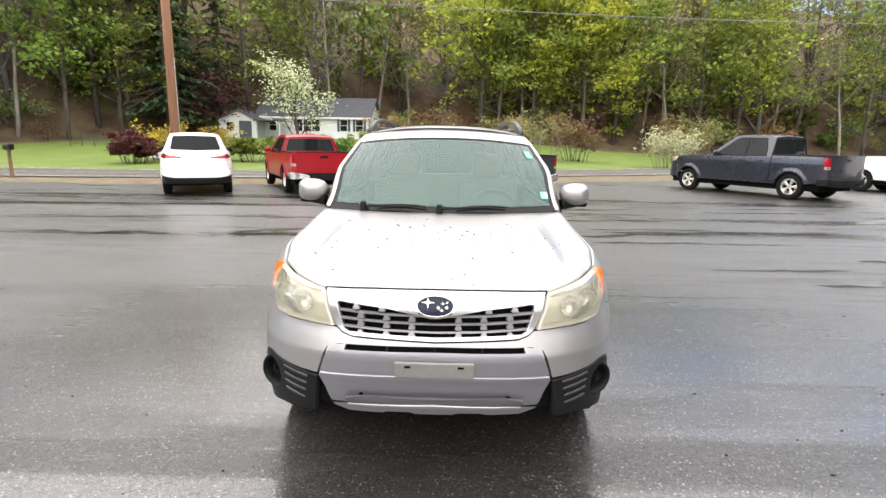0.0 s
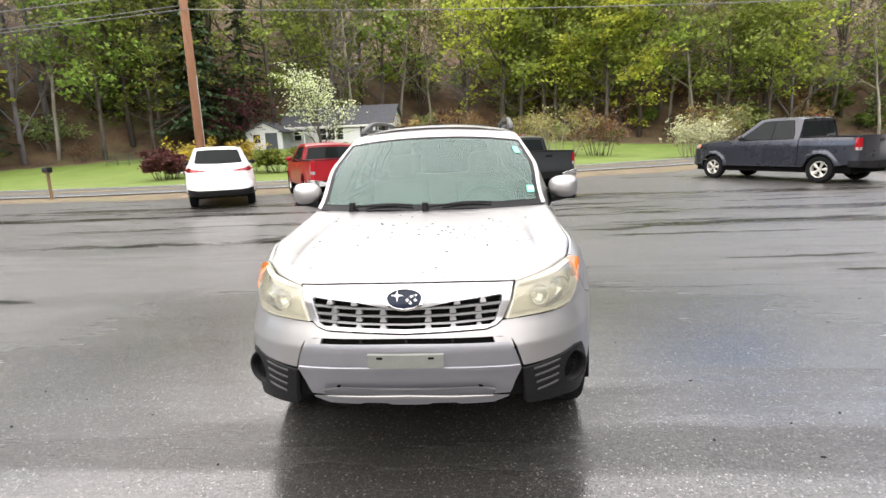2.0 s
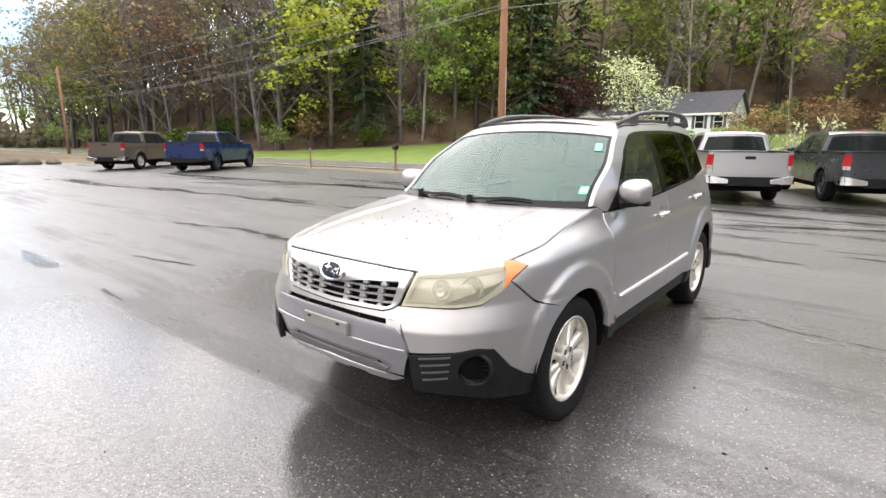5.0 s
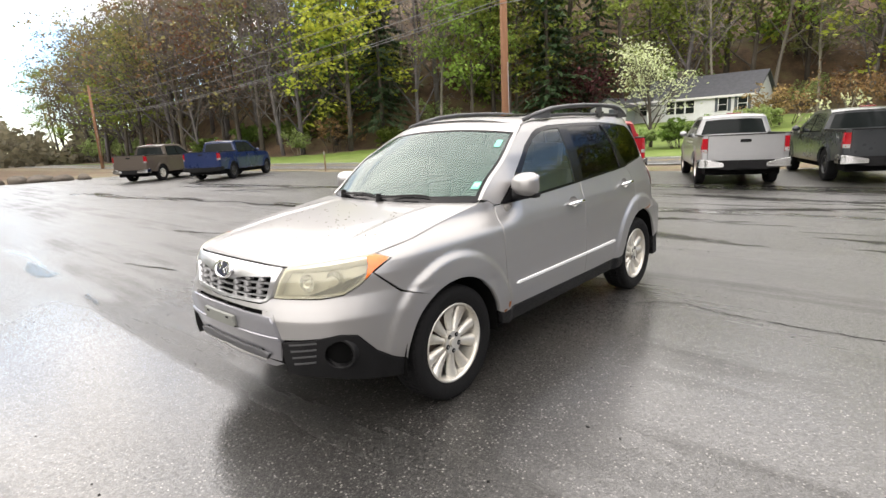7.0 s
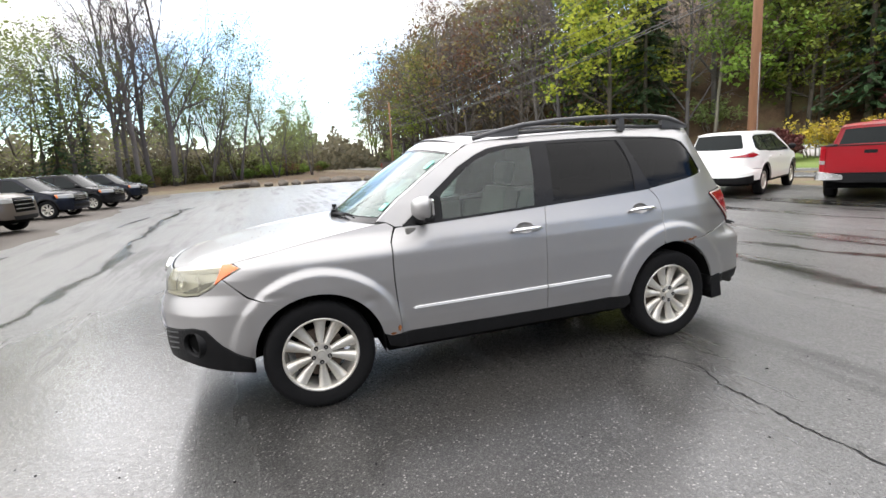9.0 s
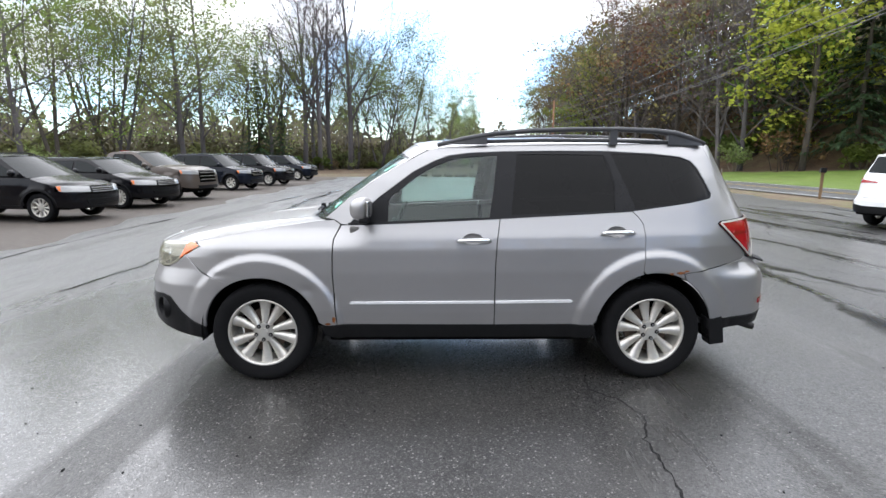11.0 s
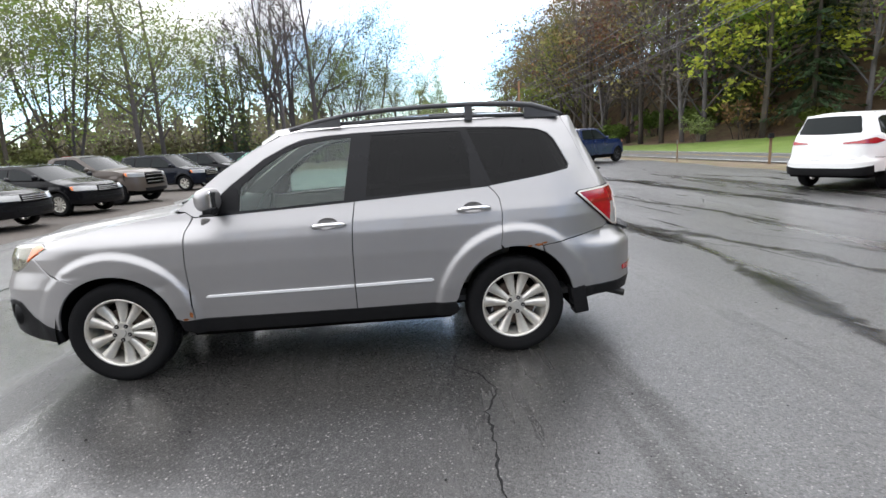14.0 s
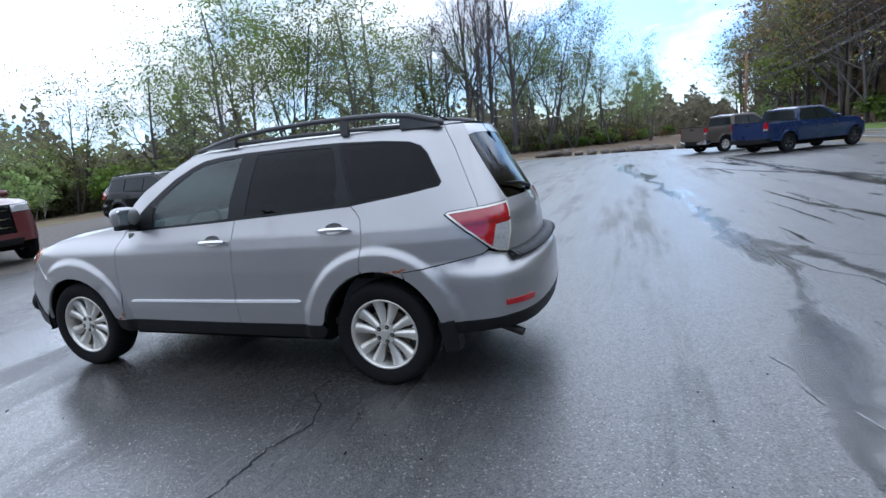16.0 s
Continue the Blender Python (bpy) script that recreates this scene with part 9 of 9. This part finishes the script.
# cracks in the asphalt, as narrow dark ribbons
def crack(points, width, seed, label="long branching crack in the asphalt"):
    r_ = random.Random(seed)
    pts = []
    for a, b in zip(points, points[1:]):
        m_ = max(2, int(math.hypot(b[0] - a[0], b[1] - a[1]) / 0.035))
        for i in range(m_):
            t = i / m_
            j = 0.012
            pts.append((a[0] + (b[0] - a[0]) * t + r_.uniform(-j, j), a[1] + (b[1] - a[1]) * t + r_.uniform(-j, j)))
    vs_, fs_ = [], []
    for i, p in enumerate(pts):
        q = pts[min(i + 1, len(pts) - 1)]
        o = pts[max(i - 1, 0)]
        d = Vector((q[0] - o[0], q[1] - o[1])).normalized()
        w = width * r_.uniform(0.3, 1.2) * min(1, 4 * i / len(pts), 4 * (len(pts) - 1 - i) / len(pts) + 0.2)
        for s_ in (-1, 1):
            x, y = p[0] - d.y * w * s_, p[1] + d.x * w * s_
            vs_.append((x, y, gz(x, y) + 0.003))
    fs_ = [(2 * i, 2 * i + 1, 2 * i + 3, 2 * i + 2) for i in range(len(pts) - 1)]
    return tagged(part("crack", mesh_of("crack", vs_, fs_, False), M_CRACK), label, kind="structure")


crack([(0.3, 1.02), (0.79, 0.89), (1.02, 0.85), (1.16, 0.99), (1.38, 1.07), (1.52, 1.03), (1.64, 0.97), (1.9, 0.97), (2.2, 0.94), (2.6, 0.95), (3.1, 0.99), (3.7, 0.9)], 0.007, 1)
crack([(1.02, 0.85), (1.18, 0.83), (1.32, 0.88)], 0.004, 2)
for k in range(12):
    x, y = rnd.uniform(-26, 6), rnd.uniform(3.5, 11)
    pts = [(x, y)]
    a = rnd.gauss(0, 0.35)
    for i in range(rnd.randint(3, 9)):
        a += rnd.gauss(0, 0.35)
        pts.append((pts[-1][0] + 0.5 * math.cos(a), pts[-1][1] + 0.35 * math.sin(a)))
    crack(pts, rnd.uniform(0.005, 0.011), 100 + k, "worn open crack in the wet asphalt")
for a, b in (((0.12, 3.58), (0.30, 3.66)), ((0.52, 3.64), (0.74, 3.69)), ((0.8, 3.80), (0.95, 3.86))):
    d = Vector((b[0] - a[0], b[1] - a[1])).normalized() * 0.006
    vs = [(a[0] - d.y, a[1] + d.x, 0.003), (a[0] + d.y, a[1] - d.x, 0.003), (b[0] + d.y, b[1] - d.x, 0.003), (b[0] - d.y, b[1] + d.x, 0.003)]
    tagged(part("paint_mark", mesh_of("paint_mark", vs, [(0, 1, 2, 3)], False), M_SEAL), "worn remnant of white paint on asphalt", kind="structure")
# pebbles and crumbs
bm = bmesh.new()
for k in range(260):
    x, y = rnd.uniform(-6, 6), rnd.uniform(-5, 5)
    bmesh.ops.create_icosphere(bm, subdivisions=1, radius=rnd.uniform(0.003, 0.008), matrix=Matrix.Translation((x, y, gz(x, y) + 0.002)) @ Matrix.Diagonal((rnd.uniform(0.8, 2), 1, 0.6, 1)))
tagged(part("grit", bm, M_CRACK), "loose dark grit and buds on the asphalt", "grit", kind="stuff")
